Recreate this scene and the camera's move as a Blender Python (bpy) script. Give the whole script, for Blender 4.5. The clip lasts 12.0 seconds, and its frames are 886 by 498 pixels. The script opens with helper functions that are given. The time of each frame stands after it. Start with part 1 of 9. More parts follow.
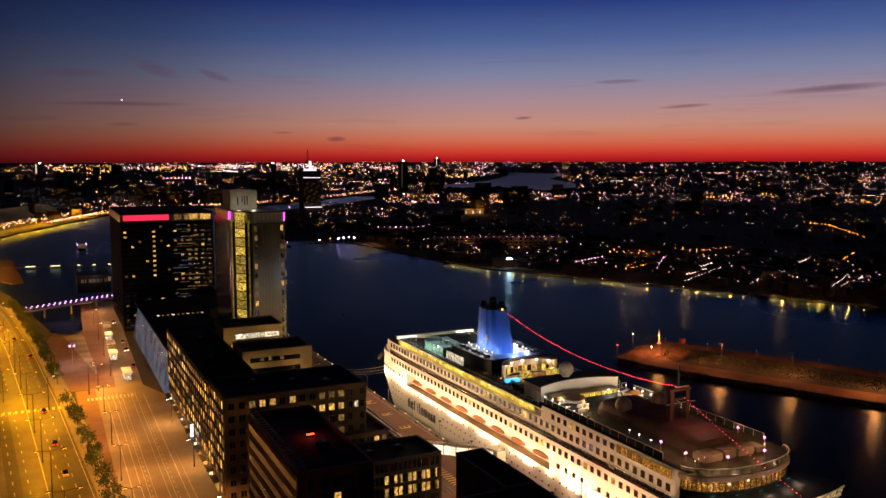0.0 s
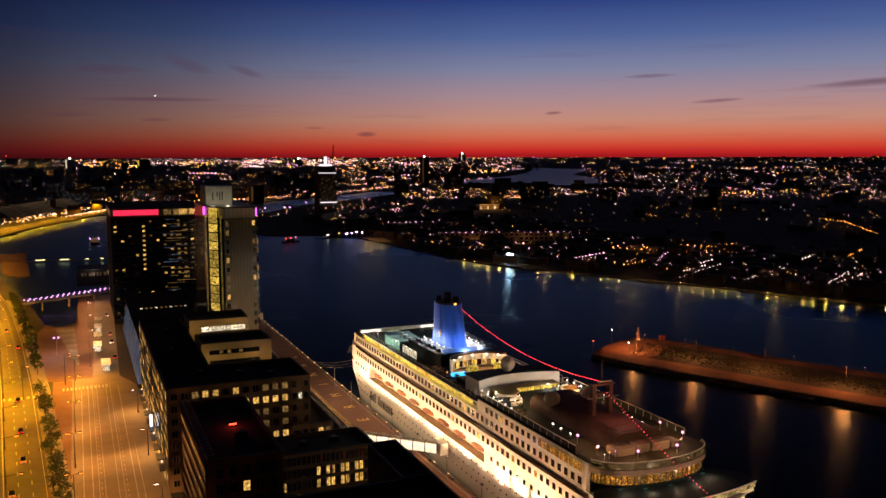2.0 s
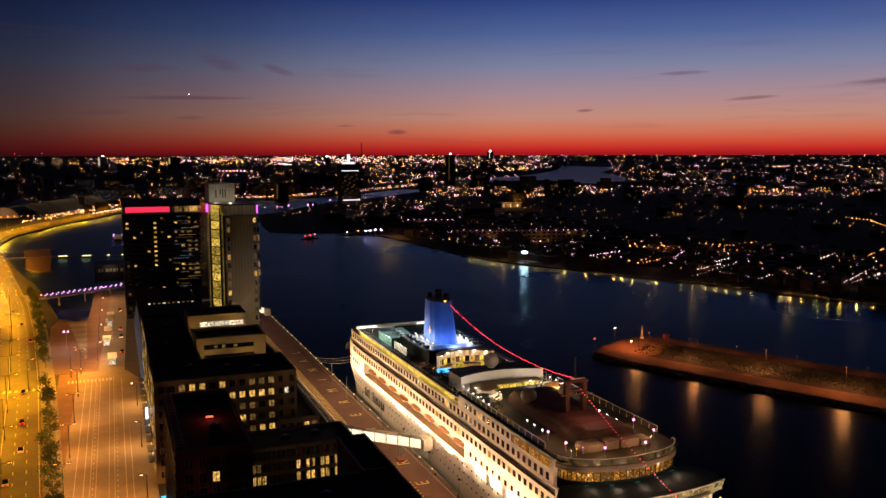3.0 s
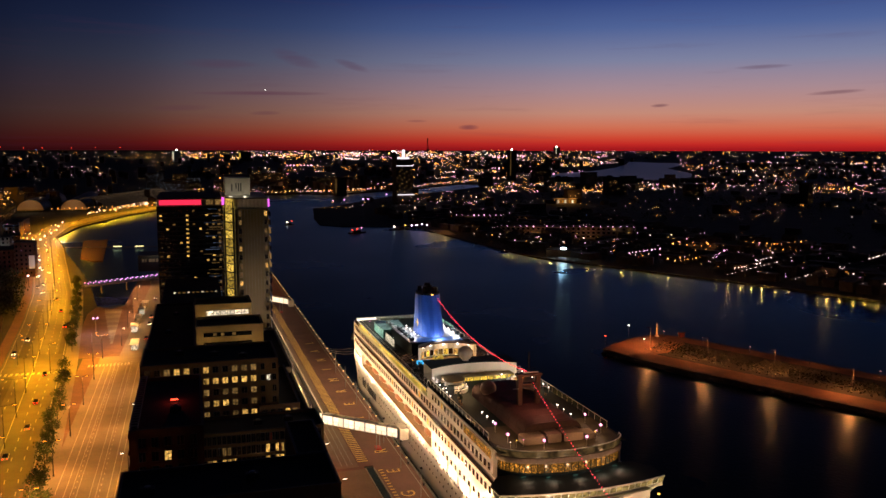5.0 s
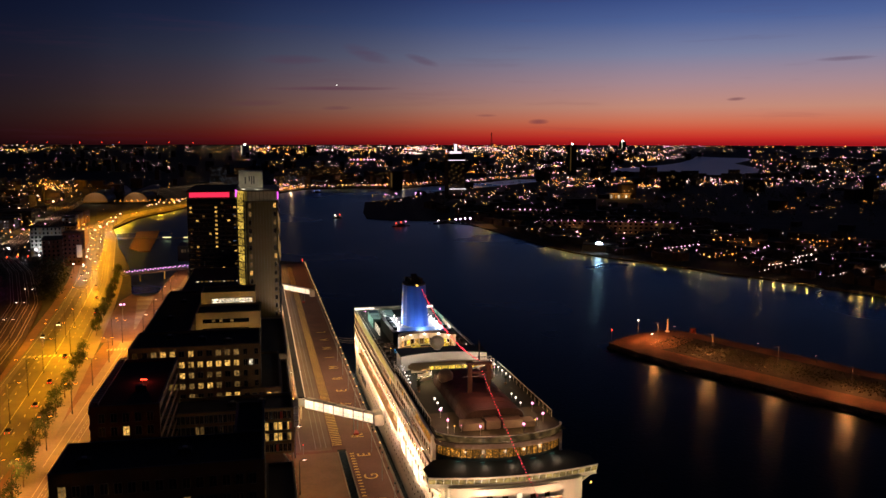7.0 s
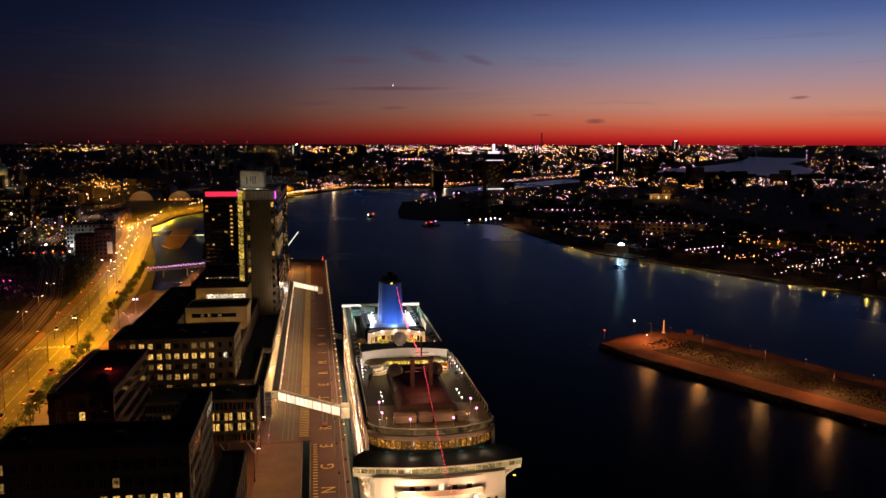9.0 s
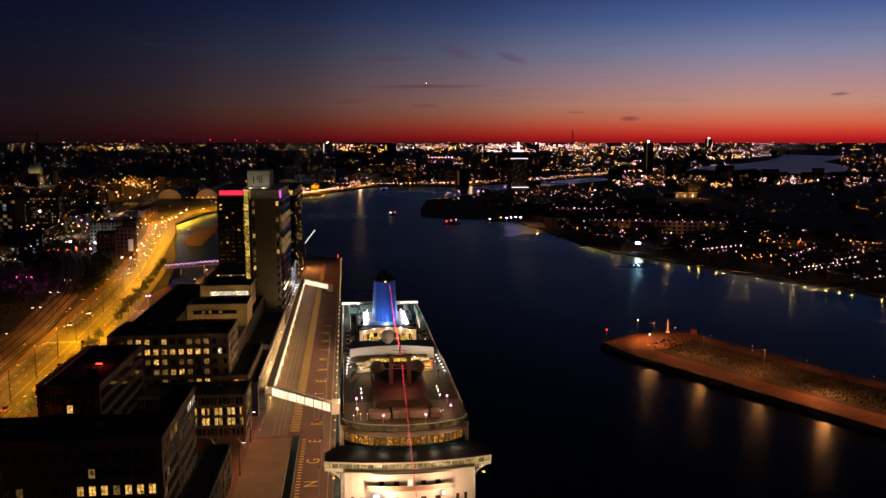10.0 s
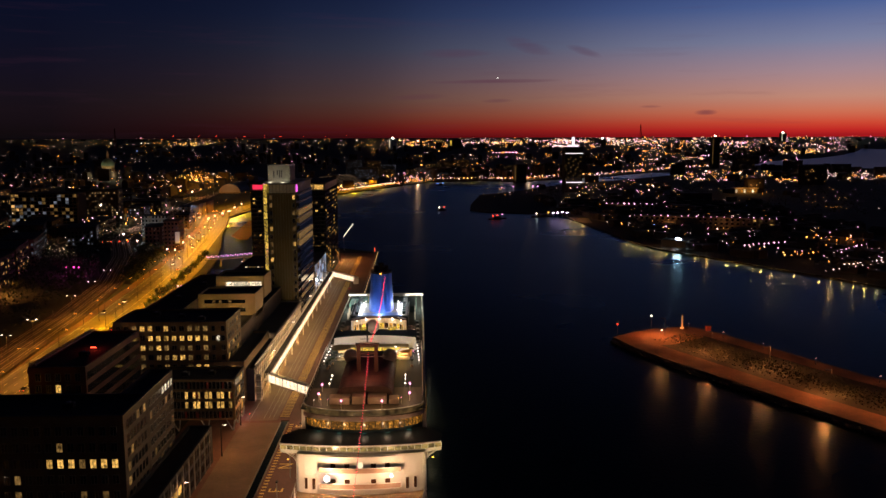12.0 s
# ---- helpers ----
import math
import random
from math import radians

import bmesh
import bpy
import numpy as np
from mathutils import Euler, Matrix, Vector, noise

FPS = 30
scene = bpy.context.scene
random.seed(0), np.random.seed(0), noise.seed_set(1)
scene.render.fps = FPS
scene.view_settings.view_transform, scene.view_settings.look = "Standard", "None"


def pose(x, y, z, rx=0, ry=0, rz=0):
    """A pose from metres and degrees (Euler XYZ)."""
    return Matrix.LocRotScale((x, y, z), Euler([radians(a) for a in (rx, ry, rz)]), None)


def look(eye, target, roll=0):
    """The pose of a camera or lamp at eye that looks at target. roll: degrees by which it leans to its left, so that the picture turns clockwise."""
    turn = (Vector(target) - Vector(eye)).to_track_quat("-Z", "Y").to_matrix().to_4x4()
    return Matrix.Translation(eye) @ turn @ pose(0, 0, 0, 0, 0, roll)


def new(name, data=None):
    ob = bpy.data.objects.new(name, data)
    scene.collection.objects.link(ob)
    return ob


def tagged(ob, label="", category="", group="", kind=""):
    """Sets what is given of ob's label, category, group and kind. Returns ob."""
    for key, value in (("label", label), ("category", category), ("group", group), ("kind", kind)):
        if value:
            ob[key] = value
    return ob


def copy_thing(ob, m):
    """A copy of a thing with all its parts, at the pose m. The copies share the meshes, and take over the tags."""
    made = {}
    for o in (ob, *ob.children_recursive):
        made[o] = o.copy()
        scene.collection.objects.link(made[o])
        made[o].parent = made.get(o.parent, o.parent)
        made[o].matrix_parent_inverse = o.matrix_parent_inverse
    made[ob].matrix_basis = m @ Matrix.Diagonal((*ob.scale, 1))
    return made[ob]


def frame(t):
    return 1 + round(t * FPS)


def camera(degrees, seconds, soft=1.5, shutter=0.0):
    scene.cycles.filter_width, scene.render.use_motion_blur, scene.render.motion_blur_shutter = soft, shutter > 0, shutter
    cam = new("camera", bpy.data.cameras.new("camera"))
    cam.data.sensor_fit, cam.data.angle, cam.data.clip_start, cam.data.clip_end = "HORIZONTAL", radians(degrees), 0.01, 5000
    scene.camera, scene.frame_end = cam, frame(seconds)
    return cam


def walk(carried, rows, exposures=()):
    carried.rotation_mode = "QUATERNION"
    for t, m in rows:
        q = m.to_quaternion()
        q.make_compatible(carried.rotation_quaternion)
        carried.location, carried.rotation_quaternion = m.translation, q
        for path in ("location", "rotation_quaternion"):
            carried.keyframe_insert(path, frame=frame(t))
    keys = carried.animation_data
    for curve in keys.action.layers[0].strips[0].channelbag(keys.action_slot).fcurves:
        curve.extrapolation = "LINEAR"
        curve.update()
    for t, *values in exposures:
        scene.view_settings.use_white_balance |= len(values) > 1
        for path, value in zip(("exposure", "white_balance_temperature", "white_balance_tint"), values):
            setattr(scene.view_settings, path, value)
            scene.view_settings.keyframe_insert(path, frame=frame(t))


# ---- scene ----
cam = camera(55.4, 12.0)
PATH = [
    (0, (-129.907, 73.17, 90.225), (-129.053, 74.967, 90.016), -0.1),
    (0.5, (-125.338, 70.297, 90.407), (-124.485, 72.094, 90.194), -0.1),
    (1, (-120.036, 67.213, 90.671), (-119.195, 69.014, 90.455), -0.1),
    (1.5, (-114.785, 63.829, 90.561), (-113.971, 65.642, 90.342), -0.1),
    (2, (-109.548, 60.086, 90.612), (-108.758, 61.91, 90.392), -0.1),
    (2.5, (-104.143, 56.688, 90.682), (-103.384, 58.525, 90.458), -0.1),
    (3, (-98.532, 53.207, 90.678), (-97.808, 55.058, 90.453), -0.1),
    (5, (-75.005, 39.897, 90.992), (-74.438, 41.8, 90.756), 0.1),
    (5.5, (-68.754, 36.843, 90.841), (-68.227, 38.758, 90.601), 0.0),
    (6, (-62.525, 33.963, 90.737), (-62.039, 35.888, 90.494), 0.1),
    (6.5, (-56.097, 30.582, 90.77), (-55.65, 32.516, 90.524), 0.1),
    (7, (-49.649, 27.296, 90.865), (-49.239, 29.238, 90.616), 0.1),
    (9, (-23.896, 15.933, 91.573), (-23.613, 17.897, 91.323), 0.1),
    (9.5, (-17.429, 13.914, 91.651), (-17.183, 15.883, 91.399), -0.0),
    (10, (-10.636, 11.277, 92.341), (-10.43, 13.25, 92.086), -0.0),
    (10.5, (-4.052, 9.088, 92.578), (-3.884, 11.064, 92.32), -0.1),
    (11, (2.512, 6.786, 92.664), (2.64, 8.765, 92.402), -0.1),
    (11.5, (8.869, 5.253, 92.529), (8.957, 7.233, 92.265), -0.2),
    (12, (15.869, 3.751, 92.323), (15.909, 5.733, 92.057), -0.2),
]
walk(cam, [(t, look(eye, aim, roll)) for t, eye, aim, roll in PATH])

# ---- sky ----
TURN = 0.0095                       # the quay and the ship lie turned by this from the y axis
PIVOT = Vector((0.5, 193.0, 0.0))
QUAY = Matrix.Translation(PIVOT) @ Matrix.Rotation(TURN, 4, "Z") @ Matrix.Translation(-PIVOT)


def lin(r, g, b):
    """A colour of the display, 0 to 255, as linear light."""
    return tuple(((c / 255 + 0.055) / 1.055) ** 2.4 if c > 10 else c / 255 / 12.92 for c in (r, g, b)) + (1.0,)


world = bpy.data.worlds.new("dusk_sky")
scene.world = world
world.use_nodes = True
wt = world.node_tree
wt.nodes.clear()


def wn(kind, **settings):
    n = wt.nodes.new(kind)
    for key, value in settings.items():
        n.inputs[key].default_value = value
    return n


def wmath(op, a, b=None):
    n = wt.nodes.new("ShaderNodeMath")
    n.operation = op
    n.use_clamp = False
    for k, v in enumerate((a, b)):
        if v is None:
            continue
        if isinstance(v, (int, float)):
            n.inputs[k].default_value = v
        else:
            wt.links.new(v, n.inputs[k])
    return n.outputs[0]


def wramp(fac, stops, bend="LINEAR"):
    n = wt.nodes.new("ShaderNodeValToRGB")
    el = n.color_ramp.elements
    while len(el) < len(stops):
        el.new(0.5)
    for e, (p, c) in zip(el, stops):
        e.position, e.color = p, c
    n.color_ramp.interpolation = bend
    wt.links.new(fac, n.inputs[0])
    return n.outputs[0]


coord = wt.nodes.new("ShaderNodeTexCoord")
axes = wt.nodes.new("ShaderNodeSeparateXYZ")
wt.links.new(coord.outputs["Generated"], axes.inputs[0])
height = wmath("MULTIPLY", wmath("ARCSINE", axes.outputs["Z"]), 180 / math.pi / 30)      # 1 at 30 degrees up
glow = [(0.0, lin(158, 26, 30)), (0.01, lin(196, 40, 36)), (0.025, lin(208, 74, 52)), (0.048, lin(208, 114, 86)), (0.078, lin(197, 139, 120)),
        (0.13, lin(168, 138, 146)), (0.19, lin(126, 130, 160)), (0.26, lin(80, 100, 152)), (0.34, lin(40, 62, 126)), (0.5, lin(14, 22, 42)), (1.0, lin(5, 8, 15))]
dusk = [(0.0, lin(15, 10, 13)), (0.012, lin(18, 11, 14)), (0.03, lin(21, 13, 18)), (0.055, lin(23, 15, 21)), (0.085, lin(22, 16, 24)),
        (0.13, lin(20, 16, 29)), (0.19, lin(15, 16, 33)), (0.26, lin(11, 15, 35)), (0.34, lin(9, 14, 34)), (0.5, lin(6, 9, 19)), (1.0, lin(8, 12, 24))]
west = math.radians(44)             # where the sun went down, from the y axis towards x
across = wmath("ADD", wmath("MULTIPLY", axes.outputs["X"], math.sin(west)), wmath("MULTIPLY", axes.outputs["Y"], math.cos(west)))
side = wramp(across, [(0.38, (0, 0, 0, 1)), (0.58, (0.055, 0.055, 0.055, 1)), (0.70, (0.19, 0.19, 0.19, 1)), (0.82, (0.5, 0.5, 0.5, 1)), (0.93, (0.9, 0.9, 0.9, 1)), (1.0, (1, 1, 1, 1))], "CARDINAL")
mix = wt.nodes.new("ShaderNodeMix")
mix.data_type = "RGBA"
wt.links.new(side, mix.inputs[0])
wt.links.new(wramp(height, dusk), mix.inputs["A"])
wt.links.new(wramp(height, glow), mix.inputs["B"])
# thin streaks of cloud, low over the horizon
squash = wt.nodes.new("ShaderNodeMapping")
squash.inputs["Scale"].default_value = (4.0, 4.0, 60.0)
wt.links.new(coord.outputs["Generated"], squash.inputs[0])
wisp = wn("ShaderNodeTexNoise", Scale=1.6, Detail=6.0, Roughness=0.6)
wt.links.new(squash.outputs[0], wisp.inputs["Vector"])
faint = wramp(wisp.outputs[0], [(0.56, (0, 0, 0, 1)), (0.74, (0.16, 0.16, 0.16, 1))])
heading = wmath("MULTIPLY", wmath("ARCTAN2", axes.outputs["X"], axes.outputs["Y"]), 180 / math.pi)
lift = wmath("MULTIPLY", height, 30.0)
ragged = wmath("MULTIPLY", wmath("SUBTRACT", wisp.outputs[0], 0.5), 2.2)
streak = faint
for az, el, wide, thick, lean, dense in ((4.6, 3.56, 4.6, 0.16, 0.01, 0.75), (6.9, 5.8, 1.7, 0.5, -0.25, 0.5), (10.5, 5.45, 1.3, 0.3, -0.3, 0.5), (2.0, 5.4, 2.4, 0.3, 0.0, 0.35), (36.9, 5.1, 1.9, 0.16, 0.02, 0.55), (49.2, 4.25, 4.2, 0.26, 0.05, 0.6),
                                         (41.2, 3.45, 1.7, 0.14, 0.05, 0.5), (4.8, 2.32, 1.2, 0.16, 0.03, 0.55), (18.3, 1.43, 0.7, 0.18, 0.02, 0.55), (14.8, 1.84, 0.8, 0.1, 0.0, 0.4), (-0.6, 2.55, 2.4, 0.26, 0.04, 0.45), (30.8, 2.8, 0.6, 0.12, 0.05, 0.5)):
    du = wmath("SUBTRACT", heading, az)
    dv = wmath("DIVIDE", wmath("SUBTRACT", wmath("SUBTRACT", lift, el), wmath("MULTIPLY", du, lean)), thick)
    off = wmath("ADD", wmath("ADD", wmath("POWER", wmath("ABSOLUTE", wmath("DIVIDE", du, wide)), 2.0), wmath("MULTIPLY", dv, dv)), ragged)
    streak = wmath("MAXIMUM", streak, wmath("MULTIPLY", wmath("MAXIMUM", wmath("SUBTRACT", 1.0, off), 0.0), dense))
streak = wmath("MINIMUM", streak, 0.8)
veil = wt.nodes.new("ShaderNodeMix")
veil.data_type = "RGBA"
wt.links.new(wmath("MULTIPLY", streak, wmath("ADD", wmath("MULTIPLY", side, 0.5), 0.5)), veil.inputs[0])
wt.links.new(mix.outputs["Result"], veil.inputs["A"])
veil.inputs["B"].default_value = lin(84, 44, 66)
# the evening planet
planet = Vector((1693.4, 20000, 1332)).normalized()
near = wmath("ADD", wmath("ADD", wmath("MULTIPLY", axes.outputs["X"], planet.x), wmath("MULTIPLY", axes.outputs["Y"], planet.y)), wmath("MULTIPLY", axes.outputs["Z"], planet.z))
point = wt.nodes.new("ShaderNodeMix")
point.data_type = "RGBA"
wt.links.new(wmath("GREATER_THAN", near, math.cos(radians(0.045))), point.inputs[0])
wt.links.new(veil.outputs["Result"], point.inputs["A"])
point.inputs["B"].default_value = (1.6, 1.5, 1.4, 1)
back = wn("ShaderNodeBackground", Strength=1.0)
wt.links.new(point.outputs["Result"], back.inputs[0])
wt.links.new(back.outputs[0], wn("ShaderNodeOutputWorld").inputs[0])


# ---- materials ----
def material(name):
    m = bpy.data.materials.new(name)
    m.use_nodes = True
    return m, m.node_tree, m.node_tree.nodes["Principled BSDF"]


def surface(name, color, rough=0.7, metal=0.0, vary=0.25, grain=0.35, scale=1.0, bump=0.15, spread=0.0, spec=0.3):
    """A surface with large stains, fine grain and relief. scale: metres of the large stains; spread: how much alike pieces differ."""
    m, nt, p = material(name)
    tc = nt.nodes.new("ShaderNodeTexCoord")
    big, fine = nt.nodes.new("ShaderNodeTexNoise"), nt.nodes.new("ShaderNodeTexNoise")
    for n, s, d in ((big, 1.0 / scale, 4.0), (fine, 9.0 / scale, 8.0)):
        n.inputs["Scale"].default_value, n.inputs["Detail"].default_value = s, d
        nt.links.new(tc.outputs["Object"], n.inputs["Vector"])
    value = nt.nodes.new("ShaderNodeMath")
    value.operation = "MULTIPLY_ADD"
    nt.links.new(big.outputs[0], value.inputs[0])
    value.inputs[1].default_value, value.inputs[2].default_value = 2 * vary, 1 - vary
    second = nt.nodes.new("ShaderNodeMath")
    second.operation = "MULTIPLY_ADD"
    nt.links.new(fine.outputs[0], second.inputs[0])
    second.inputs[1].default_value, second.inputs[2].default_value = 2 * grain, 1 - grain
    both = nt.nodes.new("ShaderNodeMath")
    both.operation = "MULTIPLY"
    nt.links.new(value.outputs[0], both.inputs[0])
    nt.links.new(second.outputs[0], both.inputs[1])
    last = both.outputs[0]
    if spread:
        info = nt.nodes.new("ShaderNodeObjectInfo")
        more = nt.nodes.new("ShaderNodeMath")
        more.operation = "MULTIPLY_ADD"
        nt.links.new(info.outputs["Random"], more.inputs[0])
        more.inputs[1].default_value, more.inputs[2].default_value = 2 * spread, 1 - spread
        times = nt.nodes.new("ShaderNodeMath")
        times.operation = "MULTIPLY"
        nt.links.new(last, times.inputs[0])
        nt.links.new(more.outputs[0], times.inputs[1])
        last = times.outputs[0]
    tint = nt.nodes.new("ShaderNodeMix")
    tint.data_type, tint.blend_type = "RGBA", "MULTIPLY"
    tint.inputs[0].default_value = 1.0
    tint.inputs["A"].default_value = (*color, 1)
    nt.links.new(last, tint.inputs["B"])
    nt.links.new(tint.outputs["Result"], p.inputs["Base Color"])
    p.inputs["Roughness"].default_value, p.inputs["Metallic"].default_value = rough, metal
    p.inputs["Specular IOR Level"].default_value = spec
    if bump:
        b = nt.nodes.new("ShaderNodeBump")
        b.inputs["Strength"].default_value, b.inputs["Distance"].default_value = bump, 0.03 * scale
        nt.links.new(fine.outputs[0], b.inputs["Height"])
        nt.links.new(b.outputs[0], p.inputs["Normal"])
    return m


def shining(name, color, strength, sampled=False, spread=0.0, island=False):
    """Gives off light; spread lets alike pieces differ in strength."""
    m, nt, p = material(name)
    p.inputs["Base Color"].default_value = (0.02, 0.02, 0.02, 1)
    p.inputs["Emission Color"].default_value = (*color, 1)
    p.inputs["Emission Strength"].default_value = strength
    if spread == "few":
        src = nt.nodes.new("ShaderNodeNewGeometry").outputs["Random Per Island"]
        e = nt.nodes.new("ShaderNodeMath")
        e.operation = "POWER"
        nt.links.new(src, e.inputs[0])
        e.inputs[1].default_value = 3.2
        k = nt.nodes.new("ShaderNodeMath")
        k.operation = "MULTIPLY_ADD"
        nt.links.new(e.outputs[0], k.inputs[0])
        k.inputs[1].default_value, k.inputs[2].default_value = 3.4 * strength, 0.15 * strength
        nt.links.new(k.outputs[0], p.inputs["Emission Strength"])
    elif spread:
        src = nt.nodes.new("ShaderNodeNewGeometry").outputs["Random Per Island"] if island else nt.nodes.new("ShaderNodeObjectInfo").outputs["Random"]
        k = nt.nodes.new("ShaderNodeMath")
        k.operation = "MULTIPLY_ADD"
        nt.links.new(src, k.inputs[0])
        k.inputs[1].default_value, k.inputs[2].default_value = 2 * spread * strength, (1 - spread) * strength
        nt.links.new(k.outputs[0], p.inputs["Emission Strength"])
    m.cycles.emission_sampling = "FRONT_BACK" if sampled else "NONE"
    return m


def lit_room(name, color, strength, fine=1.3, low=0.34, high=0.62):
    """A glowing pane or lit wall: blinds, lamps and furniture make it uneven."""
    m, nt, p = material(name)
    tc, info = nt.nodes.new("ShaderNodeTexCoord"), nt.nodes.new("ShaderNodeObjectInfo")
    n = nt.nodes.new("ShaderNodeTexNoise")
    n.noise_dimensions = "4D"
    n.inputs["Scale"].default_value, n.inputs["Detail"].default_value = fine, 3.0
    nt.links.new(tc.outputs["Object"], n.inputs["Vector"])
    w = nt.nodes.new("ShaderNodeMath")
    w.operation = "MULTIPLY"
    nt.links.new(info.outputs["Random"], w.inputs[0])
    w.inputs[1].default_value = 40.0
    nt.links.new(w.outputs[0], n.inputs["W"])
    k = nt.nodes.new("ShaderNodeMapRange")
    nt.links.new(n.outputs[0], k.inputs[0])
    k.inputs[1].default_value, k.inputs[2].default_value = low, high
    k.inputs[3].default_value, k.inputs[4].default_value = 0.12 * strength, 1.3 * strength
    s = nt.nodes.new("ShaderNodeMath")
    s.operation = "MULTIPLY_ADD"
    nt.links.new(info.outputs["Random"], s.inputs[0])
    s.inputs[1].default_value, s.inputs[2].default_value = 0.9, 0.45
    t = nt.nodes.new("ShaderNodeMath")
    t.operation = "MULTIPLY"
    nt.links.new(k.outputs[0], t.inputs[0])
    nt.links.new(s.outputs[0], t.inputs[1])
    p.inputs["Base Color"].default_value = (0.03, 0.03, 0.03, 1)
    p.inputs["Roughness"].default_value = 0.15
    p.inputs["Emission Color"].default_value = (*color, 1)
    nt.links.new(t.outputs[0], p.inputs["Emission Strength"])
    m.cycles.emission_sampling = "NONE"
    return m


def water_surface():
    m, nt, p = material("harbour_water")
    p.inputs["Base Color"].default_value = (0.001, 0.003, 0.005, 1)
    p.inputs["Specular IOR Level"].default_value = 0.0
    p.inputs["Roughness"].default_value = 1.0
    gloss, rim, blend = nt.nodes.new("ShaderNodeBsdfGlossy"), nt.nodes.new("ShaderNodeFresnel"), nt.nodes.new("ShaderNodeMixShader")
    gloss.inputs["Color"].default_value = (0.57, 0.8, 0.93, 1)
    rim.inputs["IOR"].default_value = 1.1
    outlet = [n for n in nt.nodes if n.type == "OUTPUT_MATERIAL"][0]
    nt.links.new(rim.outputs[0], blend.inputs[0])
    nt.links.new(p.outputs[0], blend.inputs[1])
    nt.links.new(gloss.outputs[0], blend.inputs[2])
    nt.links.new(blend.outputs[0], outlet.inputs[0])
    tc = nt.nodes.new("ShaderNodeTexCoord")
    stretch = nt.nodes.new("ShaderNodeMapping")
    stretch.inputs["Scale"].default_value = (1.0, 0.55, 1.0)
    nt.links.new(tc.outputs["Object"], stretch.inputs[0])
    total = None
    for scale, detail, dist in ((1.0, 3.0, 0.15), (0.07, 2.0, 0.05)):
        n, b = nt.nodes.new("ShaderNodeTexNoise"), nt.nodes.new("ShaderNodeBump")
        n.inputs["Scale"].default_value, n.inputs["Detail"].default_value = scale, detail
        nt.links.new(stretch.outputs[0], n.inputs["Vector"])
        nt.links.new(n.outputs[0], b.inputs["Height"])
        b.inputs["Strength"].default_value, b.inputs["Distance"].default_value = 0.6, dist
        if total:
            nt.links.new(total, b.inputs["Normal"])
        total = b.outputs[0]
    nt.links.new(total, gloss.inputs["Normal"])
    nt.links.new(total, rim.inputs["Normal"])
    # calm and ruffled patches
    patch = nt.nodes.new("ShaderNodeTexNoise")
    patch.inputs["Scale"].default_value, patch.inputs["Detail"].default_value = 0.008, 3.0
    nt.links.new(tc.outputs["Object"], patch.inputs["Vector"])
    r = nt.nodes.new("ShaderNodeMapRange")
    nt.links.new(patch.outputs[0], r.inputs[0])
    r.inputs[1].default_value, r.inputs[2].default_value, r.inputs[3].default_value, r.inputs[4].default_value = 0.3, 0.75, 0.26, 0.33
    nt.links.new(r.outputs[0], gloss.inputs["Roughness"])
    return m


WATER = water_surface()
EARTH = surface("dark_ground", (0.03, 0.032, 0.025), 0.95, scale=30, vary=0.5)
ASPHALT = surface("worn_asphalt", (0.062, 0.056, 0.052), 0.6, scale=6, vary=0.65, grain=0.35)
PAVING = surface("concrete_paving", (0.17, 0.15, 0.13), 0.8, scale=6, vary=0.3, grain=0.25)
BRICKPAVE = surface("clinker_paving", (0.13, 0.075, 0.055), 0.85, scale=5, vary=0.35, grain=0.3)
DECKING = surface("red_asphalt_apron", (0.15, 0.075, 0.055), 0.8, scale=8, vary=0.35, grain=0.25)
CONCRETE = surface("quay_concrete", (0.22, 0.2, 0.17), 0.85, scale=5, vary=0.3)
ROADPAINT = surface("road_paint", (0.36, 0.34, 0.3), 0.7, scale=3, vary=0.5)
YELLOWPAINT = surface("yellow_paint", (0.82, 0.58, 0.16), 0.7, scale=2, vary=0.4)
DARKBRICK = surface("dark_brick", (0.055, 0.041, 0.031), 0.9, scale=4, vary=0.3, grain=0.3)
REDBRICK = surface("red_brick", (0.075, 0.034, 0.024), 0.9, scale=4, vary=0.3, grain=0.3)
TANBRICK = surface("tan_brick", (0.15, 0.105, 0.06), 0.9, scale=4, vary=0.25, grain=0.3)
RENDER = surface("pale_render", (0.33, 0.245, 0.135), 0.9, scale=6, vary=0.2, grain=0.15)
CLADDING = surface("grey_green_cladding", (0.075, 0.062, 0.026), 0.16, scale=8, vary=0.2, grain=0.12, spec=0.5, bump=0.22)
ROOFING = surface("bitumen_roofing", (0.028, 0.026, 0.025), 0.95, scale=7, vary=0.45, grain=0.4)
DARKGLASS = surface("dark_glass", (0.01, 0.012, 0.016), 0.08, vary=0.1, grain=0.0, bump=0, spec=0.6)
FRAMEGREY = surface("grey_metal_frame", (0.14, 0.14, 0.14), 0.5, 0.6, vary=0.15)
STEEL = surface("painted_steel", (0.32, 0.32, 0.32), 0.5, 0.4, vary=0.2)
WHITESTEEL = surface("white_painted_steel", (0.72, 0.66, 0.56), 0.5, scale=4, vary=0.12, grain=0.08)
DARKSTEEL = surface("dark_steel", (0.03, 0.03, 0.034), 0.5, 0.5, vary=0.25)
HULL = surface("white_hull_paint", (0.78, 0.75, 0.7), 0.42, scale=14, vary=0.07, grain=0.05, bump=0.04)
SHIPGREY = surface("bridge_roof_paint", (0.01, 0.02, 0.023), 0.8, scale=6, vary=0.25)
DECKGREEN = surface("green_deck_coating", (0.014, 0.018, 0.014), 0.75, scale=6, vary=0.3)
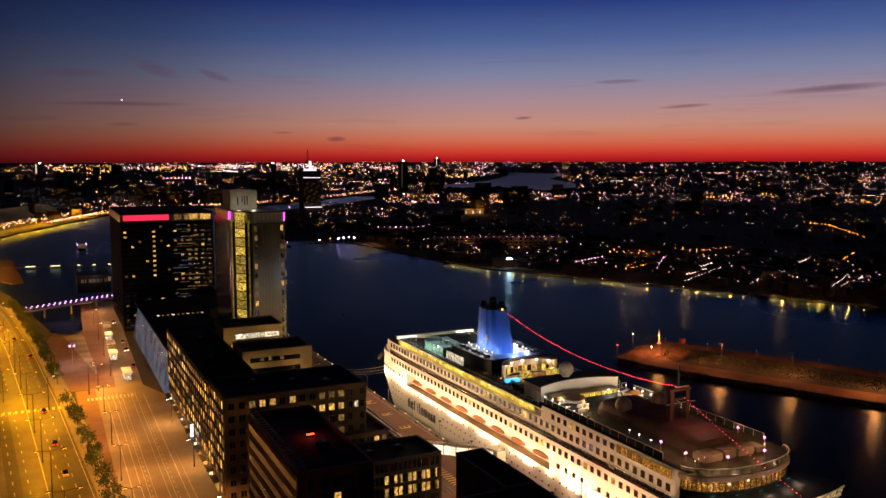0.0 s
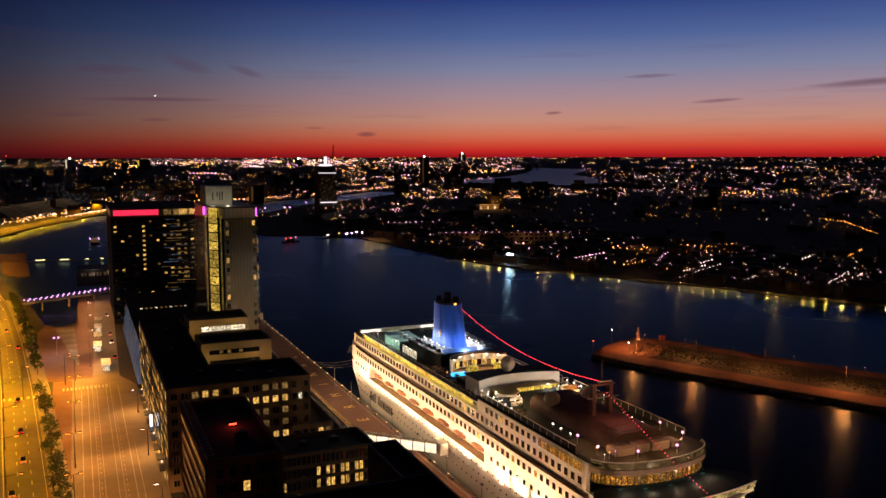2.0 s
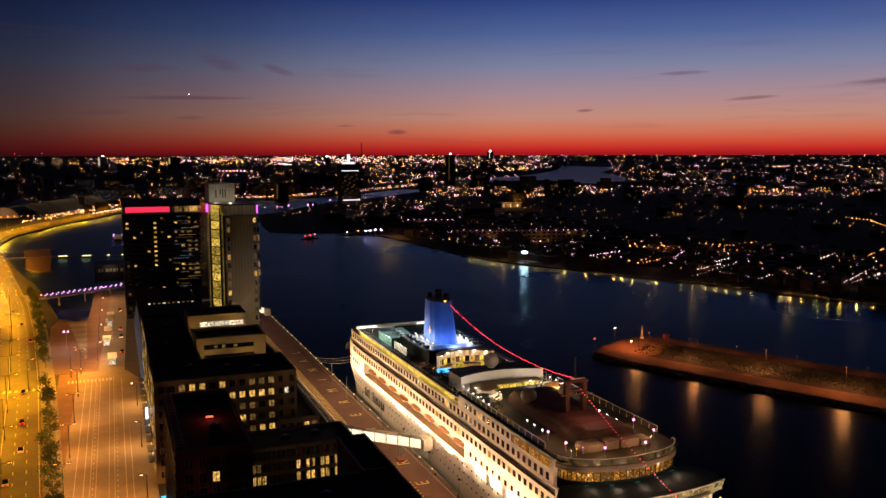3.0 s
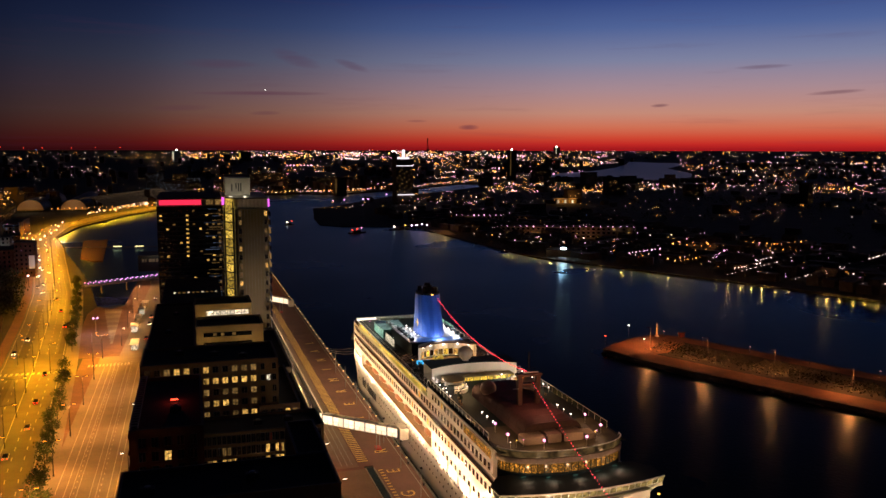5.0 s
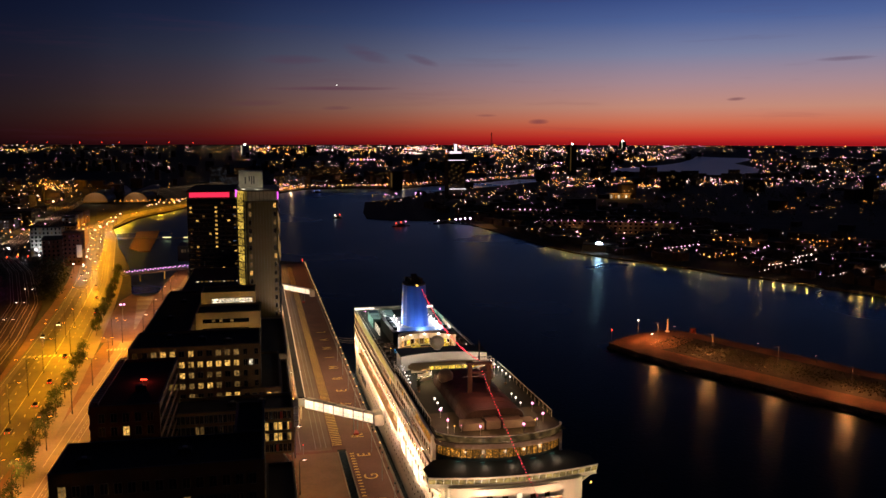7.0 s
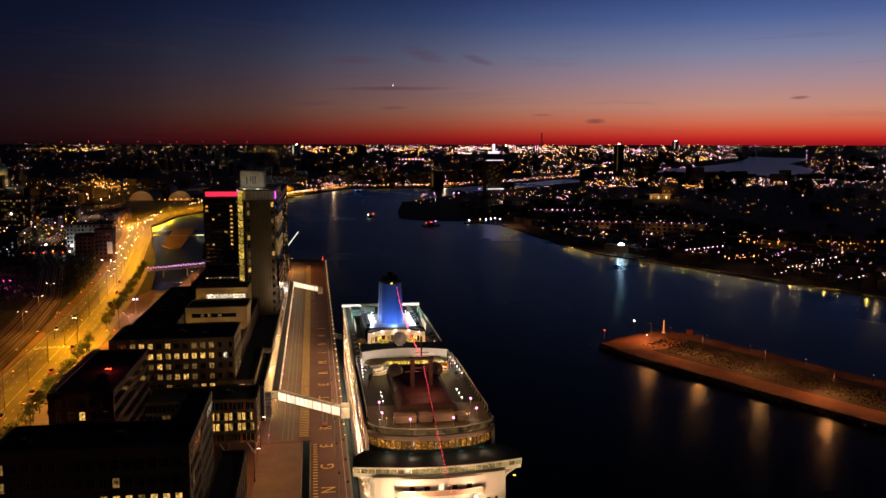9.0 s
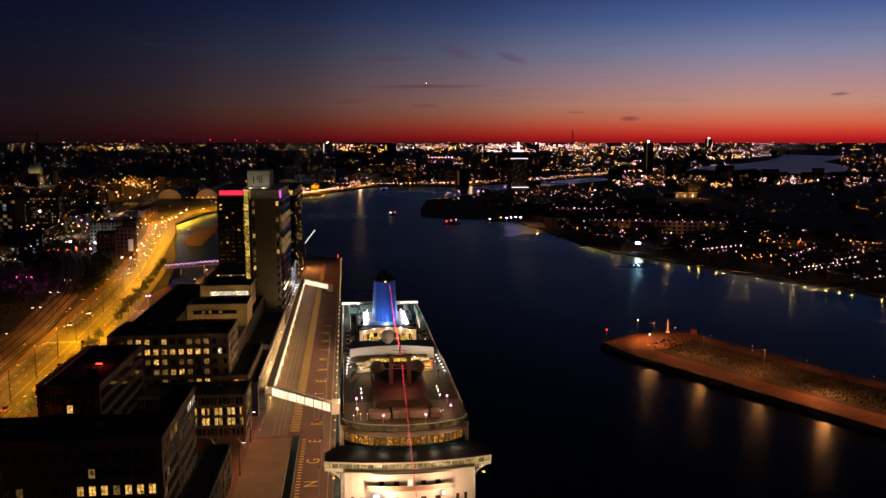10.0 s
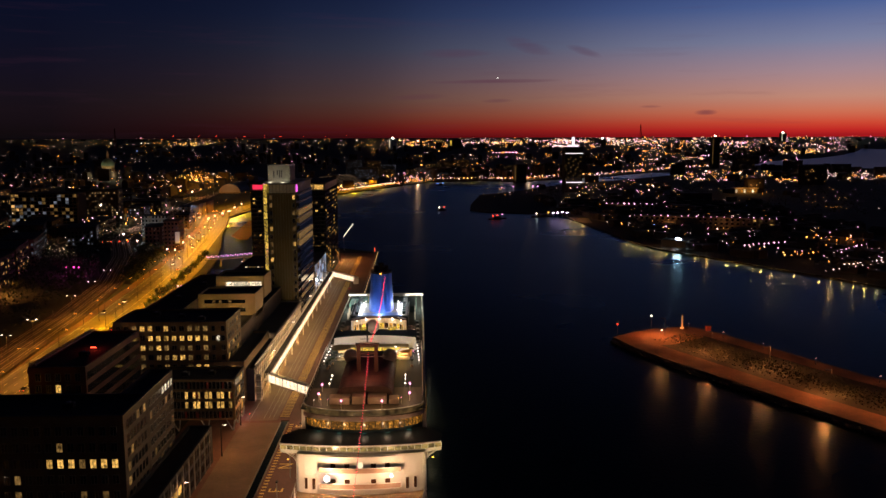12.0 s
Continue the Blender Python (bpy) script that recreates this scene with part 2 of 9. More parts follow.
TEAK = surface("teak_deck", (0.24, 0.155, 0.08), 0.75, scale=3, vary=0.25, grain=0.3)
DOMEROOF = surface("brown_folding_roof", (0.075, 0.036, 0.03), 0.7, scale=6, vary=0.25)
FUNNELBLUE = surface("blue_funnel_paint", (0.03, 0.11, 0.55), 0.4, scale=8, vary=0.2, grain=0.06, bump=0.05)
BLACKPAINT = surface("soot_black_paint", (0.012, 0.012, 0.012), 0.7, scale=3)
BOATORANGE = surface("orange_boat_paint", (0.3, 0.12, 0.05), 0.4, scale=3, vary=0.15)
NAVY = surface("navy_lettering", (0.05, 0.05, 0.07), 0.5, vary=0.1)
WOODLEAF = surface("dark_foliage", (0.026, 0.032, 0.016), 0.8, scale=4, vary=0.5)
LEAF = surface("leaves", (0.032, 0.055, 0.016), 0.7, scale=2, vary=0.4, spread=0.3)
BARK = surface("bark", (0.09, 0.065, 0.045), 0.9, scale=0.6, vary=0.3)
STONE = surface("rough_stone", (0.085, 0.062, 0.042), 0.95, scale=3, vary=0.4, grain=0.4)
SANDY = surface("sandy_pier_path", (0.1, 0.052, 0.028), 0.95, scale=10, vary=0.9, grain=0.3)
GRASS = surface("rough_grass", (0.011, 0.013, 0.007), 1.0, scale=5, vary=0.5, grain=0.4)
RUBBER = surface("tyre_rubber", (0.015, 0.015, 0.015), 0.8)
CARPAINTS = [surface("car_paint", c, 0.3, 0.2, vary=0.05, grain=0.02, bump=0) for c in ((0.03, 0.03, 0.035), (0.3, 0.3, 0.3), (0.6, 0.6, 0.58), (0.2, 0.03, 0.03))]
RADOME = surface("brownish_radome", (0.3, 0.22, 0.2), 0.5, scale=2, vary=0.12)
SIGNRED = shining("red_sign", (1.0, 0.03, 0.09), 1.1, spread=0.0)

WARMROOM = lit_room("warm_lit_room", (1.0, 0.54, 0.12), 0.9)
DIMROOM = lit_room("dim_lit_room", (1.0, 0.55, 0.16), 0.19)
AMBERROOM = lit_room("amber_lounge", (1.0, 0.4, 0.05), 1.0, 3.0, 0.52, 0.74)
YELLOWDECK = lit_room("yellow_lit_deck", (1.0, 0.66, 0.08), 1.2, 2.2, 0.38, 0.6)
WHITEROOM = lit_room("white_lit_room", (1.0, 0.84, 0.58), 1.1)
STAIRGLOW = lit_room("lit_stairwell", (1.0, 0.64, 0.1), 0.72)
BLUEGLOW = shining("blue_pool_light", (0.05, 0.5, 1.0), 1.6)
TEALGLOW = shining("teal_edge_light", (0.15, 0.75, 0.6), 0.1)
REDLAMP = shining("red_lamp", (1.0, 0.05, 0.02), 6.0)
SODIUM = shining("sodium_lamp", (1.0, 0.5, 0.08), 4.0)
WHITELAMP = shining("white_lamp", (1.0, 0.86, 0.75), 9.0)
PINKLAMP = shining("pinkish_white_lamp", (1.0, 0.34, 0.72), 3.2)
PURPLELAMP = shining("violet_white_lamp", (0.85, 0.38, 1.0), 3.0)
BULB = shining("red_bulb", (1.0, 0.045, 0.075), 4.5, spread=0.5)
BLUELAMP = shining("blue_lamp", (0.08, 0.25, 1.0), 6.0)


# ---- building tools ----
def thing(name, label, category, group="", at=(0, 0, 0), turn=0.0):
    ob = new(name)
    ob.location, ob.rotation_euler = at, (0, 0, turn)
    return tagged(ob, label, category, group)


def part(name, bm, mat, parent=None, label="", smooth=False):
    me = bpy.data.meshes.new(name)
    bmesh.ops.recalc_face_normals(bm, faces=bm.faces)
    bm.to_mesh(me)
    bm.free()
    if smooth:
        for f in me.polygons:
            f.use_smooth = True
    me.materials.append(mat)
    ob = new(name, me)
    ob.parent = parent
    if label:
        ob["label"] = label
    return ob


def again(name, me, parent, m=Matrix(), label=""):
    """A further object on the same mesh."""
    ob = new(name, me)
    ob.parent = parent
    ob.matrix_basis = m
    if label:
        ob["label"] = label
    return ob


def hexa(bm, pts):
    """A solid with eight corners: four below, four above, each counter-clockwise."""
    v = [bm.verts.new(p) for p in pts]
    for f in ((3, 2, 1, 0), (4, 5, 6, 7), (0, 1, 5, 4), (1, 2, 6, 5), (2, 3, 7, 6), (3, 0, 4, 7)):
        bm.faces.new([v[k] for k in f])
    return v


def box(bm, x0, x1, y0, y1, z0, z1):
    return hexa(bm, [(x0, y0, z0), (x1, y0, z0), (x1, y1, z0), (x0, y1, z0), (x0, y0, z1), (x1, y0, z1), (x1, y1, z1), (x0, y1, z1)])


def boxes(*rows):
    bm = bmesh.new()
    for r in rows:
        box(bm, *r)
    return bm


def rod(bm, a, b, r0, r1=None, n=8):
    """A round bar from a to b."""
    a, b = Vector(a), Vector(b)
    r1 = r0 if r1 is None else r1
    q = (b - a).to_track_quat("Z", "Y")
    rings = [[bm.verts.new(p + q @ Vector((r * math.cos(k * math.tau / n), r * math.sin(k * math.tau / n), 0))) for k in range(n)] for p, r in ((a, r0), (b, r1))]
    for k in range(n):
        bm.faces.new((rings[0][k], rings[0][(k + 1) % n], rings[1][(k + 1) % n], rings[1][k]))
    bm.faces.new(rings[0][::-1])
    bm.faces.new(rings[1])


def rods(*rows, n=8):
    bm = bmesh.new()
    for a, b, r in rows:
        rod(bm, a, b, r, n=n)
    return bm


def slab(bm, outline, z0, z1):
    """An upright solid on an outline."""
    low = [bm.verts.new((x, y, z0)) for x, y in outline]
    top = [bm.verts.new((x, y, z1)) for x, y in outline]
    n = len(outline)
    for k in range(n):
        bm.faces.new((low[k], low[(k + 1) % n], top[(k + 1) % n], top[k]))
    bm.faces.new(top)
    bm.faces.new(low[::-1])


def slabs(*rows):
    bm = bmesh.new()
    for r in rows:
        slab(bm, *r)
    return bm


def ball(bm, c, r, n=2):
    got = bmesh.ops.create_icosphere(bm, subdivisions=n, radius=r, matrix=Matrix.Translation(c))
    return got["verts"]


def lerp(table, v):
    xs = [p[0] for p in table]
    return float(np.interp(v, xs, [p[1] for p in table]))


def inside(x, y, ring):
    hit, n = False, len(ring)
    for k in range(n):
        (x0, y0), (x1, y1) = ring[k], ring[k - 1]
        if (y0 > y) != (y1 > y) and x < (x1 - x0) * (y - y0) / (y1 - y0) + x0:
            hit = not hit
    return hit


def lamp_light(name, place, power, color, radius=0.3, spot=0.0, aim=None):
    """A point or spot light at the place; some have no lamp body."""
    data = bpy.data.lights.new(name, "SPOT" if spot else "POINT")
    data.energy, data.color, data.shadow_soft_size = power, color, radius
    if spot:
        data.spot_size, data.spot_blend = radians(spot), 0.3
    ob = new(name, data)
    ob.matrix_world = look(place, aim) if aim else Matrix.Translation(place)
    return ob


def wall_windows(parent, mat_of, x0, x1, z0, z1, cols, rows, face, at, w, h, name="window", rims=True):
    """Rows of windows proud of a wall. face: 's' (wall at y = at), 'e' or 'w' (wall at x = at)."""
    bm = bmesh.new()
    box(bm, -w / 2, w / 2, -0.03, 0.03, -h / 2, h / 2)
    pane = bpy.data.meshes.new("pane")
    bm.to_mesh(pane)
    bm.free()
    bm = bmesh.new()
    t = 0.09
    box(bm, -w / 2 - t, -w / 2, -0.09, 0.06, -h / 2 - t, h / 2 + t)
    box(bm, w / 2, w / 2 + t, -0.09, 0.06, -h / 2 - t, h / 2 + t)
    box(bm, -w / 2, w / 2, -0.09, 0.06, h / 2, h / 2 + t)
    box(bm, -w / 2, w / 2, -0.12, 0.06, -h / 2 - t, -h / 2)
    box(bm, -0.04, 0.04, -0.06, 0.05, -h / 2, h / 2)
    rim = bpy.data.meshes.new("window_frame")
    bm.to_mesh(rim)
    bm.free()
    rim.materials.append(FRAMEGREY)
    panes = {}
    for i in range(cols):
        for j in range(rows):
            mat = mat_of(i, j)
            if mat is None:
                continue
            if mat.name not in panes:
                me = pane.copy()
                me.materials.append(mat)
                panes[mat.name] = me
            u = x0 + (x1 - x0) * (i + 0.5) / cols
            z = z0 + (z1 - z0) * (j + 0.5) / rows
            m = {"s": pose(u, at - 0.04, z), "e": pose(at + 0.04, u, z, 0, 0, 90), "w": pose(at - 0.04, u, z, 0, 0, -90)}[face]
            if rims:
                again("pane", panes[mat.name], again(name, rim, parent, m))
            else:
                again(name, panes[mat.name], parent, m)


# ---- ground and water ----
def rise(x, y):
    """The far land climbs a little to the skyline."""
    r = math.hypot(x, y)
    return 74.0 * max(0.0, (r - 2300) / 2550) ** 1.5


bm = bmesh.new()
bmesh.ops.create_circle(bm, cap_ends=True, segments=96, radius=4890)
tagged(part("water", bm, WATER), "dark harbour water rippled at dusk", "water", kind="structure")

SOUTH = [(-13.4, -500), (-15.6, 60), (-21.9, 662), (-58, 690), (-95, 645), (-109, 628), (-113, 546), (-120, 537), (-128, 545), (-142, 640), (-158, 720), (-176, 800),
         (-186, 860), (-206, 960), (-200, 1080), (-160, 1240), (-124, 1329), (-92, 1423), (-40, 1547), (23, 1690), (127, 1728), (202, 1690), (420, 1900), (650, 2180),
         (1120, 2740), (1500, 3400), (-3000, 3400), (-3400, 1000), (-3000, -500)]
NORTH = [(900, -500), (470, 170), (414, 265), (357, 372), (320, 436), (306, 470), (291, 503), (276, 535), (262, 563), (246, 593), (232, 620), (216, 650), (201, 684), (193, 730), (187, 800), (181, 865), (176, 935), (172, 986), (94, 1012), (70, 1040), (76, 1131),
         (100, 1315), (150, 1378), (282, 1600), (420, 1740), (700, 2080), (1240, 2680), (1700, 3100), (3400, 2600), (3400, -500)]
tagged(part("ground_south", slabs((SOUTH, -4, 1.9)), EARTH), "dark city ground on the south bank", "ground", kind="structure")
tagged(part("ground_north", slabs((NORTH, -4, 1.1)), EARTH), "dark low ground on the north bank", "ground", kind="structure")

bm = bmesh.new()
rings, segs = 26, 120
grid = []
for i in range(rings):
    r = 2150 + (4880 - 2150) * i / (rings - 1)
    row = []
    for k in range(segs + 1):
        a = math.radians(-75 + 170 * k / segs)
        x, y = r * math.sin(a), r * math.cos(a)
        bump = 6 * noise.noise((x / 300, y / 300, 0)) * max(0, i - 2) / rings if i < rings - 1 else 5 * noise.noise((a * 40, 3, 0)) + 3
        row.append(bm.verts.new((x, y, (0.6 if i == 0 else 2.2) + rise(x, y) + bump)))
    grid.append(row)
for i in range(rings - 1):
    for k in range(segs):
        bm.faces.new((grid[i][k], grid[i][k + 1], grid[i + 1][k + 1], grid[i + 1][k]))
tagged(part("ground_far", bm, EARTH), "dark distant land under the afterglow", "ground", kind="structure")

def spot(head, dip):
    """The ground that lies under a heading and a dip, both in degrees, from over the quay."""
    d = float(np.interp(math.tan(radians(dip)), DIPS[::-1], REACH[::-1]))
    return -50 + d * math.sin(radians(head)), 27 + d * math.cos(radians(head))


REACH = np.linspace(600, 4850, 300)
DIPS = np.array([(88.0 - rise(0, d)) / d for d in REACH])
# the wide water far up the river; reflected sky is put into its pale blue colour
LAKE = [spot(h, d) for h, d in ((22.8, 1.98), (24.2, 1.96), (25.6, 1.91), (27.1, 1.86), (28.8, 2.09), (30.6, 2.1), (32.3, 1.9), (32.4, 1.68), (31.6, 1.48), (30.9, 1.34), (31.9, 1.07), (31.5, 0.98),
                                (29.9, 0.95), (28.5, 0.89), (28.3, 1.08), (27.6, 1.3), (26.7, 1.45), (25.3, 1.61), (23.8, 1.72))]
LAKEWATER = surface("pale_far_water", (0.06, 0.075, 0.11), 0.35, vary=0.25, grain=0.05, scale=240, bump=0, spec=0.25)
LAKEWATER.node_tree.nodes["Principled BSDF"].inputs["Specular Tint"].default_value = (0.3, 0.55, 1.0, 1)
bm = bmesh.new()
ring = [bm.verts.new((x, y, rise(x, y) + 7)) for x, y in LAKE]
bmesh.ops.triangle_fill(bm, use_beauty=True, edges=[bm.edges.new((ring[k - 1], ring[k])) for k in range(len(ring))])
for face in bm.faces:
    if face.normal.z < 0:
        face.normal_flip()
me = bpy.data.meshes.new("water_far")
bm.to_mesh(me)
bm.free()
me.materials.append(LAKEWATER)
tagged(new("water_far", me), "wide pale water far up the river", "water", kind="structure")

# ---- the road along the harbour ----
ROAD = [(60, -107), (200, -121), (290, -130), (410, -139), (510, -148), (600, -158), (690, -172), (860, -198), (960, -219), (1080, -221), (1240, -182), (1329, -146), (1423, -115), (1547, -66)]


def road_x(y):
    return lerp(ROAD, y)


def strip(x_of, y0, y1, w0, w1, z, thick=0.0, step=12.0):
    """A band that follows a line, between two offsets from it."""
    bm = bmesh.new()
    n = max(1, int(abs(y1 - y0) / step))
    rows = []
    for k in range(n + 1):
        y = y0 + (y1 - y0) * k / n
        rows.append([(x_of(y) + w0, y), (x_of(y) + w1, y)])
    for (a, b), (d, c) in zip(rows, rows[1:]):
        hexa(bm, [(*a, z - max(thick, 0.05)), (*b, z - max(thick, 0.05)), (*c, z - max(thick, 0.05)), (*d, z - max(thick, 0.05)), (*a, z), (*b, z), (*c, z), (*d, z)])
    return bm


tagged(part("road", strip(road_x, 60, 1545, -12.5, 11.0, 1.96), ASPHALT), "broad wet-looking asphalt road under sodium light", "road", kind="structure")
tagged(part("pavement", strip(road_x, 60, 640, 11.1, 16.5, 2.08, 0.2), PAVING), "pale pavement with a row of young trees", "pavement", kind="structure")
tagged(part("pavement_west", strip(road_x, 60, 1000, -17.0, -12.6, 2.08, 0.2), BRICKPAVE), "pavement along the railway side", "pavement", kind="structure")
tagged(part("tram_street", strip(lambda y: lerp([(60, -104), (300, -104), (420, -106), (640, -101)], y), 60, 640, -10.5, 9.0, 1.97), PAVING), "pale concrete tram street and quay road", "road", kind="structure")
tagged(part("tram_bed", strip(lambda y: lerp([(60, -104), (300, -104), (420, -106), (640, -101)], y), 428, 640, -10.4, -1.0, 1.984), BRICKPAVE), "dark clinker tram bed beside the quay road", "road", kind="structure")
OLDASPHALT = surface("dark_patched_asphalt", (0.034, 0.03, 0.027), 0.65, scale=6, vary=0.5, grain=0.35)
for y0, y1, w0, w1 in ((250, 396, -9.6, -5.9), (430, 560, -7.4, -4.0), (180, 300, -2.6, 1.0), (560, 760, 1.2, 4.6), (432, 640, 8.0, 10.8)):
    tagged(part("asphalt_patch", strip(road_x, y0, y1, w0, w1, 1.968), OLDASPHALT), "long darker patch of old asphalt", "road", kind="structure")
tagged(part("pavement_east", slabs(([(-95.0, 60), (-90.5, 60), (-90.5, 400), (-97, 420)], 1.8, 2.06)), PAVING), "pale pavement before the office blocks", "pavement", kind="structure")
tagged(part("plaza", slabs(([(-118.5, 150), (-114.6, 150), (-114.6, 420), (-121.6, 420)], 1.8, 1.972)), BRICKPAVE), "clinker-paved plaza between road and tram street", "pavement", kind="structure")
tagged(part("basin_plaza", slabs(([(-112, 421), (-107, 421), (-107, 470), (-112.8, 545), (-120, 536.5), (-128, 544.5), (-131, 525), (-129, 470), (-124, 421)], 1.8, 1.976)), BRICKPAVE), "clinker plaza round the head of the basin", "pavement", kind="structure")
steps = tagged(new("basin_steps"), "broad pale stone steps down to the basin", "steps", kind="structure")
for k in range(14):
    y = 446 + 6.4 * k
    w = 1.0 + 0.55 * k
    part("step", boxes((-112.5 - 0.42 * k - w * 0.62, -112.5 - 0.42 * k + w * 0.5, y, y + 6.36, 1.9, 2.02)), PAVING if k % 2 else CONCRETE, steps)
bm = bmesh.new()
for off in (-3.6, -2.1, 1.2, 2.7):
    x0 = -104 + off
    box(bm, x0, x0 + 0.16, 90, 410, 1.96, 1.985)
tagged(part("tram_rail", bm, STEEL), "worn tram rails set in concrete", "rail", kind="structure")
bm = strip(road_x, 100, 1500, -0.12, 0.12, 1.975)
tagged(part("median_line", bm, ROADPAINT), "worn white centre line", "road marking", kind="structure")
for off in (-11.6, 10.2):
    tagged(part("edge_line", strip(road_x, 100, 1500, off, off + 0.18, 1.975), ROADPAINT), "worn white edge line", "road marking", kind="structure")
bm = bmesh.new()
for off in (-4.2, -8.0, 3.6, 7.0):
    y = 100
    while y < 900:
        if not 402 < y < 428:
            x = road_x(y + 1.5) + off
            s = (road_x(y + 3) - road_x(y)) / 3
            hexa(bm, [(x - s * 1.5 - 0.12, y, 1.95), (x - s * 1.5 + 0.12, y, 1.95), (x + s * 1.5 + 0.12, y + 3, 1.95), (x + s * 1.5 - 0.12, y + 3, 1.95),
                      (x - s * 1.5 - 0.12, y, 1.976), (x - s * 1.5 + 0.12, y, 1.976), (x + s * 1.5 + 0.12, y + 3, 1.976), (x + s * 1.5 - 0.12, y + 3, 1.976)])
        y += 9
tagged(part("lane_dash", bm, ROADPAINT), "white lane dashes on the road", "road marking", kind="stuff")
bm = bmesh.new()
for x0 in (-111.5, -109.2, -98.4, -96.6):
    box(bm, x0, x0 + 0.2, 120, 405, 1.95, 1.985)
for x0 in (-107.0, -100.6):
    for k in range(70):
        box(bm, x0, x0 + 0.25, 120 + 4 * k, 121.2 + 4 * k, 1.95, 1.985)
for k in range(12):
    box(bm, -118 + 1.4 * k, -117.3 + 1.4 * k, 404, 408, 1.96, 1.986)
    box(bm, -150 + 2 * k, -149.1 + 2 * k, 398, 401.5, 1.95, 1.981)
tagged(part("street_marking", bm, ROADPAINT), "white lane lines and crossing bars on the tram street", "road marking", kind="stuff")

# ---- the railway beside the road ----
def rail_x(y):
    return lerp([(60, -138), (300, -153), (430, -167), (520, -181), (640, -214), (735, -250), (800, -264), (1000, -284), (1400, -326)], y)


tagged(part("railway_bed", strip(rail_x, 60, 1400, -8, 10, 3.2, 1.2), surface("ballast", (0.05, 0.034, 0.026), 0.95, scale=3, vary=0.35, grain=0.5)), "brown ballast of a wide railway bed", "railway", kind="structure")
RAILSTEEL = surface("bright_rail_head", (0.3, 0.22, 0.17), 0.35, 0.3, vary=0.2)
for off in (-6, -2, 2.2, 6.4):
    for g in (0, 1.44):
        tagged(part("railway_rail", strip(rail_x, 60, 1300, off + g, off + g + 0.22, 3.4), RAILSTEEL), "steel railway rail", "rail", kind="structure")
bm = bmesh.new()
for off in (-7.8, 9.6):
    for k in range(60):
        y = 70 + 20 * k
        box(bm, rail_x(y) + off, rail_x(y) + off + 0.25, y, y + 0.25, 3.1, 4.5)
tagged(part("railway_fence", bm, DARKSTEEL), "low dark fence posts along the railway", "fence", kind="stuff")

# ---- the cruise quay ----
EDGE = -17.3
bm = slabs(([(-60, 266), (EDGE, 266), (EDGE, 656), (-60, 656)], 1.6, 2.0), ([(-60, -300), (-30.2, -300), (-30.2, 266), (-60, 266)], 1.6, 2.0),
           ([(-27.6, -300), (EDGE, -300), (EDGE, 266), (-27.6, 266)], 1.6, 2.0))
bmesh.ops.transform(bm, matrix=QUAY, verts=bm.verts)
tagged(part("quay_apron", bm, DECKING), "reddish asphalt apron of the cruise quay", "quay", kind="structure")
bm = slabs(([(-42.0, 266), (-31.6, 266), (-31.6, 650), (-42.0, 650)], 1.9, 2.02), ([(-42.5, -200), (-30.4, -200), (-30.4, 264), (-42.5, 264)], 1.9, 2.02))
bmesh.ops.transform(bm, matrix=QUAY, verts=bm.verts)
tagged(part("quay_lane", bm, surface("quay_lane_concrete", (0.17, 0.12, 0.085), 0.8, scale=7, vary=0.35, grain=0.2)), "brown concrete lane beside the terminal", "quay", kind="structure")
bm = boxes((-30.1, -27.7, -300, 264.5, 1.905, 1.94))
bmesh.ops.transform(bm, matrix=QUAY, verts=bm.verts)
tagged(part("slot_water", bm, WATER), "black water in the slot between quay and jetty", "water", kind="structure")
bm = boxes((EDGE - 0.05, EDGE + 0.5, -300, 656, 0.2, 2.25), (-30.25, -29.9, -300, 264, 1.2, 2.2), (-27.9, -27.55, -300, 264, 1.2, 2.2))
bmesh.ops.transform(bm, matrix=QUAY, verts=bm.verts)
tagged(part("quay_kerb", bm, CONCRETE), "pale concrete kerb along the quay edge", "kerb", kind="structure")
bm = boxes((-18.6, -18.35, -100, 650, 1.99, 2.012), (-40.6, -40.4, 268, 640, 2.0, 2.03), (-36.2, -36.08, 268, 640, 2.0, 2.03), (-34.6, -34.48, 268, 640, 2.0, 2.03), (-33.2, -33.08, 268, 640, 2.0, 2.03))
bmesh.ops.transform(bm, matrix=QUAY, verts=bm.verts)
tagged(part("quay_line", bm, ROADPAINT), "worn pale lines along the quay", "road marking", kind="structure")

for x, y, mat, label, power, tint in ((-44.0, 272, PURPLELAMP, "violet-white lamp on a post at the quay gate", 260, (0.9, 0.5, 1.0)), (-40.6, 264, REDLAMP, "small red lamp on a post at the quay gate", 60, (1.0, 0.1, 0.05))):
    gate = thing("gate_lamp", label, "lamp", at=(x, y, 2.0))
    part("post", rods(((0, 0, 0), (0, 0, 5.0 if mat is PURPLELAMP else 2.6), 0.06), n=6), STEEL, gate)
    bm = bmesh.new()
    ball(bm, (0, 0, 5.2 if mat is PURPLELAMP else 2.75), 0.3 if mat is PURPLELAMP else 0.16, 1)
    part("lamp", bm, mat, gate)
    lamp_light("gate_light", (x + 0.7, y - 0.7, 6.4 if mat is PURPLELAMP else 4.4), power, tint, 0.2)

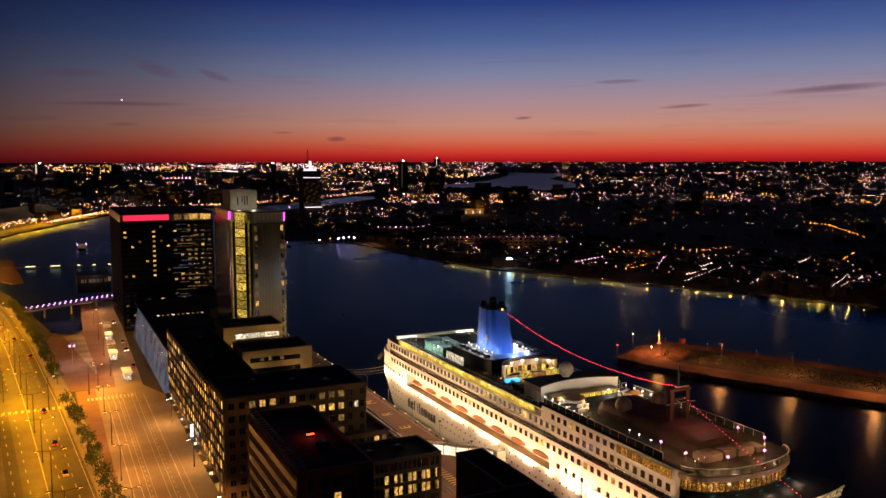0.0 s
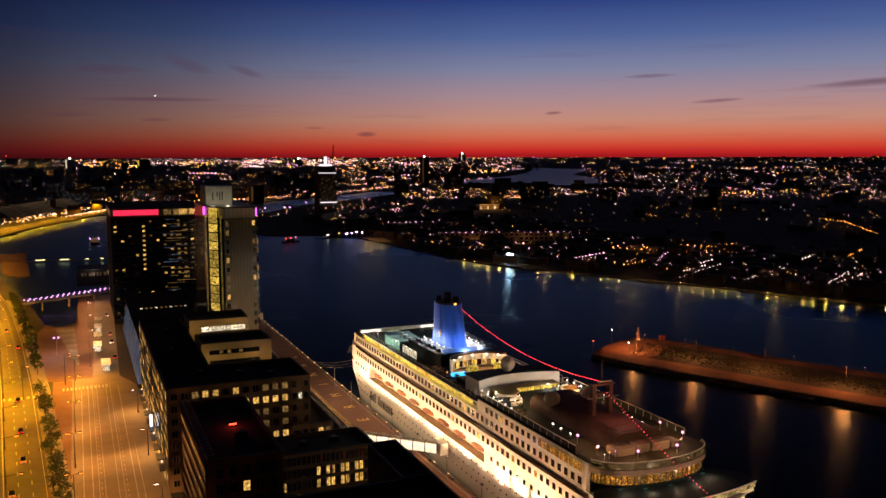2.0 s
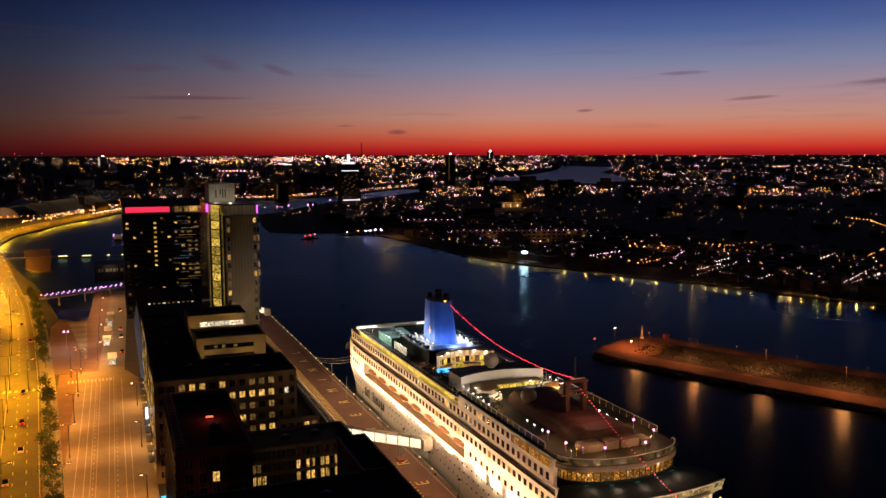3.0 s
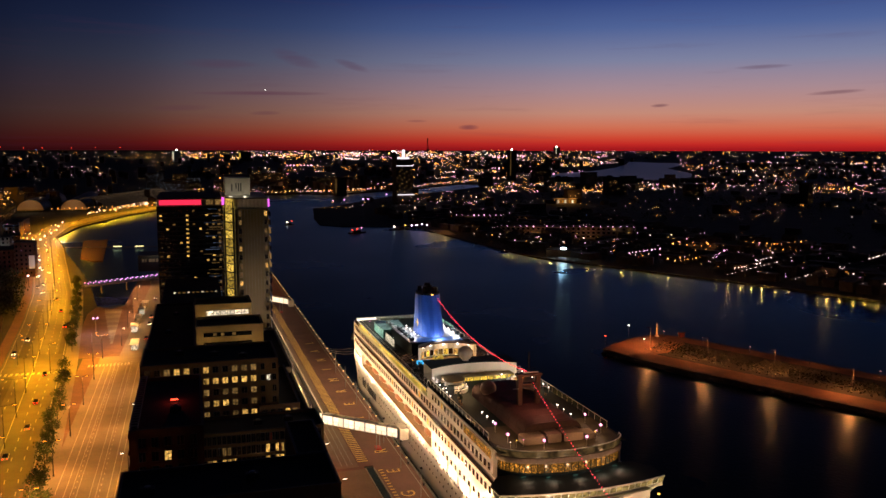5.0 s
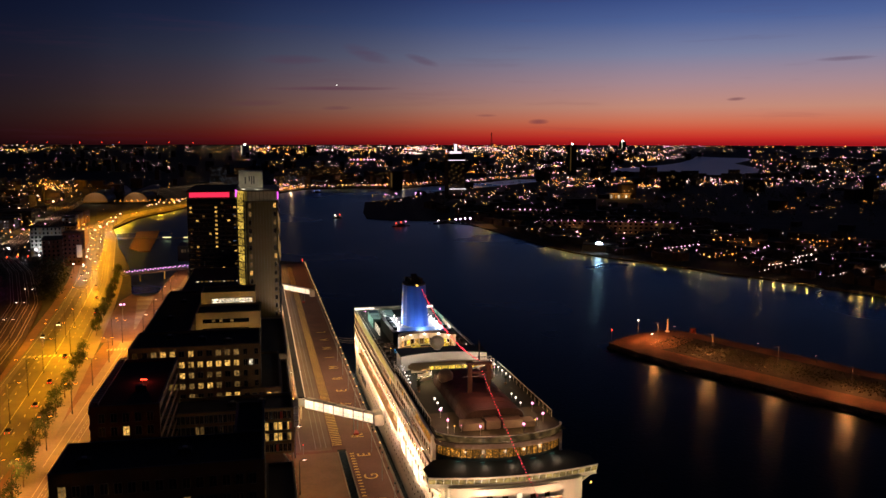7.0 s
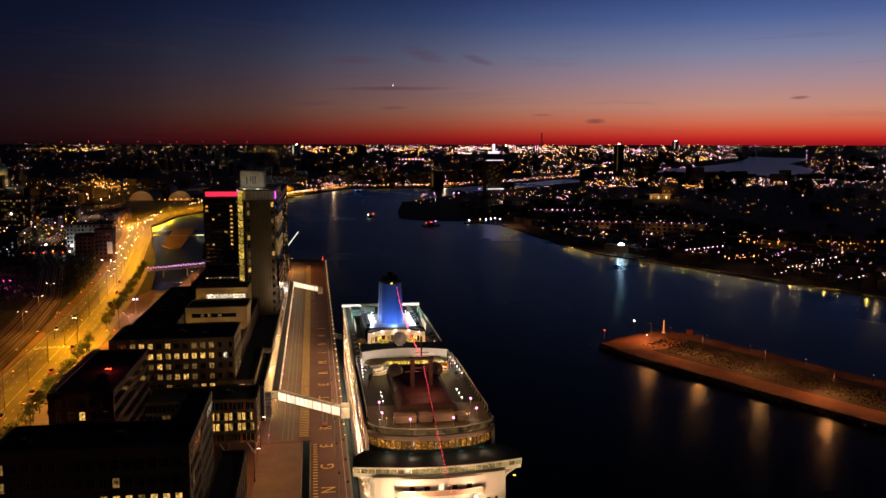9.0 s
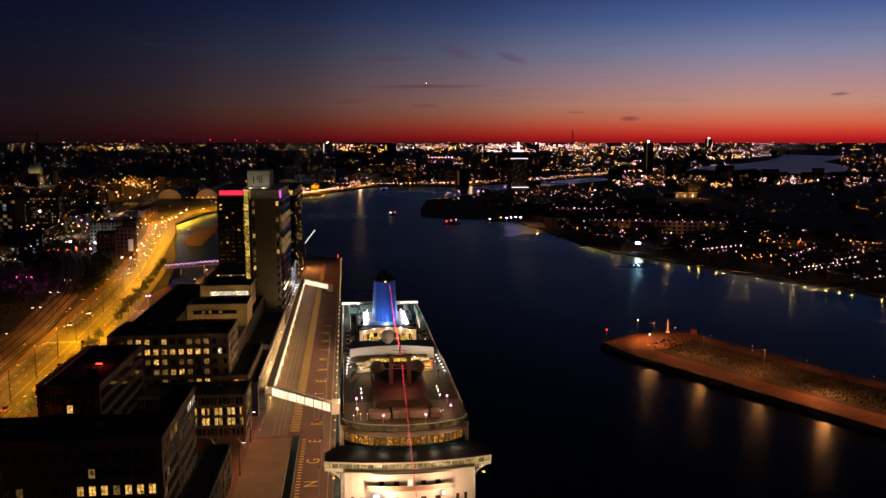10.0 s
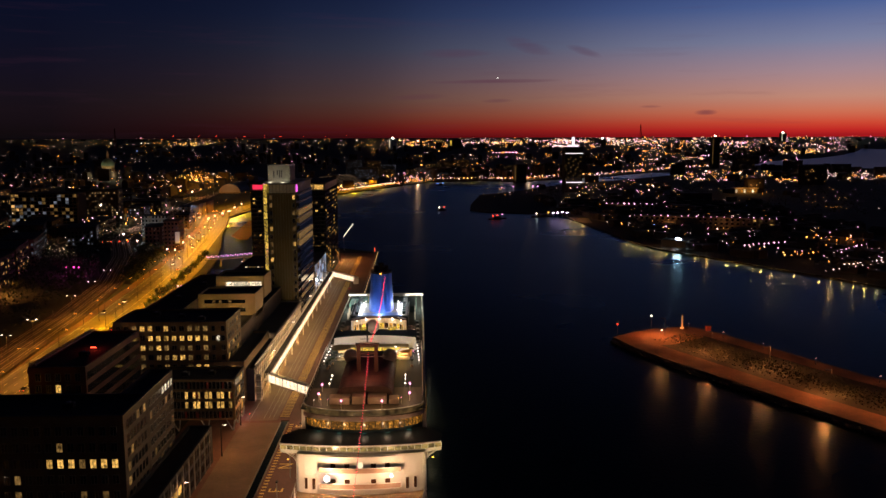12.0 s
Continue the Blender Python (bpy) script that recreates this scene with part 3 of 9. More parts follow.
hatch = tagged(new("hatched_strip"), "yellow hatched safety strip painted on the quay", "road marking", kind="structure")
hatch.matrix_world = QUAY
bm = boxes((-31.2, -28.2, -0.27, 0.27, 2.0, 2.03))
bar = part("yellow_bar", bm, YELLOWPAINT, hatch)
bar.matrix_basis = pose(0, 270, 0)
for k in range(1, 230):
    again("yellow_bar", bar.data, hatch, pose(0, 270 + 1.6 * k, 0))
bm = boxes((-26.9, -25.7, -0.3, 0.3, 2.0, 2.03))
tick = part("yellow_tick", bm, YELLOWPAINT, hatch)
tick.matrix_basis = pose(0, 262, 0)
for k in range(1, 46):
    again("yellow_tick", tick.data, hatch, pose(0, 262 - 2.0 * k, 0))


def lettering(text, size, mat, parent, m, extrude=0.01, name="letter", spacing=1.0, label=""):
    """Writing as a mesh, with the built-in font."""
    cu = bpy.data.curves.new(name, "FONT")
    cu.body, cu.size, cu.extrude, cu.align_x, cu.align_y = text, size, extrude, "CENTER", "CENTER"
    cu.space_character = spacing
    tmp = bpy.data.objects.new(name, cu)
    scene.collection.objects.link(tmp)
    bpy.context.view_layer.update()
    me = bpy.data.meshes.new_from_object(tmp.evaluated_get(bpy.context.evaluated_depsgraph_get()))
    me.materials.clear()
    me.materials.append(mat)
    bpy.data.objects.remove(tmp)
    ob = new(name, me)
    ob.parent, ob.matrix_basis = parent, m
    if label:
        ob["label"] = label
    return ob


words = tagged(new("quay_lettering"), "large pale letters painted along the quay", "lettering", kind="structure")
words.matrix_world = QUAY
for k, ch in enumerate("PASSENGER TERMINAL"):
    if ch != " ":
        lettering(ch, 5.4, YELLOWPAINT, words, pose(-22.8, 228 + 16.2 * (k - 5), 2.02, 0, 0, 90))

for k in range(34):
    b = thing("bollard", "squat dark iron mooring bollard on the quay edge", "bollard", "bollards along the quay", QUAY @ Vector((EDGE - 0.5, 120 + 16 * k, 2.0)))
    if k == 0:
        bm = bmesh.new()
        rod(bm, (0, 0, 0), (0, 0, 0.45), 0.22, 0.18, 10)
        rod(bm, (0, 0, 0.45), (0, 0, 0.65), 0.34, 0.3, 10)
        BOLLARD = part("post", bm, DARKSTEEL, b).data
    else:
        again("post", BOLLARD, b)
bm = bmesh.new()
for k in range(40):
    box(bm, EDGE - 0.1, EDGE + 0.35, 268 + 10 * k, 268.5 + 10 * k, 2.25, 2.5)
bmesh.ops.transform(bm, matrix=QUAY, verts=bm.verts)
tagged(part("quay_edge_light", bm, shining("small_amber_light", (1, 0.6, 0.25), 2.5)), "small amber lights along the quay edge", "light", kind="stuff")


# ---- buildings on the quay ----
def hoop(x0, x1, y0, y1, t, z0, z1):
    """Four walls of one thickness, closed into a ring."""
    bm = bmesh.new()
    grid = [[bm.verts.new((x, y, z)) for z in (z0, z1) for x, y in ((x0 + d, y0 + d), (x1 - d, y0 + d), (x1 - d, y1 - d), (x0 + d, y1 - d))] for d in (0, t)]
    for k in range(4):
        n = (k + 1) % 4
        (a, b), (c, d) = [(g[k], g[n]) for g in grid]
        (e, f), (g_, h) = [(g[4 + k], g[4 + n]) for g in grid]
        for face in ((a, b, f, e), (d, c, g_, h), (e, f, h, g_), (a, c, d, b)):
            bm.faces.new(face)
    return bm


def building(name, label, x0, x1, y0, y1, z1, wall, z0=1.9, parapet=0.7, roof=ROOFING):
    b = thing(name, label, "building")
    t = 0.4
    part("wall", hoop(x0, x1, y0, y1, t, z0, z1), wall, b)
    part("roof", boxes((x0 + t, x1 - t, y0 + t, y1 - t, z1 - parapet - 0.5, z1 - parapet)), roof, b, "black bitumen roof")
    part("coping", hoop(x0 - 0.1, x1 + 0.1, y0 - 0.1, y1 + 0.1, t + 0.15, z1 + 0.004, z1 + 0.14), DARKSTEEL, b)
    return b


def roof_unit(x, y, z, sx=2.4, sy=1.8, h=1.3):
    u = thing("roof_unit", "grey louvred ventilation unit on a flat roof", "ventilation unit", "roof units", (x, y, z))
    part("casing", boxes((-sx / 2, sx / 2, -sy / 2, sy / 2, 0.15, h)), DARKSTEEL, u)
    part("plinth", boxes((-sx / 2 + 0.2, sx / 2 - 0.2, -sy / 2 + 0.2, sy / 2 - 0.2, 0, 0.15)), CONCRETE, u)
    bm = bmesh.new()
    rod(bm, (0, 0, h), (0, 0, h + 0.25), 0.55, 0.55, 12)
    part("fan_cowl", bm, STEEL, u)




def lit(share, warm=WARMROOM, dim=0.25, seed=0):
    r = random.Random(seed)
    def pick(i, j):
        v = r.random()
        return warm if v < share else DIMROOM if v < share + dim else DARKGLASS
    return pick


# the block nearest the camera, with a courtyard behind it
front = building("office_block", "dark brick office block with rows of unlit windows", -89, -51, 184, 200, 31.6, DARKBRICK)
wall_windows(front, lambda i, j, p=lit(0.02, DIMROOM, 0.12, 3): WARMROOM if (j == 4 and i > 7 and i != 11) or (j == 1 and i in (9, 12)) else p(i, j), -88, -52, 4, 30, 15, 7, "s", 184, 1.3, 2.0)
wall_windows(front, lit(0.06, DIMROOM, 0.1, 4), 185.5, 199, 4, 30.6, 6, 8, "e", -51, 1.4, 1.9, rims=False)
link = building("office_block", "narrow dark brick wing beside the courtyard", -57, -51, 200.2, 220.6, 31.7, DARKBRICK)
wall_windows(link, lambda i, j, p=lit(0.02, DIMROOM, 0.1, 5): WHITEROOM if (j == 7 and 3 < i) else p(i, j), 201, 220, 4, 30.6, 8, 8, "e", -51, 1.3, 1.7)
brown = building("brick_block", "red-brown brick block with long bands of windows", -89.2, -74.2, 222, 264.2, 32.2, REDBRICK)
for j in range(8):
    part("window_band", boxes((-89.28, -89.2, 223, 263, 4 + 3.5 * j, 5.7 + 3.5 * j)), DARKGLASS, brown)
    part("brick_band", boxes((-89.42, -89.2, 222, 264.2, 6.0 + 3.5 * j, 7.0 + 3.5 * j)), REDBRICK, brown, "projecting brick band")
for j in range(8):
    part("window_band", boxes((-74.2, -74.12, 223, 263.4, 4 + 3.5 * j, 6.0 + 3.5 * j)), DARKGLASS, brown)
wall_windows(brown, lambda i, j: WARMROOM if (i, j) == (2, 6) else DARKGLASS, -88, -75, 6, 31, 5, 8, "s", 222, 1.3, 2.0)
for k in range(22):
    part("pergola_slat", boxes((-89.1, -87.3, 223 + 1.9 * k, 223.25 + 1.9 * k, 32.9, 33.1)), STEEL, brown)
for x in (-89.1, -87.5):
    part("pergola_beam", boxes((x, x + 0.2, 222.4, 263.8, 32.7, 32.89)), STEEL, brown)
for k in range(6):
    part("pergola_post", boxes((-87.5, -87.32, 223 + 8 * k, 223.2 + 8 * k, 32.34, 32.69)), STEEL, brown)
low = building("low_hall", "low dark hall with a lit strip window", -50.8, -44.3, 110, 232, 12.3, DARKSTEEL)
for k in range(24):
    part("facade_post", boxes((-44.3, -44.05, 113 + 5 * k, 113.25 + 5 * k, 2, 12.2)), STEEL, low)
wall_windows(low, lambda i, j: WARMROOM if j == 1 and i in (22, 23, 24, 25) else DARKGLASS, 112, 230, 2.6, 11.8, 34, 3, "e", -44.3, 2.6, 1.9, rims=False)

b4 = building("office_pavilion", "raised office pavilion with red panels and lit windows", -75, -43.4, 256.3, 270.6, 18.5, TANBRICK, z0=5.6)
part("floor_plate", boxes((-74.6, -43.8, 256.7, 270.2, 5.5, 5.8)), CONCRETE, b4)
wall_windows(b4, lambda i, j: WARMROOM if (j == 1 and 1 < i < 7 and i != 3) or (j in (1, 2) and i > 12 and (i % 3 != 2 or i == 24)) else DIMROOM if (j, i) in ((1, 1), (2, 4), (2, 5), (0, 9)) else DARKGLASS, -74.5, -44, 5.8, 18.2, 25, 4, "s", 256.3, 0.85, 2.1)
for k, (i, j) in enumerate(((2, 0), (5, 0), (11, 0), (3, 3), (8, 3), (12, 3), (5, 2), (14, 2))):
    part("red_panel", boxes((-61.2 + 1.18 * i, -60.5 + 1.18 * i, 256.2, 256.29, 6.3 + 3.1 * j, 8.3 + 3.1 * j)), surface("red_panel", (0.3, 0.03, 0.02), 0.5) if k == 0 else bpy.data.materials["red_panel"], b4)
wall_windows(b4, lit(0.25, WARMROOM, 0.1, 11), 257, 270, 5.8, 18.2, 5, 4, "e", -43.4, 1.7, 2.1)
for x, y in ((-44.2, 257), (-44.2, 264), (-44.2, 270), (-52, 257), (-61, 257)):
    part("raking_column", rods(((x, y, 1.9), (x - 2.2, y, 5.6), 0.2), ((x, y, 1.9), (x + 0.6, y, 5.6), 0.2)), STEEL, b4)

tan = building("office_block", "tan brick office block with a grid of lit windows", -90.5, -52.2, 286, 308, 30, TANBRICK)
wall_windows(tan, lambda i, j, p=lit(0.26, WARMROOM, 0.45, 21): WARMROOM if j == 6 and 4 <= i <= 11 else DARKGLASS if i < 2 else p(i, j), -90, -58, 2.6, 29.4, 9 + 3, 8, "s", 286, 1.5, 1.7)
wall_windows(tan, lambda i, j: WHITEROOM if (i, j) == (1, 6) else None if i % 2 else DARKGLASS, -57.5, -52.6, 2.6, 29.4, 3, 8, "s", 286, 1.0, 1.7)
wall_windows(tan, lit(0.25, WARMROOM, 0.2, 22), 287, 307, 2.6, 29.4, 6, 8, "e", -52.2, 1.5, 1.7)
wall_windows(tan, lit(0.3, WARMROOM, 0.3, 23), 287, 307, 2.6, 29.4, 6, 8, "w", -90.5, 1.6, 1.9, rims=False)
wing = building("office_wing", "lower tan brick wing with a few lit windows", -58, -46.2, 284.2, 330, 16.5, TANBRICK)
wall_windows(wing, lambda i, j, p=lit(0.4, WARMROOM, 0.3, 24): p(i, j), -57.4, -46.6, 3, 16, 5, 4, "s", 284.2, 1.3, 1.4)

terminal = building("terminal_building", "long passenger terminal with a gridded glass side", -58, -43.4, 330.2, 396, 15.5, CONCRETE)
terminal2 = building("terminal_hall", "dark glazed terminal hall behind slender posts", -46.0, -43.4, 286, 330, 13.3, DARKSTEEL)
for k in range(30):
    y = 287 + 3.7 * k
    part("facade_post", rods(((-43.2, y, 2), (-43.2, y, 13.4), 0.11), n=6), WHITESTEEL, terminal if y > 331 else terminal2)
part("eaves_beam", boxes((-43.1, -42.6, 286, 396, 14.6, 15.1)), WHITESTEEL, terminal, "white beam along the eaves")
for k in range(4):
    part("facade_rail", boxes((-43.3, -43.1, 286, 396, 4.6 + 2.9 * k, 4.75 + 2.9 * k)), WHITESTEEL, terminal)
wall_windows(terminal, lit(0.12, DIMROOM, 0.4, 31), 331, 395, 2.4, 14, 17, 4, "e", -43.4, 3.2, 2.3, rims=False)
wall_windows(terminal2, lit(0.1, DIMROOM, 0.4, 32), 287, 329, 2.4, 12.6, 11, 4, "e", -43.4, 3.2, 2.0, rims=False)

building("roof_terrace_block", "dark flat-roofed block under two pale roof storeys", -75.2, -52.4, 308.2, 396, 22.2, DARKBRICK)
west_wing = building("roof_terrace_block", "dark office wing along the tram street", -90.2, -75.4, 308.2, 396, 28.2, DARKBRICK)
wall_windows(west_wing, lit(0.3, WARMROOM, 0.3, 41), 309, 395, 2.6, 27.6, 22, 8, "w", -90.2, 1.8, 1.9, rims=False)
wall_windows(west_wing, lambda i, j: WARMROOM if j == 7 and i in (0, 1, 3) else DARKGLASS, -89.6, -75.8, 2.6, 27.6, 4, 8, "s", 308.2, 1.8, 1.9)
for name, y, z0, z1, x0, x1 in (("lower_roof_storey", 336, 22.3, 30.2, -75, -52.4), ("upper_roof_storey", 366, 24.8, 32.4, -75.2, -54.4)):
    s = building("roof_storey", "pale rendered roof storey with a long window slot", x0, x1, y, y + 16, z1, RENDER, z0=z0 - 2)
    if name == "upper_roof_storey":
        for k in range(6):
            part("slot_window", boxes((-71 + 2.6 * k, -68.6 + 2.6 * k, y - 0.06, y + 0.02, 28.2, 29.9)), WHITEROOM, s)
        part("slot_frame", boxes((-71.6, -54.9, y - 0.1, y - 0.01, 29.95, 30.15), (-71.6, -54.9, y - 0.1, y - 0.01, 27.95, 28.15)), FRAMEGREY, s)
    else:
        for z in (27.0, 23.6):
            part("slot_window", boxes((-72.6, -56.4, y - 0.05, y + 0.02, z - 0.6, z + 0.9)), DARKGLASS, s, "dark window slot")
        for k, x in enumerate((-69.4, -66.8, -63.0)):
            part("lit_window", boxes((x, x + 1.2, y - 0.08, y - 0.04, 26.7, 27.7)), DIMROOM, s)
for x, y, z in ((-62, 292, 29.3), (-80, 300, 29.3), (-70, 296, 29.3), (-84, 190, 30.9), (-66, 192, 30.9), (-60, 263, 17.8), (-80, 236, 31.5), (-84, 340, 27.5), (-82, 372, 27.5), (-60, 318, 21.5), (-68, 324, 21.5), (-52, 264, 17.8)):
    roof_unit(x, y, z)
for x, y, z in ((-72, 333, 23.4), (-58, 333, 23.4), (-73, 362, 27.0), (-60, 362, 30.6)):
    tl = thing("terrace_lamp", "small warm lamp on a roof terrace", "lamp", "terrace lamps", (x, y, z - 1.4))
    part("post", rods(((0, 0, 0), (0, 0, 1.0), 0.06), n=6), DARKSTEEL, tl)
    part("lamp", boxes((-0.15, 0.15, -0.15, 0.15, 1.0, 1.3)), SODIUM, tl)
    lamp_light("terrace_lamp_light", (x, y - 0.4, z + 0.6), 330, (1.0, 0.62, 0.2), 0.2)
beacon = thing("roof_beacon", "small red warning lamp glowing on a roof", "lamp", at=(-80.4, 243.5, 31.5))
bm = bmesh.new()
rod(bm, (0, 0, 0), (0, 0, 0.5), 0.1)
part("stem", bm, DARKSTEEL, beacon)
part("lens", boxes((-0.8, 0.8, -0.15, 0.15, 0.5, 0.75)), REDLAMP, beacon)
lamp_light("roof_beacon_light", (-80.4, 243.5, 32.9), 220, (1, 0.06, 0.03))

# ---- the hotel tower ----
hotel = thing("hotel_tower", "tall grey-green hotel tower with a lit glass stairwell", "tower")
SHAFT = [(-57.4, 396.6), (-44.5, 397.6), (-43.7, 447), (-62.4, 447), (-62.4, 416), (-61.6, 408), (-58.6, 402.4)]
part("wall", slabs((SHAFT, 1.9, 66.2)), CLADDING, hotel)
inner = [(-57.0, 397.3), (-45.0, 398.2), (-44.2, 446.5), (-61.9, 446.5), (-61.9, 416), (-61.1, 408.3), (-58.1, 402.7)]
part("top_storey", slabs((inner, 66.2, 70.2)), surface("pale_top_glass", (0.42, 0.4, 0.32), 0.25, scale=4, vary=0.3), hotel, "pale glazed top storey")
part("roof", slabs((SHAFT, 70.2, 70.7)), DARKSTEEL, hotel)
for k in range(8):
    x = -56.8 + 1.6 * k
    part("top_mullion", boxes((x, x + 0.15, 397.0, 397.25, 66.2, 70.2)), FRAMEGREY, hotel)
for k in range(10):      # joints of the cladding
    part("cladding_joint", boxes((-56.8 + 1.25 * k, -56.74 + 1.25 * k, 396.55 + 0.097 * k, 396.6 + 0.097 * k, 2, 66)), FRAMEGREY, hotel)
part("crown", boxes((-61, -50.4, 418, 434, 70.7, 78.2)), surface("pale_crown", (0.24, 0.23, 0.2), 0.6, scale=3, vary=0.35), hotel, "pale plant-room crown with a plain emblem")
for dx, w, z0, z1 in ((2.6, 0.5, 72.4, 75.6), (4.4, 0.5, 73.6, 76.0), (5.4, 0.5, 72.4, 76.0), (6.4, 0.5, 72.4, 76.0)):
    part("emblem_bar", boxes((-61 + dx, -61 + dx + w, 417.86, 418, z0, z1)), DARKSTEEL, hotel)
for x in (-59, -53):
    part("crown_floodlight", boxes((x - 0.3, x + 0.3, 412.2, 412.6, 70.7, 71.1)), FRAMEGREY, hotel)
    lamp_light("crown_light", (x, 412.4, 72.2), 600, (1.0, 0.84, 0.6), 0.3)
DIMSTAIR = lit_room("dim_stair_glass", (1.0, 0.72, 0.12), 0.16)
for (a, b), cols, glass in ((((-61.6, 408), (-58.6, 402.4)), 1, STAIRGLOW), (((-58.6, 402.4), (-57.4, 396.6)), 1, DIMSTAIR), (((-62.4, 416), (-61.6, 408)), 1, DIMSTAIR)):
    a, b = Vector((*a, 0)), Vector((*b, 0))
    way = (b - a).normalized()
    out = Vector((-way.y, way.x, 0))
    out = out if out.x < 0 else -out
    frame_m = Matrix(((way.x, out.x, 0, a.x), (way.y, out.y, 0, a.y), (0, 0, 1, 0), (0, 0, 0, 1)))
    L = (b - a).length
    full = glass is STAIRGLOW
    m0, m1 = (0.25, L - 0.25) if full else (L * 0.35, L * 0.68)
    bm = bmesh.new()
    box(bm, m0, m1, 0.02, 0.1, 0.2, 3.3)
    bay = bpy.data.meshes.new("stair_pane")
    bm.to_mesh(bay)
    bm.free()
    bay.materials.append(glass)
    for f in range(18):
        z = 3.4 + 3.55 * f
        again("stair_pane", bay, hotel, frame_m @ pose(0, 0, z))
        part("stair_rail", boxes((m0 - 0.1, m1 + 0.1, 0.0, 0.22, z - 0.15, z + 0.2)), DARKSTEEL, hotel).matrix_basis = frame_m
        if full:
            s = 1 if f % 2 else -1
            bm = bmesh.new()
            rod(bm, (L / 2 - s * L * 0.44, 0.16, z + 0.1), (L / 2 + s * L * 0.44, 0.16, z + 2.0), 0.11, n=5)
            rod(bm, (L / 2 + s * L * 0.44, 0.16, z + 1.9), (L / 2 - s * L * 0.1, 0.16, z + 3.4), 0.09, n=5)
            part("stair_flight", bm, DARKSTEEL, hotel).matrix_basis = frame_m
    for u in (m0 - 0.12, m1 + 0.12):
        part("stair_mullion", boxes((u - 0.14, u + 0.14, 0.0, 0.3, 3.3, 69.0 if full else 66.0)), DARKSTEEL, hotel).matrix_basis = frame_m
    if full:
        part("stair_head", boxes((m0, m1, 0.02, 0.12, 66.4, 70.0)), STAIRGLOW, hotel, "bright stair head under the roof").matrix_basis = frame_m
wall_windows(hotel, lambda i, j, p=lit(0.42, DIMROOM, 0.05, 51): DARKGLASS if j < 8 else WARMROOM if p(i, j) is DIMROOM else p(i, j), -56.9, -55.3, 4, 66, 1, 17, "s", 396.62, 1.05, 1.9)
wall_windows(hotel, lambda i, j, p=lit(0.4, WARMROOM, 0.2, 52): p(i, j) if j > 8 else DARKGLASS, -46.5, -44.9, 4, 66, 1, 17, "s", 397.45, 1.0, 1.9)
for j in range(17):
    part("window_band", boxes((-44.3, -43.85, 400, 445, 5 + 3.6 * j, 7.2 + 3.6 * j)), DIMROOM if j in (10, 11, 13, 14) else DARKGLASS, hotel).matrix_basis = pose(0.42, 0, 0)
part("violet_light", boxes((-44.5, -44.0, 398.3, 399.0, 66.8, 70)), shining("violet_corner_light", (0.9, 0.1, 0.8), 2.0), hotel, "violet corner light at the top")
part("violet_light", boxes((-62.6, -61.9, 415, 416, 66.8, 70)), bpy.data.materials["violet_corner_light"], hotel)

BLUESTRIP = lit_room("dim_blue_office", (0.45, 0.62, 1.0), 0.12)

# ---- the dark tower behind the hotel ----
dark = thing("office_tower", "broad dark glass office tower with a red band at its top", "tower")
X0, X1, Y0, Y1 = -94, -47.4, 535, 609
part("wall", boxes((X0, X1, Y0, Y1, 1.9, 58.6)), surface("black_facade", (0.016, 0.018, 0.021), 0.85, scale=6, vary=0.3, spec=0.04), dark)
part("roof", boxes((X0 - 0.3, X1 + 0.3, Y0 - 0.3, Y1 + 0.3, 62.6, 63.2)), ROOFING, dark)
part("red_band", boxes((X0 + 1.5, X0 + 24, Y0 - 0.1, Y0 + 0.6, 59.4, 62.2)), SIGNRED, dark, "glowing red band")
part("top_storey", boxes((X0, X0 + 1.4, Y0, Y1, 58.6, 62.6), (X0 + 24.1, X1, Y0, Y1, 58.6, 62.6), (X0 + 1.4, X0 + 24.1, Y0 + 0.7, Y1, 58.6, 62.6)), surface("dim_top_glass", (0.16, 0.13, 0.07), 0.3, scale=4, vary=0.4), dark)
for k in range(4):
    part("top_pane", boxes((X1 - 20 + 5 * k, X1 - 16.2 + 5 * k, Y0 - 0.1, Y0 - 0.01, 59.4, 62.2)), DIMROOM if k < 3 else WARMROOM, dark)
r = random.Random(5)
floors = 21
pane_meshes = {}
for me_name, w in (("narrow", 1.4), ("wide", 2.9)):
    for mat in (WARMROOM, DIMROOM, DARKGLASS):
        bm = bmesh.new()
        box(bm, -w / 2, w / 2, -0.06, 0.03, -0.5, 0.5)
        me = bpy.data.meshes.new("pane")
        bm.to_mesh(me)
        bm.free()
        me.materials.append(mat)
        pane_meshes[me_name, mat.name] = me
for j in range(floors):
    z = 5 + 2.55 * j
    part("spandrel", boxes((X0 - 0.12, X1 + 0.12, Y0 - 0.12, Y0 - 0.01, z - 1.3, z - 0.9)), DARKSTEEL, dark)
    for i in range(13):
        x = X0 + 2 + 3.55 * i
        v = r.random()
        mat = WARMROOM if (i == 4 and 9 < j < 20) or v < 0.05 + 0.12 * (i < 2 and j > 8) else DIMROOM if v < 0.2 or i in (9, 10) and j > 7 and v < 0.7 else DARKGLASS
        again("pane", pane_meshes["narrow" if i == 4 or v < 0.5 else "wide", mat.name], dark, pose(x, Y0 - 0.03, z))
    for i in range(8):
        v = r.random()
        mat = WARMROOM if v < 0.22 else DIMROOM if v < 0.3 else DARKGLASS
        again("pane", pane_meshes["wide", mat.name], dark, pose(X1 + 0.03, Y0 + 4 + 9 * i, z, 0, 0, 90))
r = random.Random(9)
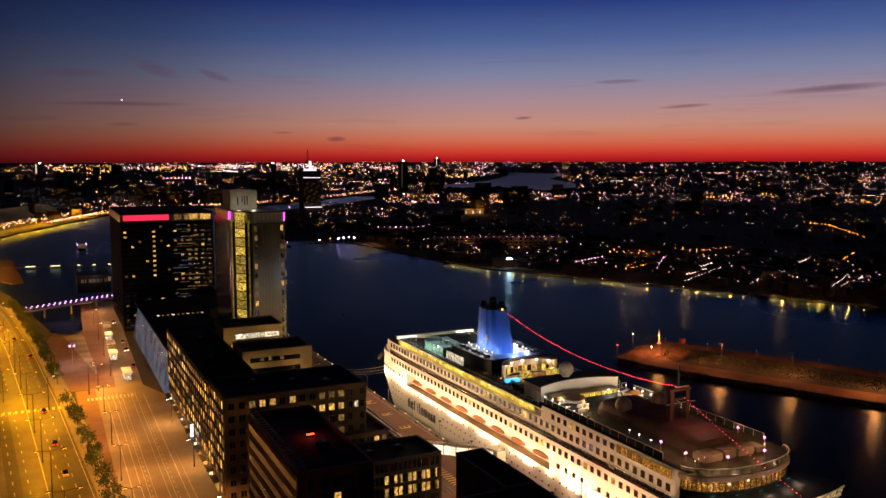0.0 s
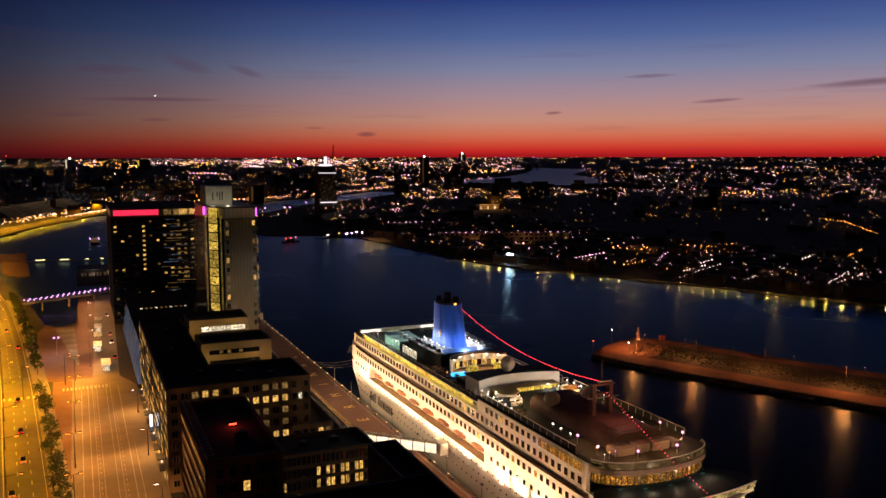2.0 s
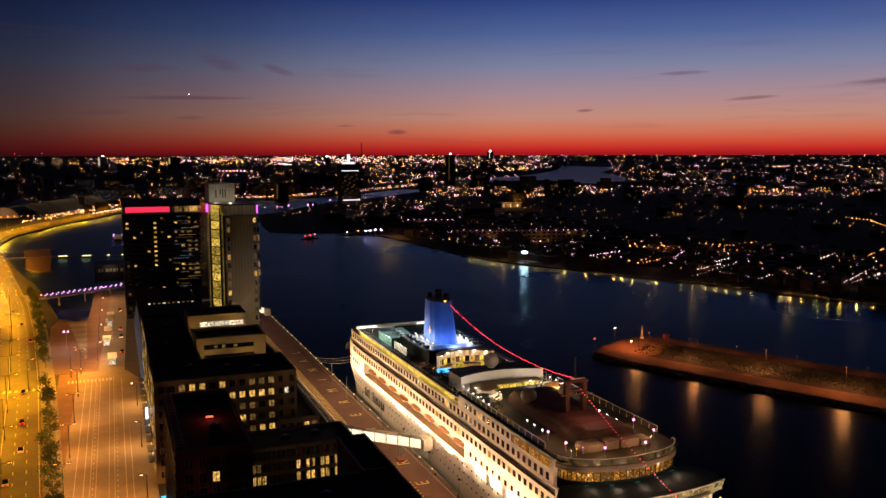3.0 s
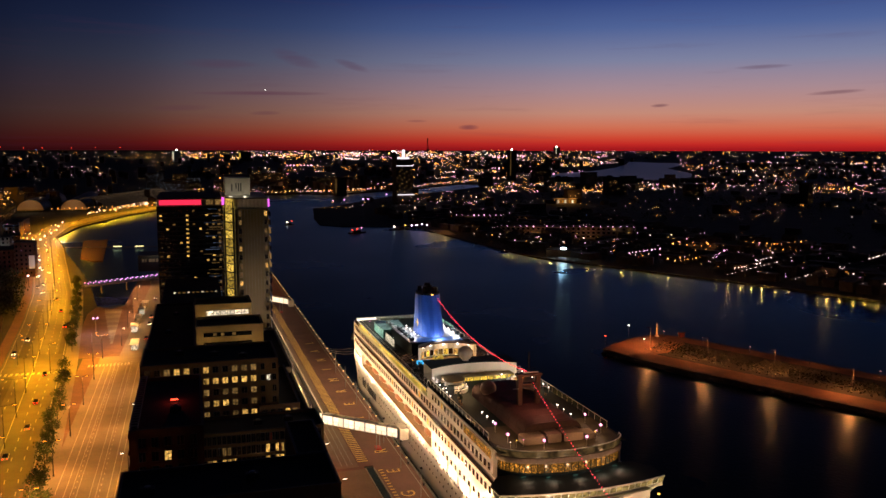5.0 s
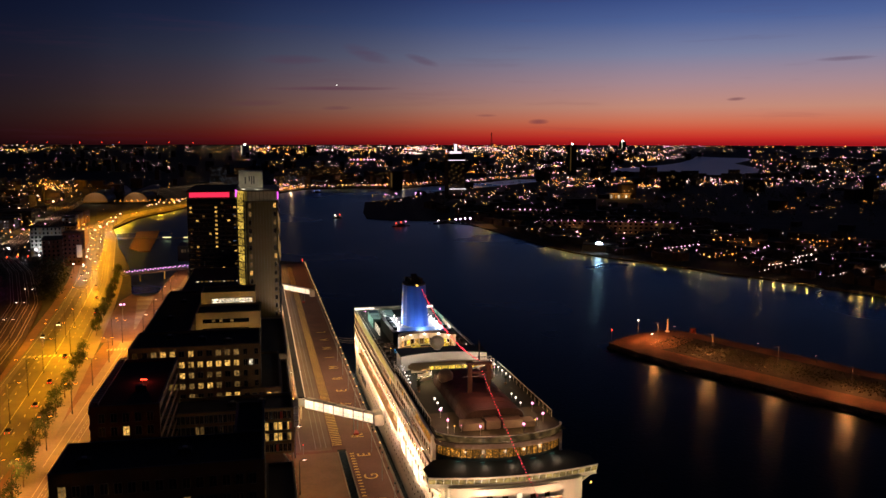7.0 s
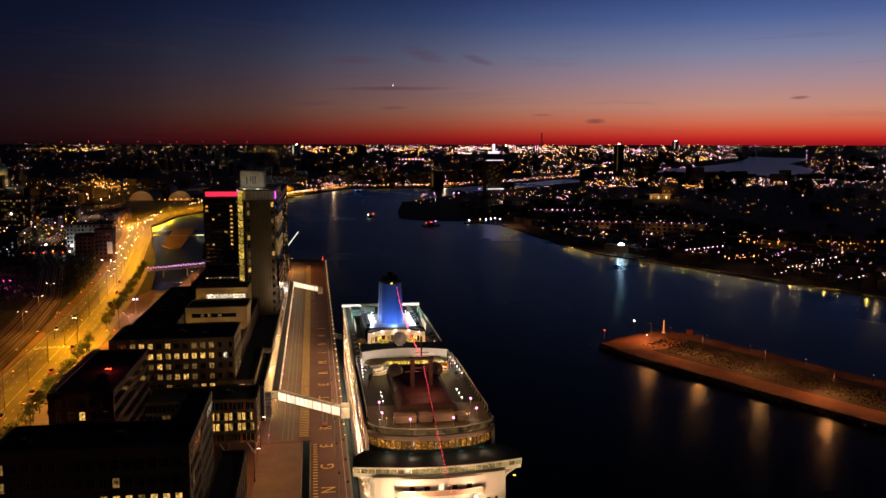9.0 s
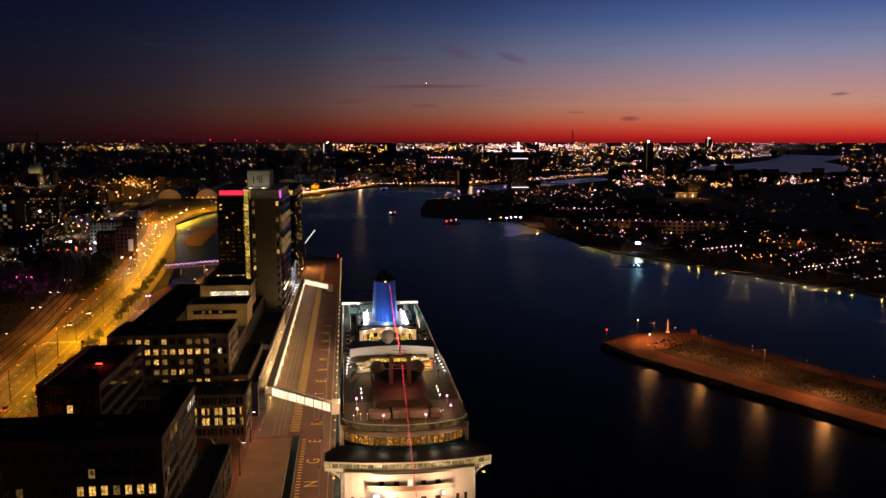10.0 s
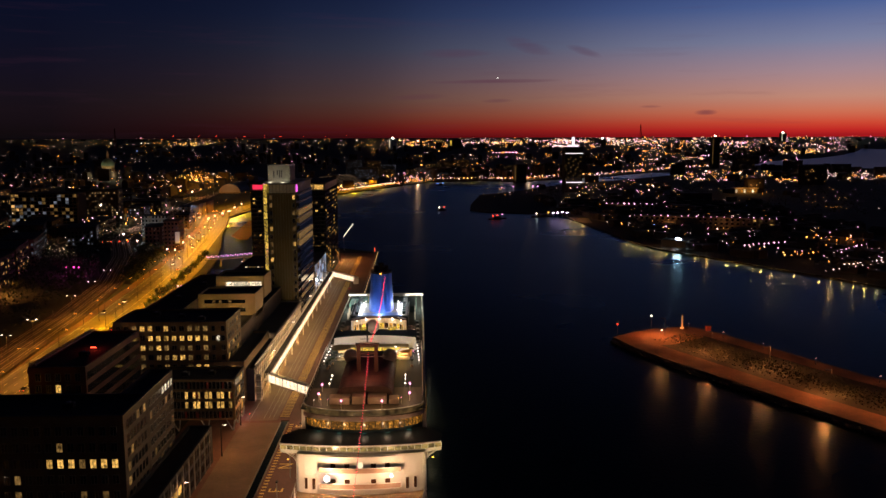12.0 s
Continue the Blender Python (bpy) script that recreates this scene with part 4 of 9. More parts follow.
for j in range(42):
    z, x = 4.2 + 1.28 * j, X1 - 22 + r.uniform(0, 9)
    if j % 3 != 1:
        part("dim_strip", boxes((x, min(X1 - 0.4, x + r.uniform(4, 12)), Y0 - 0.1, Y0 - 0.065, z, z + 0.28)), DIMROOM if r.random() < 0.6 else BLUESTRIP, dark)
for j in range(5):      # faint blue office floors near the ground
    for k in range(6):
        if r.random() < 0.7:
            x = X0 + 3 + 7.2 * k
            part("blue_strip", boxes((x, x + r.uniform(3, 6.8), Y0 - 0.1, Y0 - 0.065, 4.6 + 2.2 * j, 5.1 + 2.2 * j)), BLUESTRIP, dark)
for x in (X1 - 12, X1 - 6.5):
    part("top_window", boxes((x, x + 4, Y0 - 0.14, Y0 - 0.1, 59.3, 62.3)), WARMROOM, dark)

# ---- the glass concert hall and its neighbours ----
hall = thing("concert_hall", "low hall with a tall blue-grey glass side and dark roof", "building")
part("wall", boxes((-86, -63, 400, 520, 1.9, 19)), DARKBRICK, hall)
bm = bmesh.new()
hexa(bm, [(-91, 402, 1.95), (-86, 402, 1.95), (-86, 520, 1.95), (-91, 520, 1.95), (-88.5, 402, 17), (-86, 402, 17), (-86, 520, 17), (-88.5, 520, 17)])
part("glass_side", bm, lit_room("blue_lit_glass", (0.5, 0.68, 1.0), 0.14, 0.16), hall, "sloping blue-grey glass wall")
for k in range(24):
    y = 403 + 5 * k
    part("glass_rib", rods(((-91.1, y, 2), (-88.6, y, 17), 0.1), n=5), FRAMEGREY, hall)
part("roof", boxes((-90, -62.6, 399.5, 521, 19.005, 20)), ROOFING, hall)
part("facade_band", boxes((-86.2, -62.6, 399.3, 399.5, 14.5, 17.5)), RENDER, hall, "pale band under the roof")
for k in range(10):
    part("skylight", boxes((-85 + 2.2 * k, -84 + 2.2 * k, 470, 472, 20.0, 20.25)), DIMROOM if k % 3 else WHITEROOM, hall)
jazz = thing("music_box", "dark cantilevered hall with a plain sign", "building")
part("wall", boxes((-112, -92, 655, 680, 6, 17)), DARKSTEEL, jazz)
part("pillar", boxes((-96, -93, 658, 676, 0, 6)), CONCRETE, jazz)
for k, w in enumerate((1.6, 0.7, 1.9, 1.6, 1.6, 0.7, 1.6)):
    part("sign_bar", boxes((-109.5 + 2.3 * k, -109.5 + 2.3 * k + w, 654.85, 655, 12.5, 14.7)), surface("sign_grey", (0.35, 0.3, 0.22), 0.6) if k == 0 else bpy.data.materials["sign_grey"], jazz)
lamp_light("sign_light", (-102, 651.5, 19), 900, (1.0, 0.8, 0.55), 0.3)
part("lit_corner", boxes((-93.5, -91.8, 654.8, 655, 13, 15.8)), DIMROOM, jazz)

foyer = thing("glass_foyer", "low foyer block with a blue-lit glass side towards the quay", "building")
part("wall", boxes((-60, -47.6, 480, 533, 1.9, 19.5)), DARKBRICK, foyer)
part("roof", boxes((-60.3, -47.3, 479.7, 533.3, 19.51, 20.1)), ROOFING, foyer)
BLUEPANE = lit_room("blue_lit_pane", (0.5, 0.68, 1.0), 0.42, 0.3)
for i in range(9):
    for j in range(4):
        part("glass_panel", boxes((-47.56, -47.44, 481 + 5.8 * i, 486.4 + 5.8 * i, 3 + 4.1 * j, 6.8 + 4.1 * j)), BLUEPANE if (i * 5 + j * 3) % 7 < 5 else DARKGLASS, foyer)
for i in range(6):
    bm = bmesh.new()
    ball(bm, (-46.6, 484 + 9 * i, 5.2), 0.25, 1)
    part("door_lamp", bm, WHITELAMP, foyer)
lamp_light("foyer_light", (-44.8, 505, 7.0), 900, (0.8, 0.88, 1.0), 0.3)

# quay-side kiosks along the tram street, brightly lit
for k, (y, l) in enumerate(((470, 8), (492, 9), (515, 7), (536, 6), (430, 10))):
    q = thing("kiosk", "small lit glass kiosk with a white roof on the quay", "kiosk", "kiosks", (-104 + 0.6 * k, y, 1.97))
    part("body", boxes((-1.3, 1.3, 0, l, 0, 2.7)), WHITEROOM if k % 2 == 0 else DIMROOM, q, "lit glass walls")
    part("roof", boxes((-1.8, 1.8, -0.6, l + 0.6, 2.7, 3.0)), WHITESTEEL, q)
    part("frame", boxes(*[(-1.35 + 0.65 * i, -1.25 + 0.65 * i, -0.1, -0.01, 0, 2.7) for i in range(5)]), DARKSTEEL, q)
shops = thing("shop_front", "row of lit shop fronts at the foot of the blocks", "shop front")
for k in range(16):
    y = 250 + 9 * k
    mat = WARMROOM if k % 3 else WHITEROOM
    if y > 286:
        part("shop_window", boxes((-90.75, -90.65, y, y + 5.5, 2.2, 4.8)), mat, shops)
        part("awning", boxes((-92.2, -90.6, y - 0.2, y + 5.7, 5.0, 5.2)), DARKSTEEL, shops)
part("blue_sign", boxes((-90.6, -89.5, 262.5, 263, 3, 7.5)), BLUEGLOW, shops, "upright blue-white light sign")
part("white_sign", boxes((-91.6, -90.8, 336, 336.4, 4, 9)), shining("white_sign", (0.85, 0.9, 1.0), 2.2), shops, "upright white light sign")


# ---- covered walkway and gangways ----
WHITEGLOW = shining("lit_translucent_panel", (1.0, 0.76, 0.5), 1.7, spread=0.2)
walkway = thing("covered_walkway", "raised white covered walkway on slender posts along the quay", "walkway")
walkway.matrix_world = QUAY
part("deck", boxes((-40.2, -37.8, 292, 512, 7.4, 7.7)), WHITESTEEL, walkway)
part("roof", boxes((-40.1, -37.9, 292, 512, 10.2, 10.4)), ROOFING, walkway, "dark walkway roof")
for x in (-40.45, -37.9):
    part("roof_edge", boxes((x, x + 0.35, 292, 512, 10.0, 10.55)), WHITESTEEL, walkway, "white roof edge")
for k in range(56):
    y = 292 + 4 * k
    if y > 511:
        break
    part("side_post", boxes((-37.85, -37.7, y, y + 0.15, 7.7, 10.2)), WHITESTEEL, walkway)
    part("glass_panel", boxes((-37.8, -37.76, y + 0.2, y + 3.95, 7.8, 10.1)), WHITEGLOW, walkway, "lit glass panel")
for k in range(13):
    y = 296 + 17.6 * k
    part("column", rods(((-38.9, y, 2), (-38.9, y, 7.4), 0.28)), WHITESTEEL, walkway)
    part("crosshead", boxes((-40.2, -37.8, y - 0.25, y + 0.25, 7.05, 7.4)), WHITESTEEL, walkway)
for k in range(17):
    part("floodlight", boxes((-37.6, -37.45, 300 + 12 * k, 300.3 + 12 * k, 10.1, 10.2)), WHITELAMP, walkway, "small white floodlight")
    lamp_light("walkway_light", QUAY @ Vector((-36.4, 300 + 12 * k, 13.0)), 800, (1.0, 0.62, 0.32), 0.1)


def gangway(a, b, label):
    """A lit, covered boarding bridge from a to b."""
    g = thing("gangway", label, "gangway", "gangways")
    a, b = Vector(a), Vector(b)
    d = b - a
    flat = Vector((d.x, d.y, 0)).normalized()
    side = Vector((-flat.y, flat.x, 0)) * 1.1
    up = Vector((0, 0, 1))

    def bar(o0, o1, s0, s1, z0, z1):
        bm = bmesh.new()
        p, q = a + d * o0, a + d * o1
        hexa(bm, [p + side * s0 + up * z0, q + side * s0 + up * z0, q + side * s1 + up * z0, p + side * s1 + up * z0,
                  p + side * s0 + up * z1, q + side * s0 + up * z1, q + side * s1 + up * z1, p + side * s1 + up * z1])
        return bm

    part("floor", bar(0, 1, -1, 1, -0.2, 0), WHITESTEEL, g)
    part("roof", bar(0, 1, -1.1, 1.1, 2.6, 2.75), WHITESTEEL, g)
    for s in (-1.0, 1.0):
        part("handrail", bar(0, 1, s - 0.05, s + 0.05, 1.0, 1.1), WHITESTEEL, g)
        for k in range(14):
            part("side_panel", bar(k / 14 + 0.006, (k + 1) / 14 - 0.006, s - 0.03, s + 0.03, 0.05, 2.55), WHITEGLOW, g, "lit translucent panel")
    for k in range(8):
        part("rib", bar(k / 7 * 0.99, k / 7 * 0.99 + 0.01, -1.12, 1.12, -0.3, 2.85), STEEL, g)
    p = a + d * 0.72
    for s in (-1, 1):
        q = p + side * s
        part("leg", rods(((q.x, q.y, 2.3), (q.x, q.y, p.z - 0.2), 0.14)), STEEL, g)
    part("bogie", boxes((p.x - 0.8, p.x + 0.8, p.y - 1.6, p.y + 1.6, 2.0, 2.5)), surface("red_bogie", (0.4, 0.04, 0.03), 0.5), g, "red wheeled bogie")
    return g


g1 = gangway(QUAY @ Vector((-37.5, 290, 8.0)), QUAY @ Vector((-17.6, 274.5, 6.6)), "white lit boarding bridge reaching to the ship")
part("cab", boxes((-18.9, -16.2, 272, 277.5, 6.2, 9.6)), WHITESTEEL, g1, "white boarding cab against the hull")
g2 = gangway(QUAY @ Vector((-37.5, 512, 8.2)), QUAY @ Vector((-23.0, 497, 7.2)), "white lit boarding bridge swung out over the quay")
part("cab", boxes((-26.8, -24.0, 492, 496, 6.4, 9.8)), WHITESTEEL, g2, "white boarding cab")
for (x, y) in ((-41.2, 288), (-42.5, 508)):
    s = thing("stair_tower", "open steel stair tower beside the walkway", "stair tower", "stair towers", QUAY @ Vector((x, y, 2.0)))
    for dx in (-1.1, 1.1):
        for dy in (-1.6, 1.6):
            part("post", rods(((dx, dy, 0), (dx, dy, 9.4), 0.12), n=6), WHITESTEEL, s)
    for k in range(8):
        part("landing", boxes((-1.2, 1.2, -1.7 + (k % 2) * 2.2, -0.5 + (k % 2) * 2.2, 1.1 * k + 0.5, 1.1 * k + 0.6)), STEEL, s)
        bm = bmesh.new()
        z = 1.1 * k + 0.55
        y0, y1 = (-0.6, 0.7) if k % 2 == 0 else (0.7, -0.6)
        hexa(bm, [(-1, y0, z - 0.1), (1, y0, z - 0.1), (1, y1, z + 1.0), (-1, y1, z + 1.0), (-1, y0, z), (1, y0, z), (1, y1, z + 1.1), (-1, y1, z + 1.1)])
        part("flight", bm, STEEL, s)


# ---- lamps along roads and quay ----
def lamp_meshes(h, arm, double, glow, pole_mat=DARKSTEEL):
    made = []
    bm = bmesh.new()
    rod(bm, (0, 0, 0), (0, 0, h), 0.14, 0.08)
    rod(bm, (0, 0, 0), (0, 0, 0.9), 0.2, 0.18)
    made.append(("pole", bm, pole_mat))
    for s in ((1, -1) if double else (1,)):
        bm = bmesh.new()
        rod(bm, (0, 0, h - 0.05), (s * arm, 0, h + 0.35), 0.06, 0.05, 6)
        made.append(("arm", bm, pole_mat))
        bm = bmesh.new()
        box(bm, s * arm - 0.55, s * arm + 0.55, -0.2, 0.2, h + 0.3, h + 0.48)
        made.append(("head", bm, DARKSTEEL))
        bm = bmesh.new()
        box(bm, s * arm - 0.45, s * arm + 0.45, -0.17, 0.17, h + 0.2, h + 0.295)
        made.append(("lens", bm, glow))
    return made


def lamps(name, label, group, places, h, arm, double, glow, power, color, light_every=1, radius=0.12, cone=170):
    first = None
    for k, (x, y, z, turn) in enumerate(places):
        m = pose(x, y, z, 0, 0, turn)
        if first is None:
            first = thing(name, label, "street lamp", group)
            for n, bm, mat in lamp_meshes(h, arm, double, glow):
                part(n, bm, mat, first)
            first.matrix_basis = m
        else:
            copy_thing(first, m)
        if power and k % light_every == 0:
            p = m @ Vector((0.3 if double else arm, 0, h - 0.3))
            lamp_light(name + "_light", p, power, color, radius, cone, p - Vector((0, 0.01, 5)))


for k in range(7):
    fl = thing("facade_lamp", "small warm lamp at the foot of the terminal front", "lamp", "facade lamps", (-41.9, 292 + 17.5 * k, 2.0))
    part("post", rods(((0, 0, 0), (0, 0, 2.6), 0.06), n=6), DARKSTEEL, fl)
    part("lamp", boxes((-0.15, 0.15, -0.3, 0.3, 2.6, 2.8)), SODIUM, fl)
    lamp_light("facade_lamp_light", (-41.7, 292 + 17.5 * k, 5.2), 1000, (1.0, 0.6, 0.22), 0.2)
ORANGE = (1.0, 0.385, 0.006)
lamps("street_lamp", "tall double-armed sodium street lamp on the road verge", "sodium lamps", [(road_x(y) + 0.6, y, 1.97, 0) for y in range(155, 330, 31)], 13, 3.4, True, SODIUM, 11500, ORANGE, cone=160)
lamps("street_lamp", "tall double-armed sodium street lamp between the carriageways", "sodium lamps", [(road_x(y) + 0.6, y, 1.97, 0) for y in range(341, 560, 31)], 13, 3.4, True, SODIUM, 25000, ORANGE, cone=160)
lamps("street_lamp", "tall double-armed sodium street lamp on the bright harbour road", "sodium lamps", [(road_x(y) + 0.6, y, 1.97, 0) for y in range(572, 900, 30)], 13, 3.4, True, SODIUM, 46000, ORANGE, cone=164)
lamps("street_lamp", "sodium street lamp on the far road bend", "sodium lamps", [(road_x(y) + 12.5 * (k % 2 * 2 - 1), y, 2.0, 90 + 180 * (k % 2)) for k, y in enumerate(range(915, 1540, 24))], 12, 1.5, False, SODIUM, 46000, ORANGE)
lamps("plaza_lamp", "slender street lamp on the tram street", "plaza lamps", [(-113.5, y, 1.98, 0) for y in range(180, 420, 34)], 10, 1.6, True, SODIUM, 16000, (1.0, 0.36, 0.07))
lamps("plaza_lamp", "slender street lamp before the office blocks", "plaza lamps", [(-93.5, y, 1.98, 180) for y in range(180, 400, 46)], 8, 1.4, False, WHITELAMP, 9000, (1.0, 0.42, 0.1))
lamps("plaza_lamp", "slender street lamp on the quay road", "plaza lamps", [(-107.5, y, 1.98, 0) for y in range(440, 640, 40)], 8, 1.4, False, WHITELAMP, 13000, (1.0, 0.42, 0.14))
lamps("railway_lamp", "white floodlight mast beside the railway", "railway lamps", [(rail_x(y) + 5.6, y, 3.2, 0) for y in (250, 292, 335, 364, 419, 460, 500)], 11, 1.8, True, WHITELAMP, 9000, (1.0, 0.36, 0.06))
lamps("quay_lamp", "quay lamp on a tall post beside the terminal", "quay lamps", [tuple(QUAY @ Vector((-42.3, y, 2.0))) + (0,) for y in (320, 370, 430, 480, 550, 610)], 9, 1.2, False, WHITELAMP, 18000, (1.0, 0.44, 0.13))
lamps("quay_lamp", "dim quay lamp on a tall post beside the low hall", "quay lamps", [tuple(QUAY @ Vector((-42.3, y, 2.0))) + (0,) for y in (196, 236, 262)], 9, 1.2, False, WHITELAMP, 2400, (1.0, 0.4, 0.12))


lamps("street_lamp", "sodium lamp at the wide crossing", "sodium lamps", [(-131, 398, 1.97, 0), (-117, 414, 1.97, 0), (-146, 416, 1.97, 0)], 12, 2.0, False, SODIUM, 26000, ORANGE, cone=150)
# lamps added out of view to lighten the front block's south wall
lamps("plaza_lamp", "added street lamp, out of view, that lightens the front block", "plaza lamps", [(x, 166, 1.9, 90) for x in (-86, -74, -62)], 9, 1.4, False, WHITELAMP, 3000, (1.0, 0.45, 0.14), cone=178)


# ---- trees ----
def tree_meshes(seed, h=7.5, leaves=520):
    r = random.Random(seed)
    tb = bmesh.new()
    rod(tb, (0, 0, 0), (0.1, 0.05, h * 0.34), 0.17, 0.12)
    rod(tb, (0.1, 0.05, h * 0.34), (0.0, 0.1, h * 0.8), 0.12, 0.04)
    tips = []
    for k in range(9):
        a, z = r.uniform(0, math.tau), h * r.uniform(0.3, 0.6)
        l = h * r.uniform(0.16, 0.3)
        tip = Vector((l * math.cos(a), l * math.sin(a), z + l * r.uniform(0.5, 1.0)))
        rod(tb, (0.06, 0.06, z), tip, 0.06, 0.02, 5)
        tips.append(tip)
    tips.append(Vector((0, 0.1, h * 0.85)))
    cb = bmesh.new()
    for k in range(leaves):
        c = r.choice(tips) + Vector((r.gauss(0, h * 0.07), r.gauss(0, h * 0.07), r.gauss(0, h * 0.08)))
        s = r.uniform(0.16, 0.34)
        u = Vector((r.gauss(0, 1), r.gauss(0, 1), r.gauss(0, 1))).normalized()
        v = u.orthogonal().normalized()
        w = u.cross(v)
        cb.faces.new([cb.verts.new(c + v * s), cb.verts.new(c + w * s * 0.6), cb.verts.new(c - v * s), cb.verts.new(c - w * s * 0.6 + u * s * 0.3)])
    return tb, cb


kinds = []
for s in range(3):
    t = thing("tree", "young street tree with a loose leafy crown", "tree", "street trees")
    tb, cb = tree_meshes(40 + s)
    part("trunk", tb, BARK, t)
    part("crown", cb, LEAF, t)
    kinds.append(t)
r = random.Random(3)
spots = [(road_x(y) + 13.2 + r.uniform(-0.5, 0.5), y + r.uniform(-1.5, 1.5)) for y in range(205, 640, 10) if not 400 < y < 432]
for k, (x, y) in enumerate(spots):
    m = pose(x, y, 2.0, 0, 0, r.uniform(0, 360)) @ Matrix.Scale(r.uniform(0.8, 1.25), 4)
    if k < 3:
        kinds[k].matrix_basis = m
    else:
        t = copy_thing(kinds[k % 3], m)
        t.matrix_basis = m


# ---- cars ----
HEADLIGHT = shining("car_headlight", (1.0, 0.84, 0.62), 13.0)


def car_parts(car, paint):
    bm = bmesh.new()
    hexa(bm, [(-0.85, -2.1, 0.3), (0.85, -2.1, 0.3), (0.85, 2.1, 0.3), (-0.85, 2.1, 0.3), (-0.82, -2.15, 0.85), (0.82, -2.15, 0.85), (0.82, 2.05, 0.8), (-0.82, 2.05, 0.8)])
    bmesh.ops.bevel(bm, geom=bm.edges[:], offset=0.08, segments=1)
    body = part("body", bm, paint, car)
    bm = bmesh.new()
    hexa(bm, [(-0.8, -1.6, 0.84), (0.8, -1.6, 0.84), (0.8, 1.1, 0.82), (-0.8, 1.1, 0.82), (-0.62, -1.1, 1.42), (0.62, -1.1, 1.42), (0.62, 0.4, 1.42), (-0.62, 0.4, 1.42)])
    part("cabin", bm, DARKGLASS, car)
    for x in (-0.8, 0.8):
        for y in (-1.3, 1.3):
            part("wheel", rods(((x - 0.1, y, 0.32), (x + 0.1, y, 0.32), 0.32), n=10), RUBBER, car)
        part("headlight", boxes((x * 0.75 - 0.16, x * 0.75 + 0.16, 2.06, 2.16, 0.56, 0.76)), HEADLIGHT, car)
        part("tail_light", boxes((x * 0.75 - 0.16, x * 0.75 + 0.16, -2.22, -2.12, 0.6, 0.74)), REDLAMP, car)


r = random.Random(11)
cars = []
for p in CARPAINTS:
    c = thing("car", "small car with its lights on", "car", "cars on the road")
    car_parts(c, p)
    cars.append(c)
lanes = [(-9.5, 180), (-6.2, 180), (-2.4, 180), (2.0, 0), (5.3, 0), (8.4, 0)]
for k in range(36):
    y = 260 + (34 * k if k < 10 else 340 + 22 * (k - 10)) + r.uniform(-9, 9)
    off, turn = lanes[r.randrange(6 if k < 10 else 4)]
    slope = math.degrees(math.atan2(road_x(y - 5) - road_x(y + 5), 10))
    m = pose(road_x(y) + off, y, 1.98, 0, 0, turn + slope)
    if k < 4:
        cars[k].matrix_basis = m
    else:
        copy_thing(cars[k % 4], m)
for k, y in enumerate((452, 486, 505, 560)):
    copy_thing(cars[k], pose(-97.5, y, 1.98, 0, 0, 180 * (k % 2)))

# ---- footbridge with violet lamps ----
bridge = thing("footbridge", "flat footbridge edged with rows of violet-white lamps", "bridge")
p, q = Vector((-141, 600, 5.6)), Vector((-93, 630, 5.6))
d = (q - p)
n = Vector((-d.y, d.x, 0)).normalized() * 2.2
bm = bmesh.new()
hexa(bm, [p - n - Vector((0, 0, .5)), q - n - Vector((0, 0, .5)), q + n - Vector((0, 0, .5)), p + n - Vector((0, 0, .5)), p - n, q - n, q + n, p + n])
part("deck", bm, CONCRETE, bridge)
for s in (-1, 1):
    bm = bmesh.new()
    rod(bm, p + n * s + Vector((0, 0, 1.1)), q + n * s + Vector((0, 0, 1.1)), 0.07, n=6)
    part("handrail", bm, STEEL, bridge)
    for k in range(16):
        c = p.lerp(q, (k + 0.5) / 16) + n * s
        bm = bmesh.new()
        rod(bm, c, c + Vector((0, 0, 1.5)), 0.06, n=6)
        post = part("post", bm, STEEL, bridge)
        bm = bmesh.new()
        ball(bm, c + Vector((0, 0, 1.8)), 0.42, 1)
        part("lamp", bm, PURPLELAMP, post)
for k in range(3):
    c = p.lerp(q, 0.2 + 0.3 * k)
    part("pier", rods(((c.x, c.y, -2), (c.x, c.y, 5.1), 0.6)), CONCRETE, bridge)
twin = thing("plaza_floodlight", "pair of white floodlights on a pole by the basin", "lamp", at=(-121, 468, 2.0))
part("pole", rods(((0, 0, 0), (0, 0, 8), 0.12)), STEEL, twin)
for dx in (-0.9, 0.9):
    bm = bmesh.new()
    ball(bm, (dx, 0, 8.2), 0.5, 1)
    part("lamp", bm, PURPLELAMP, twin)
lamp_light("plaza_floodlight_light", (-121, 468, 10.6), 6500, (1.0, 0.62, 0.55))


# ---- the cruise ship ----
ship = thing("cruise_ship", "large white cruise ship with a blue funnel, lit at the quay", "ship", at=PIVOT, turn=TURN)
BEAM = [(-58, 0.4), (-50, 4.2), (-42, 7.4), (-30, 11.0), (-18, 13.6), (-6, 14.9), (8, 15.3), (150, 15.3), (166, 14.8), (176, 13.2), (182, 10.8), (186, 7.5)]


def hb(y, inset=0.0, z=12.0):
    flare = 1.0
    if y < 0 and z < 11:
        flare = 1.0 - 0.5 * (1 - z / 11) * min(1.0, -y / 45)
    if y > 160 and z < 9:
        flare = 1.0 - 0.35 * (1 - z / 9) * (y - 160) / 26
    return max(0.2, lerp(BEAM, y) * flare - inset)


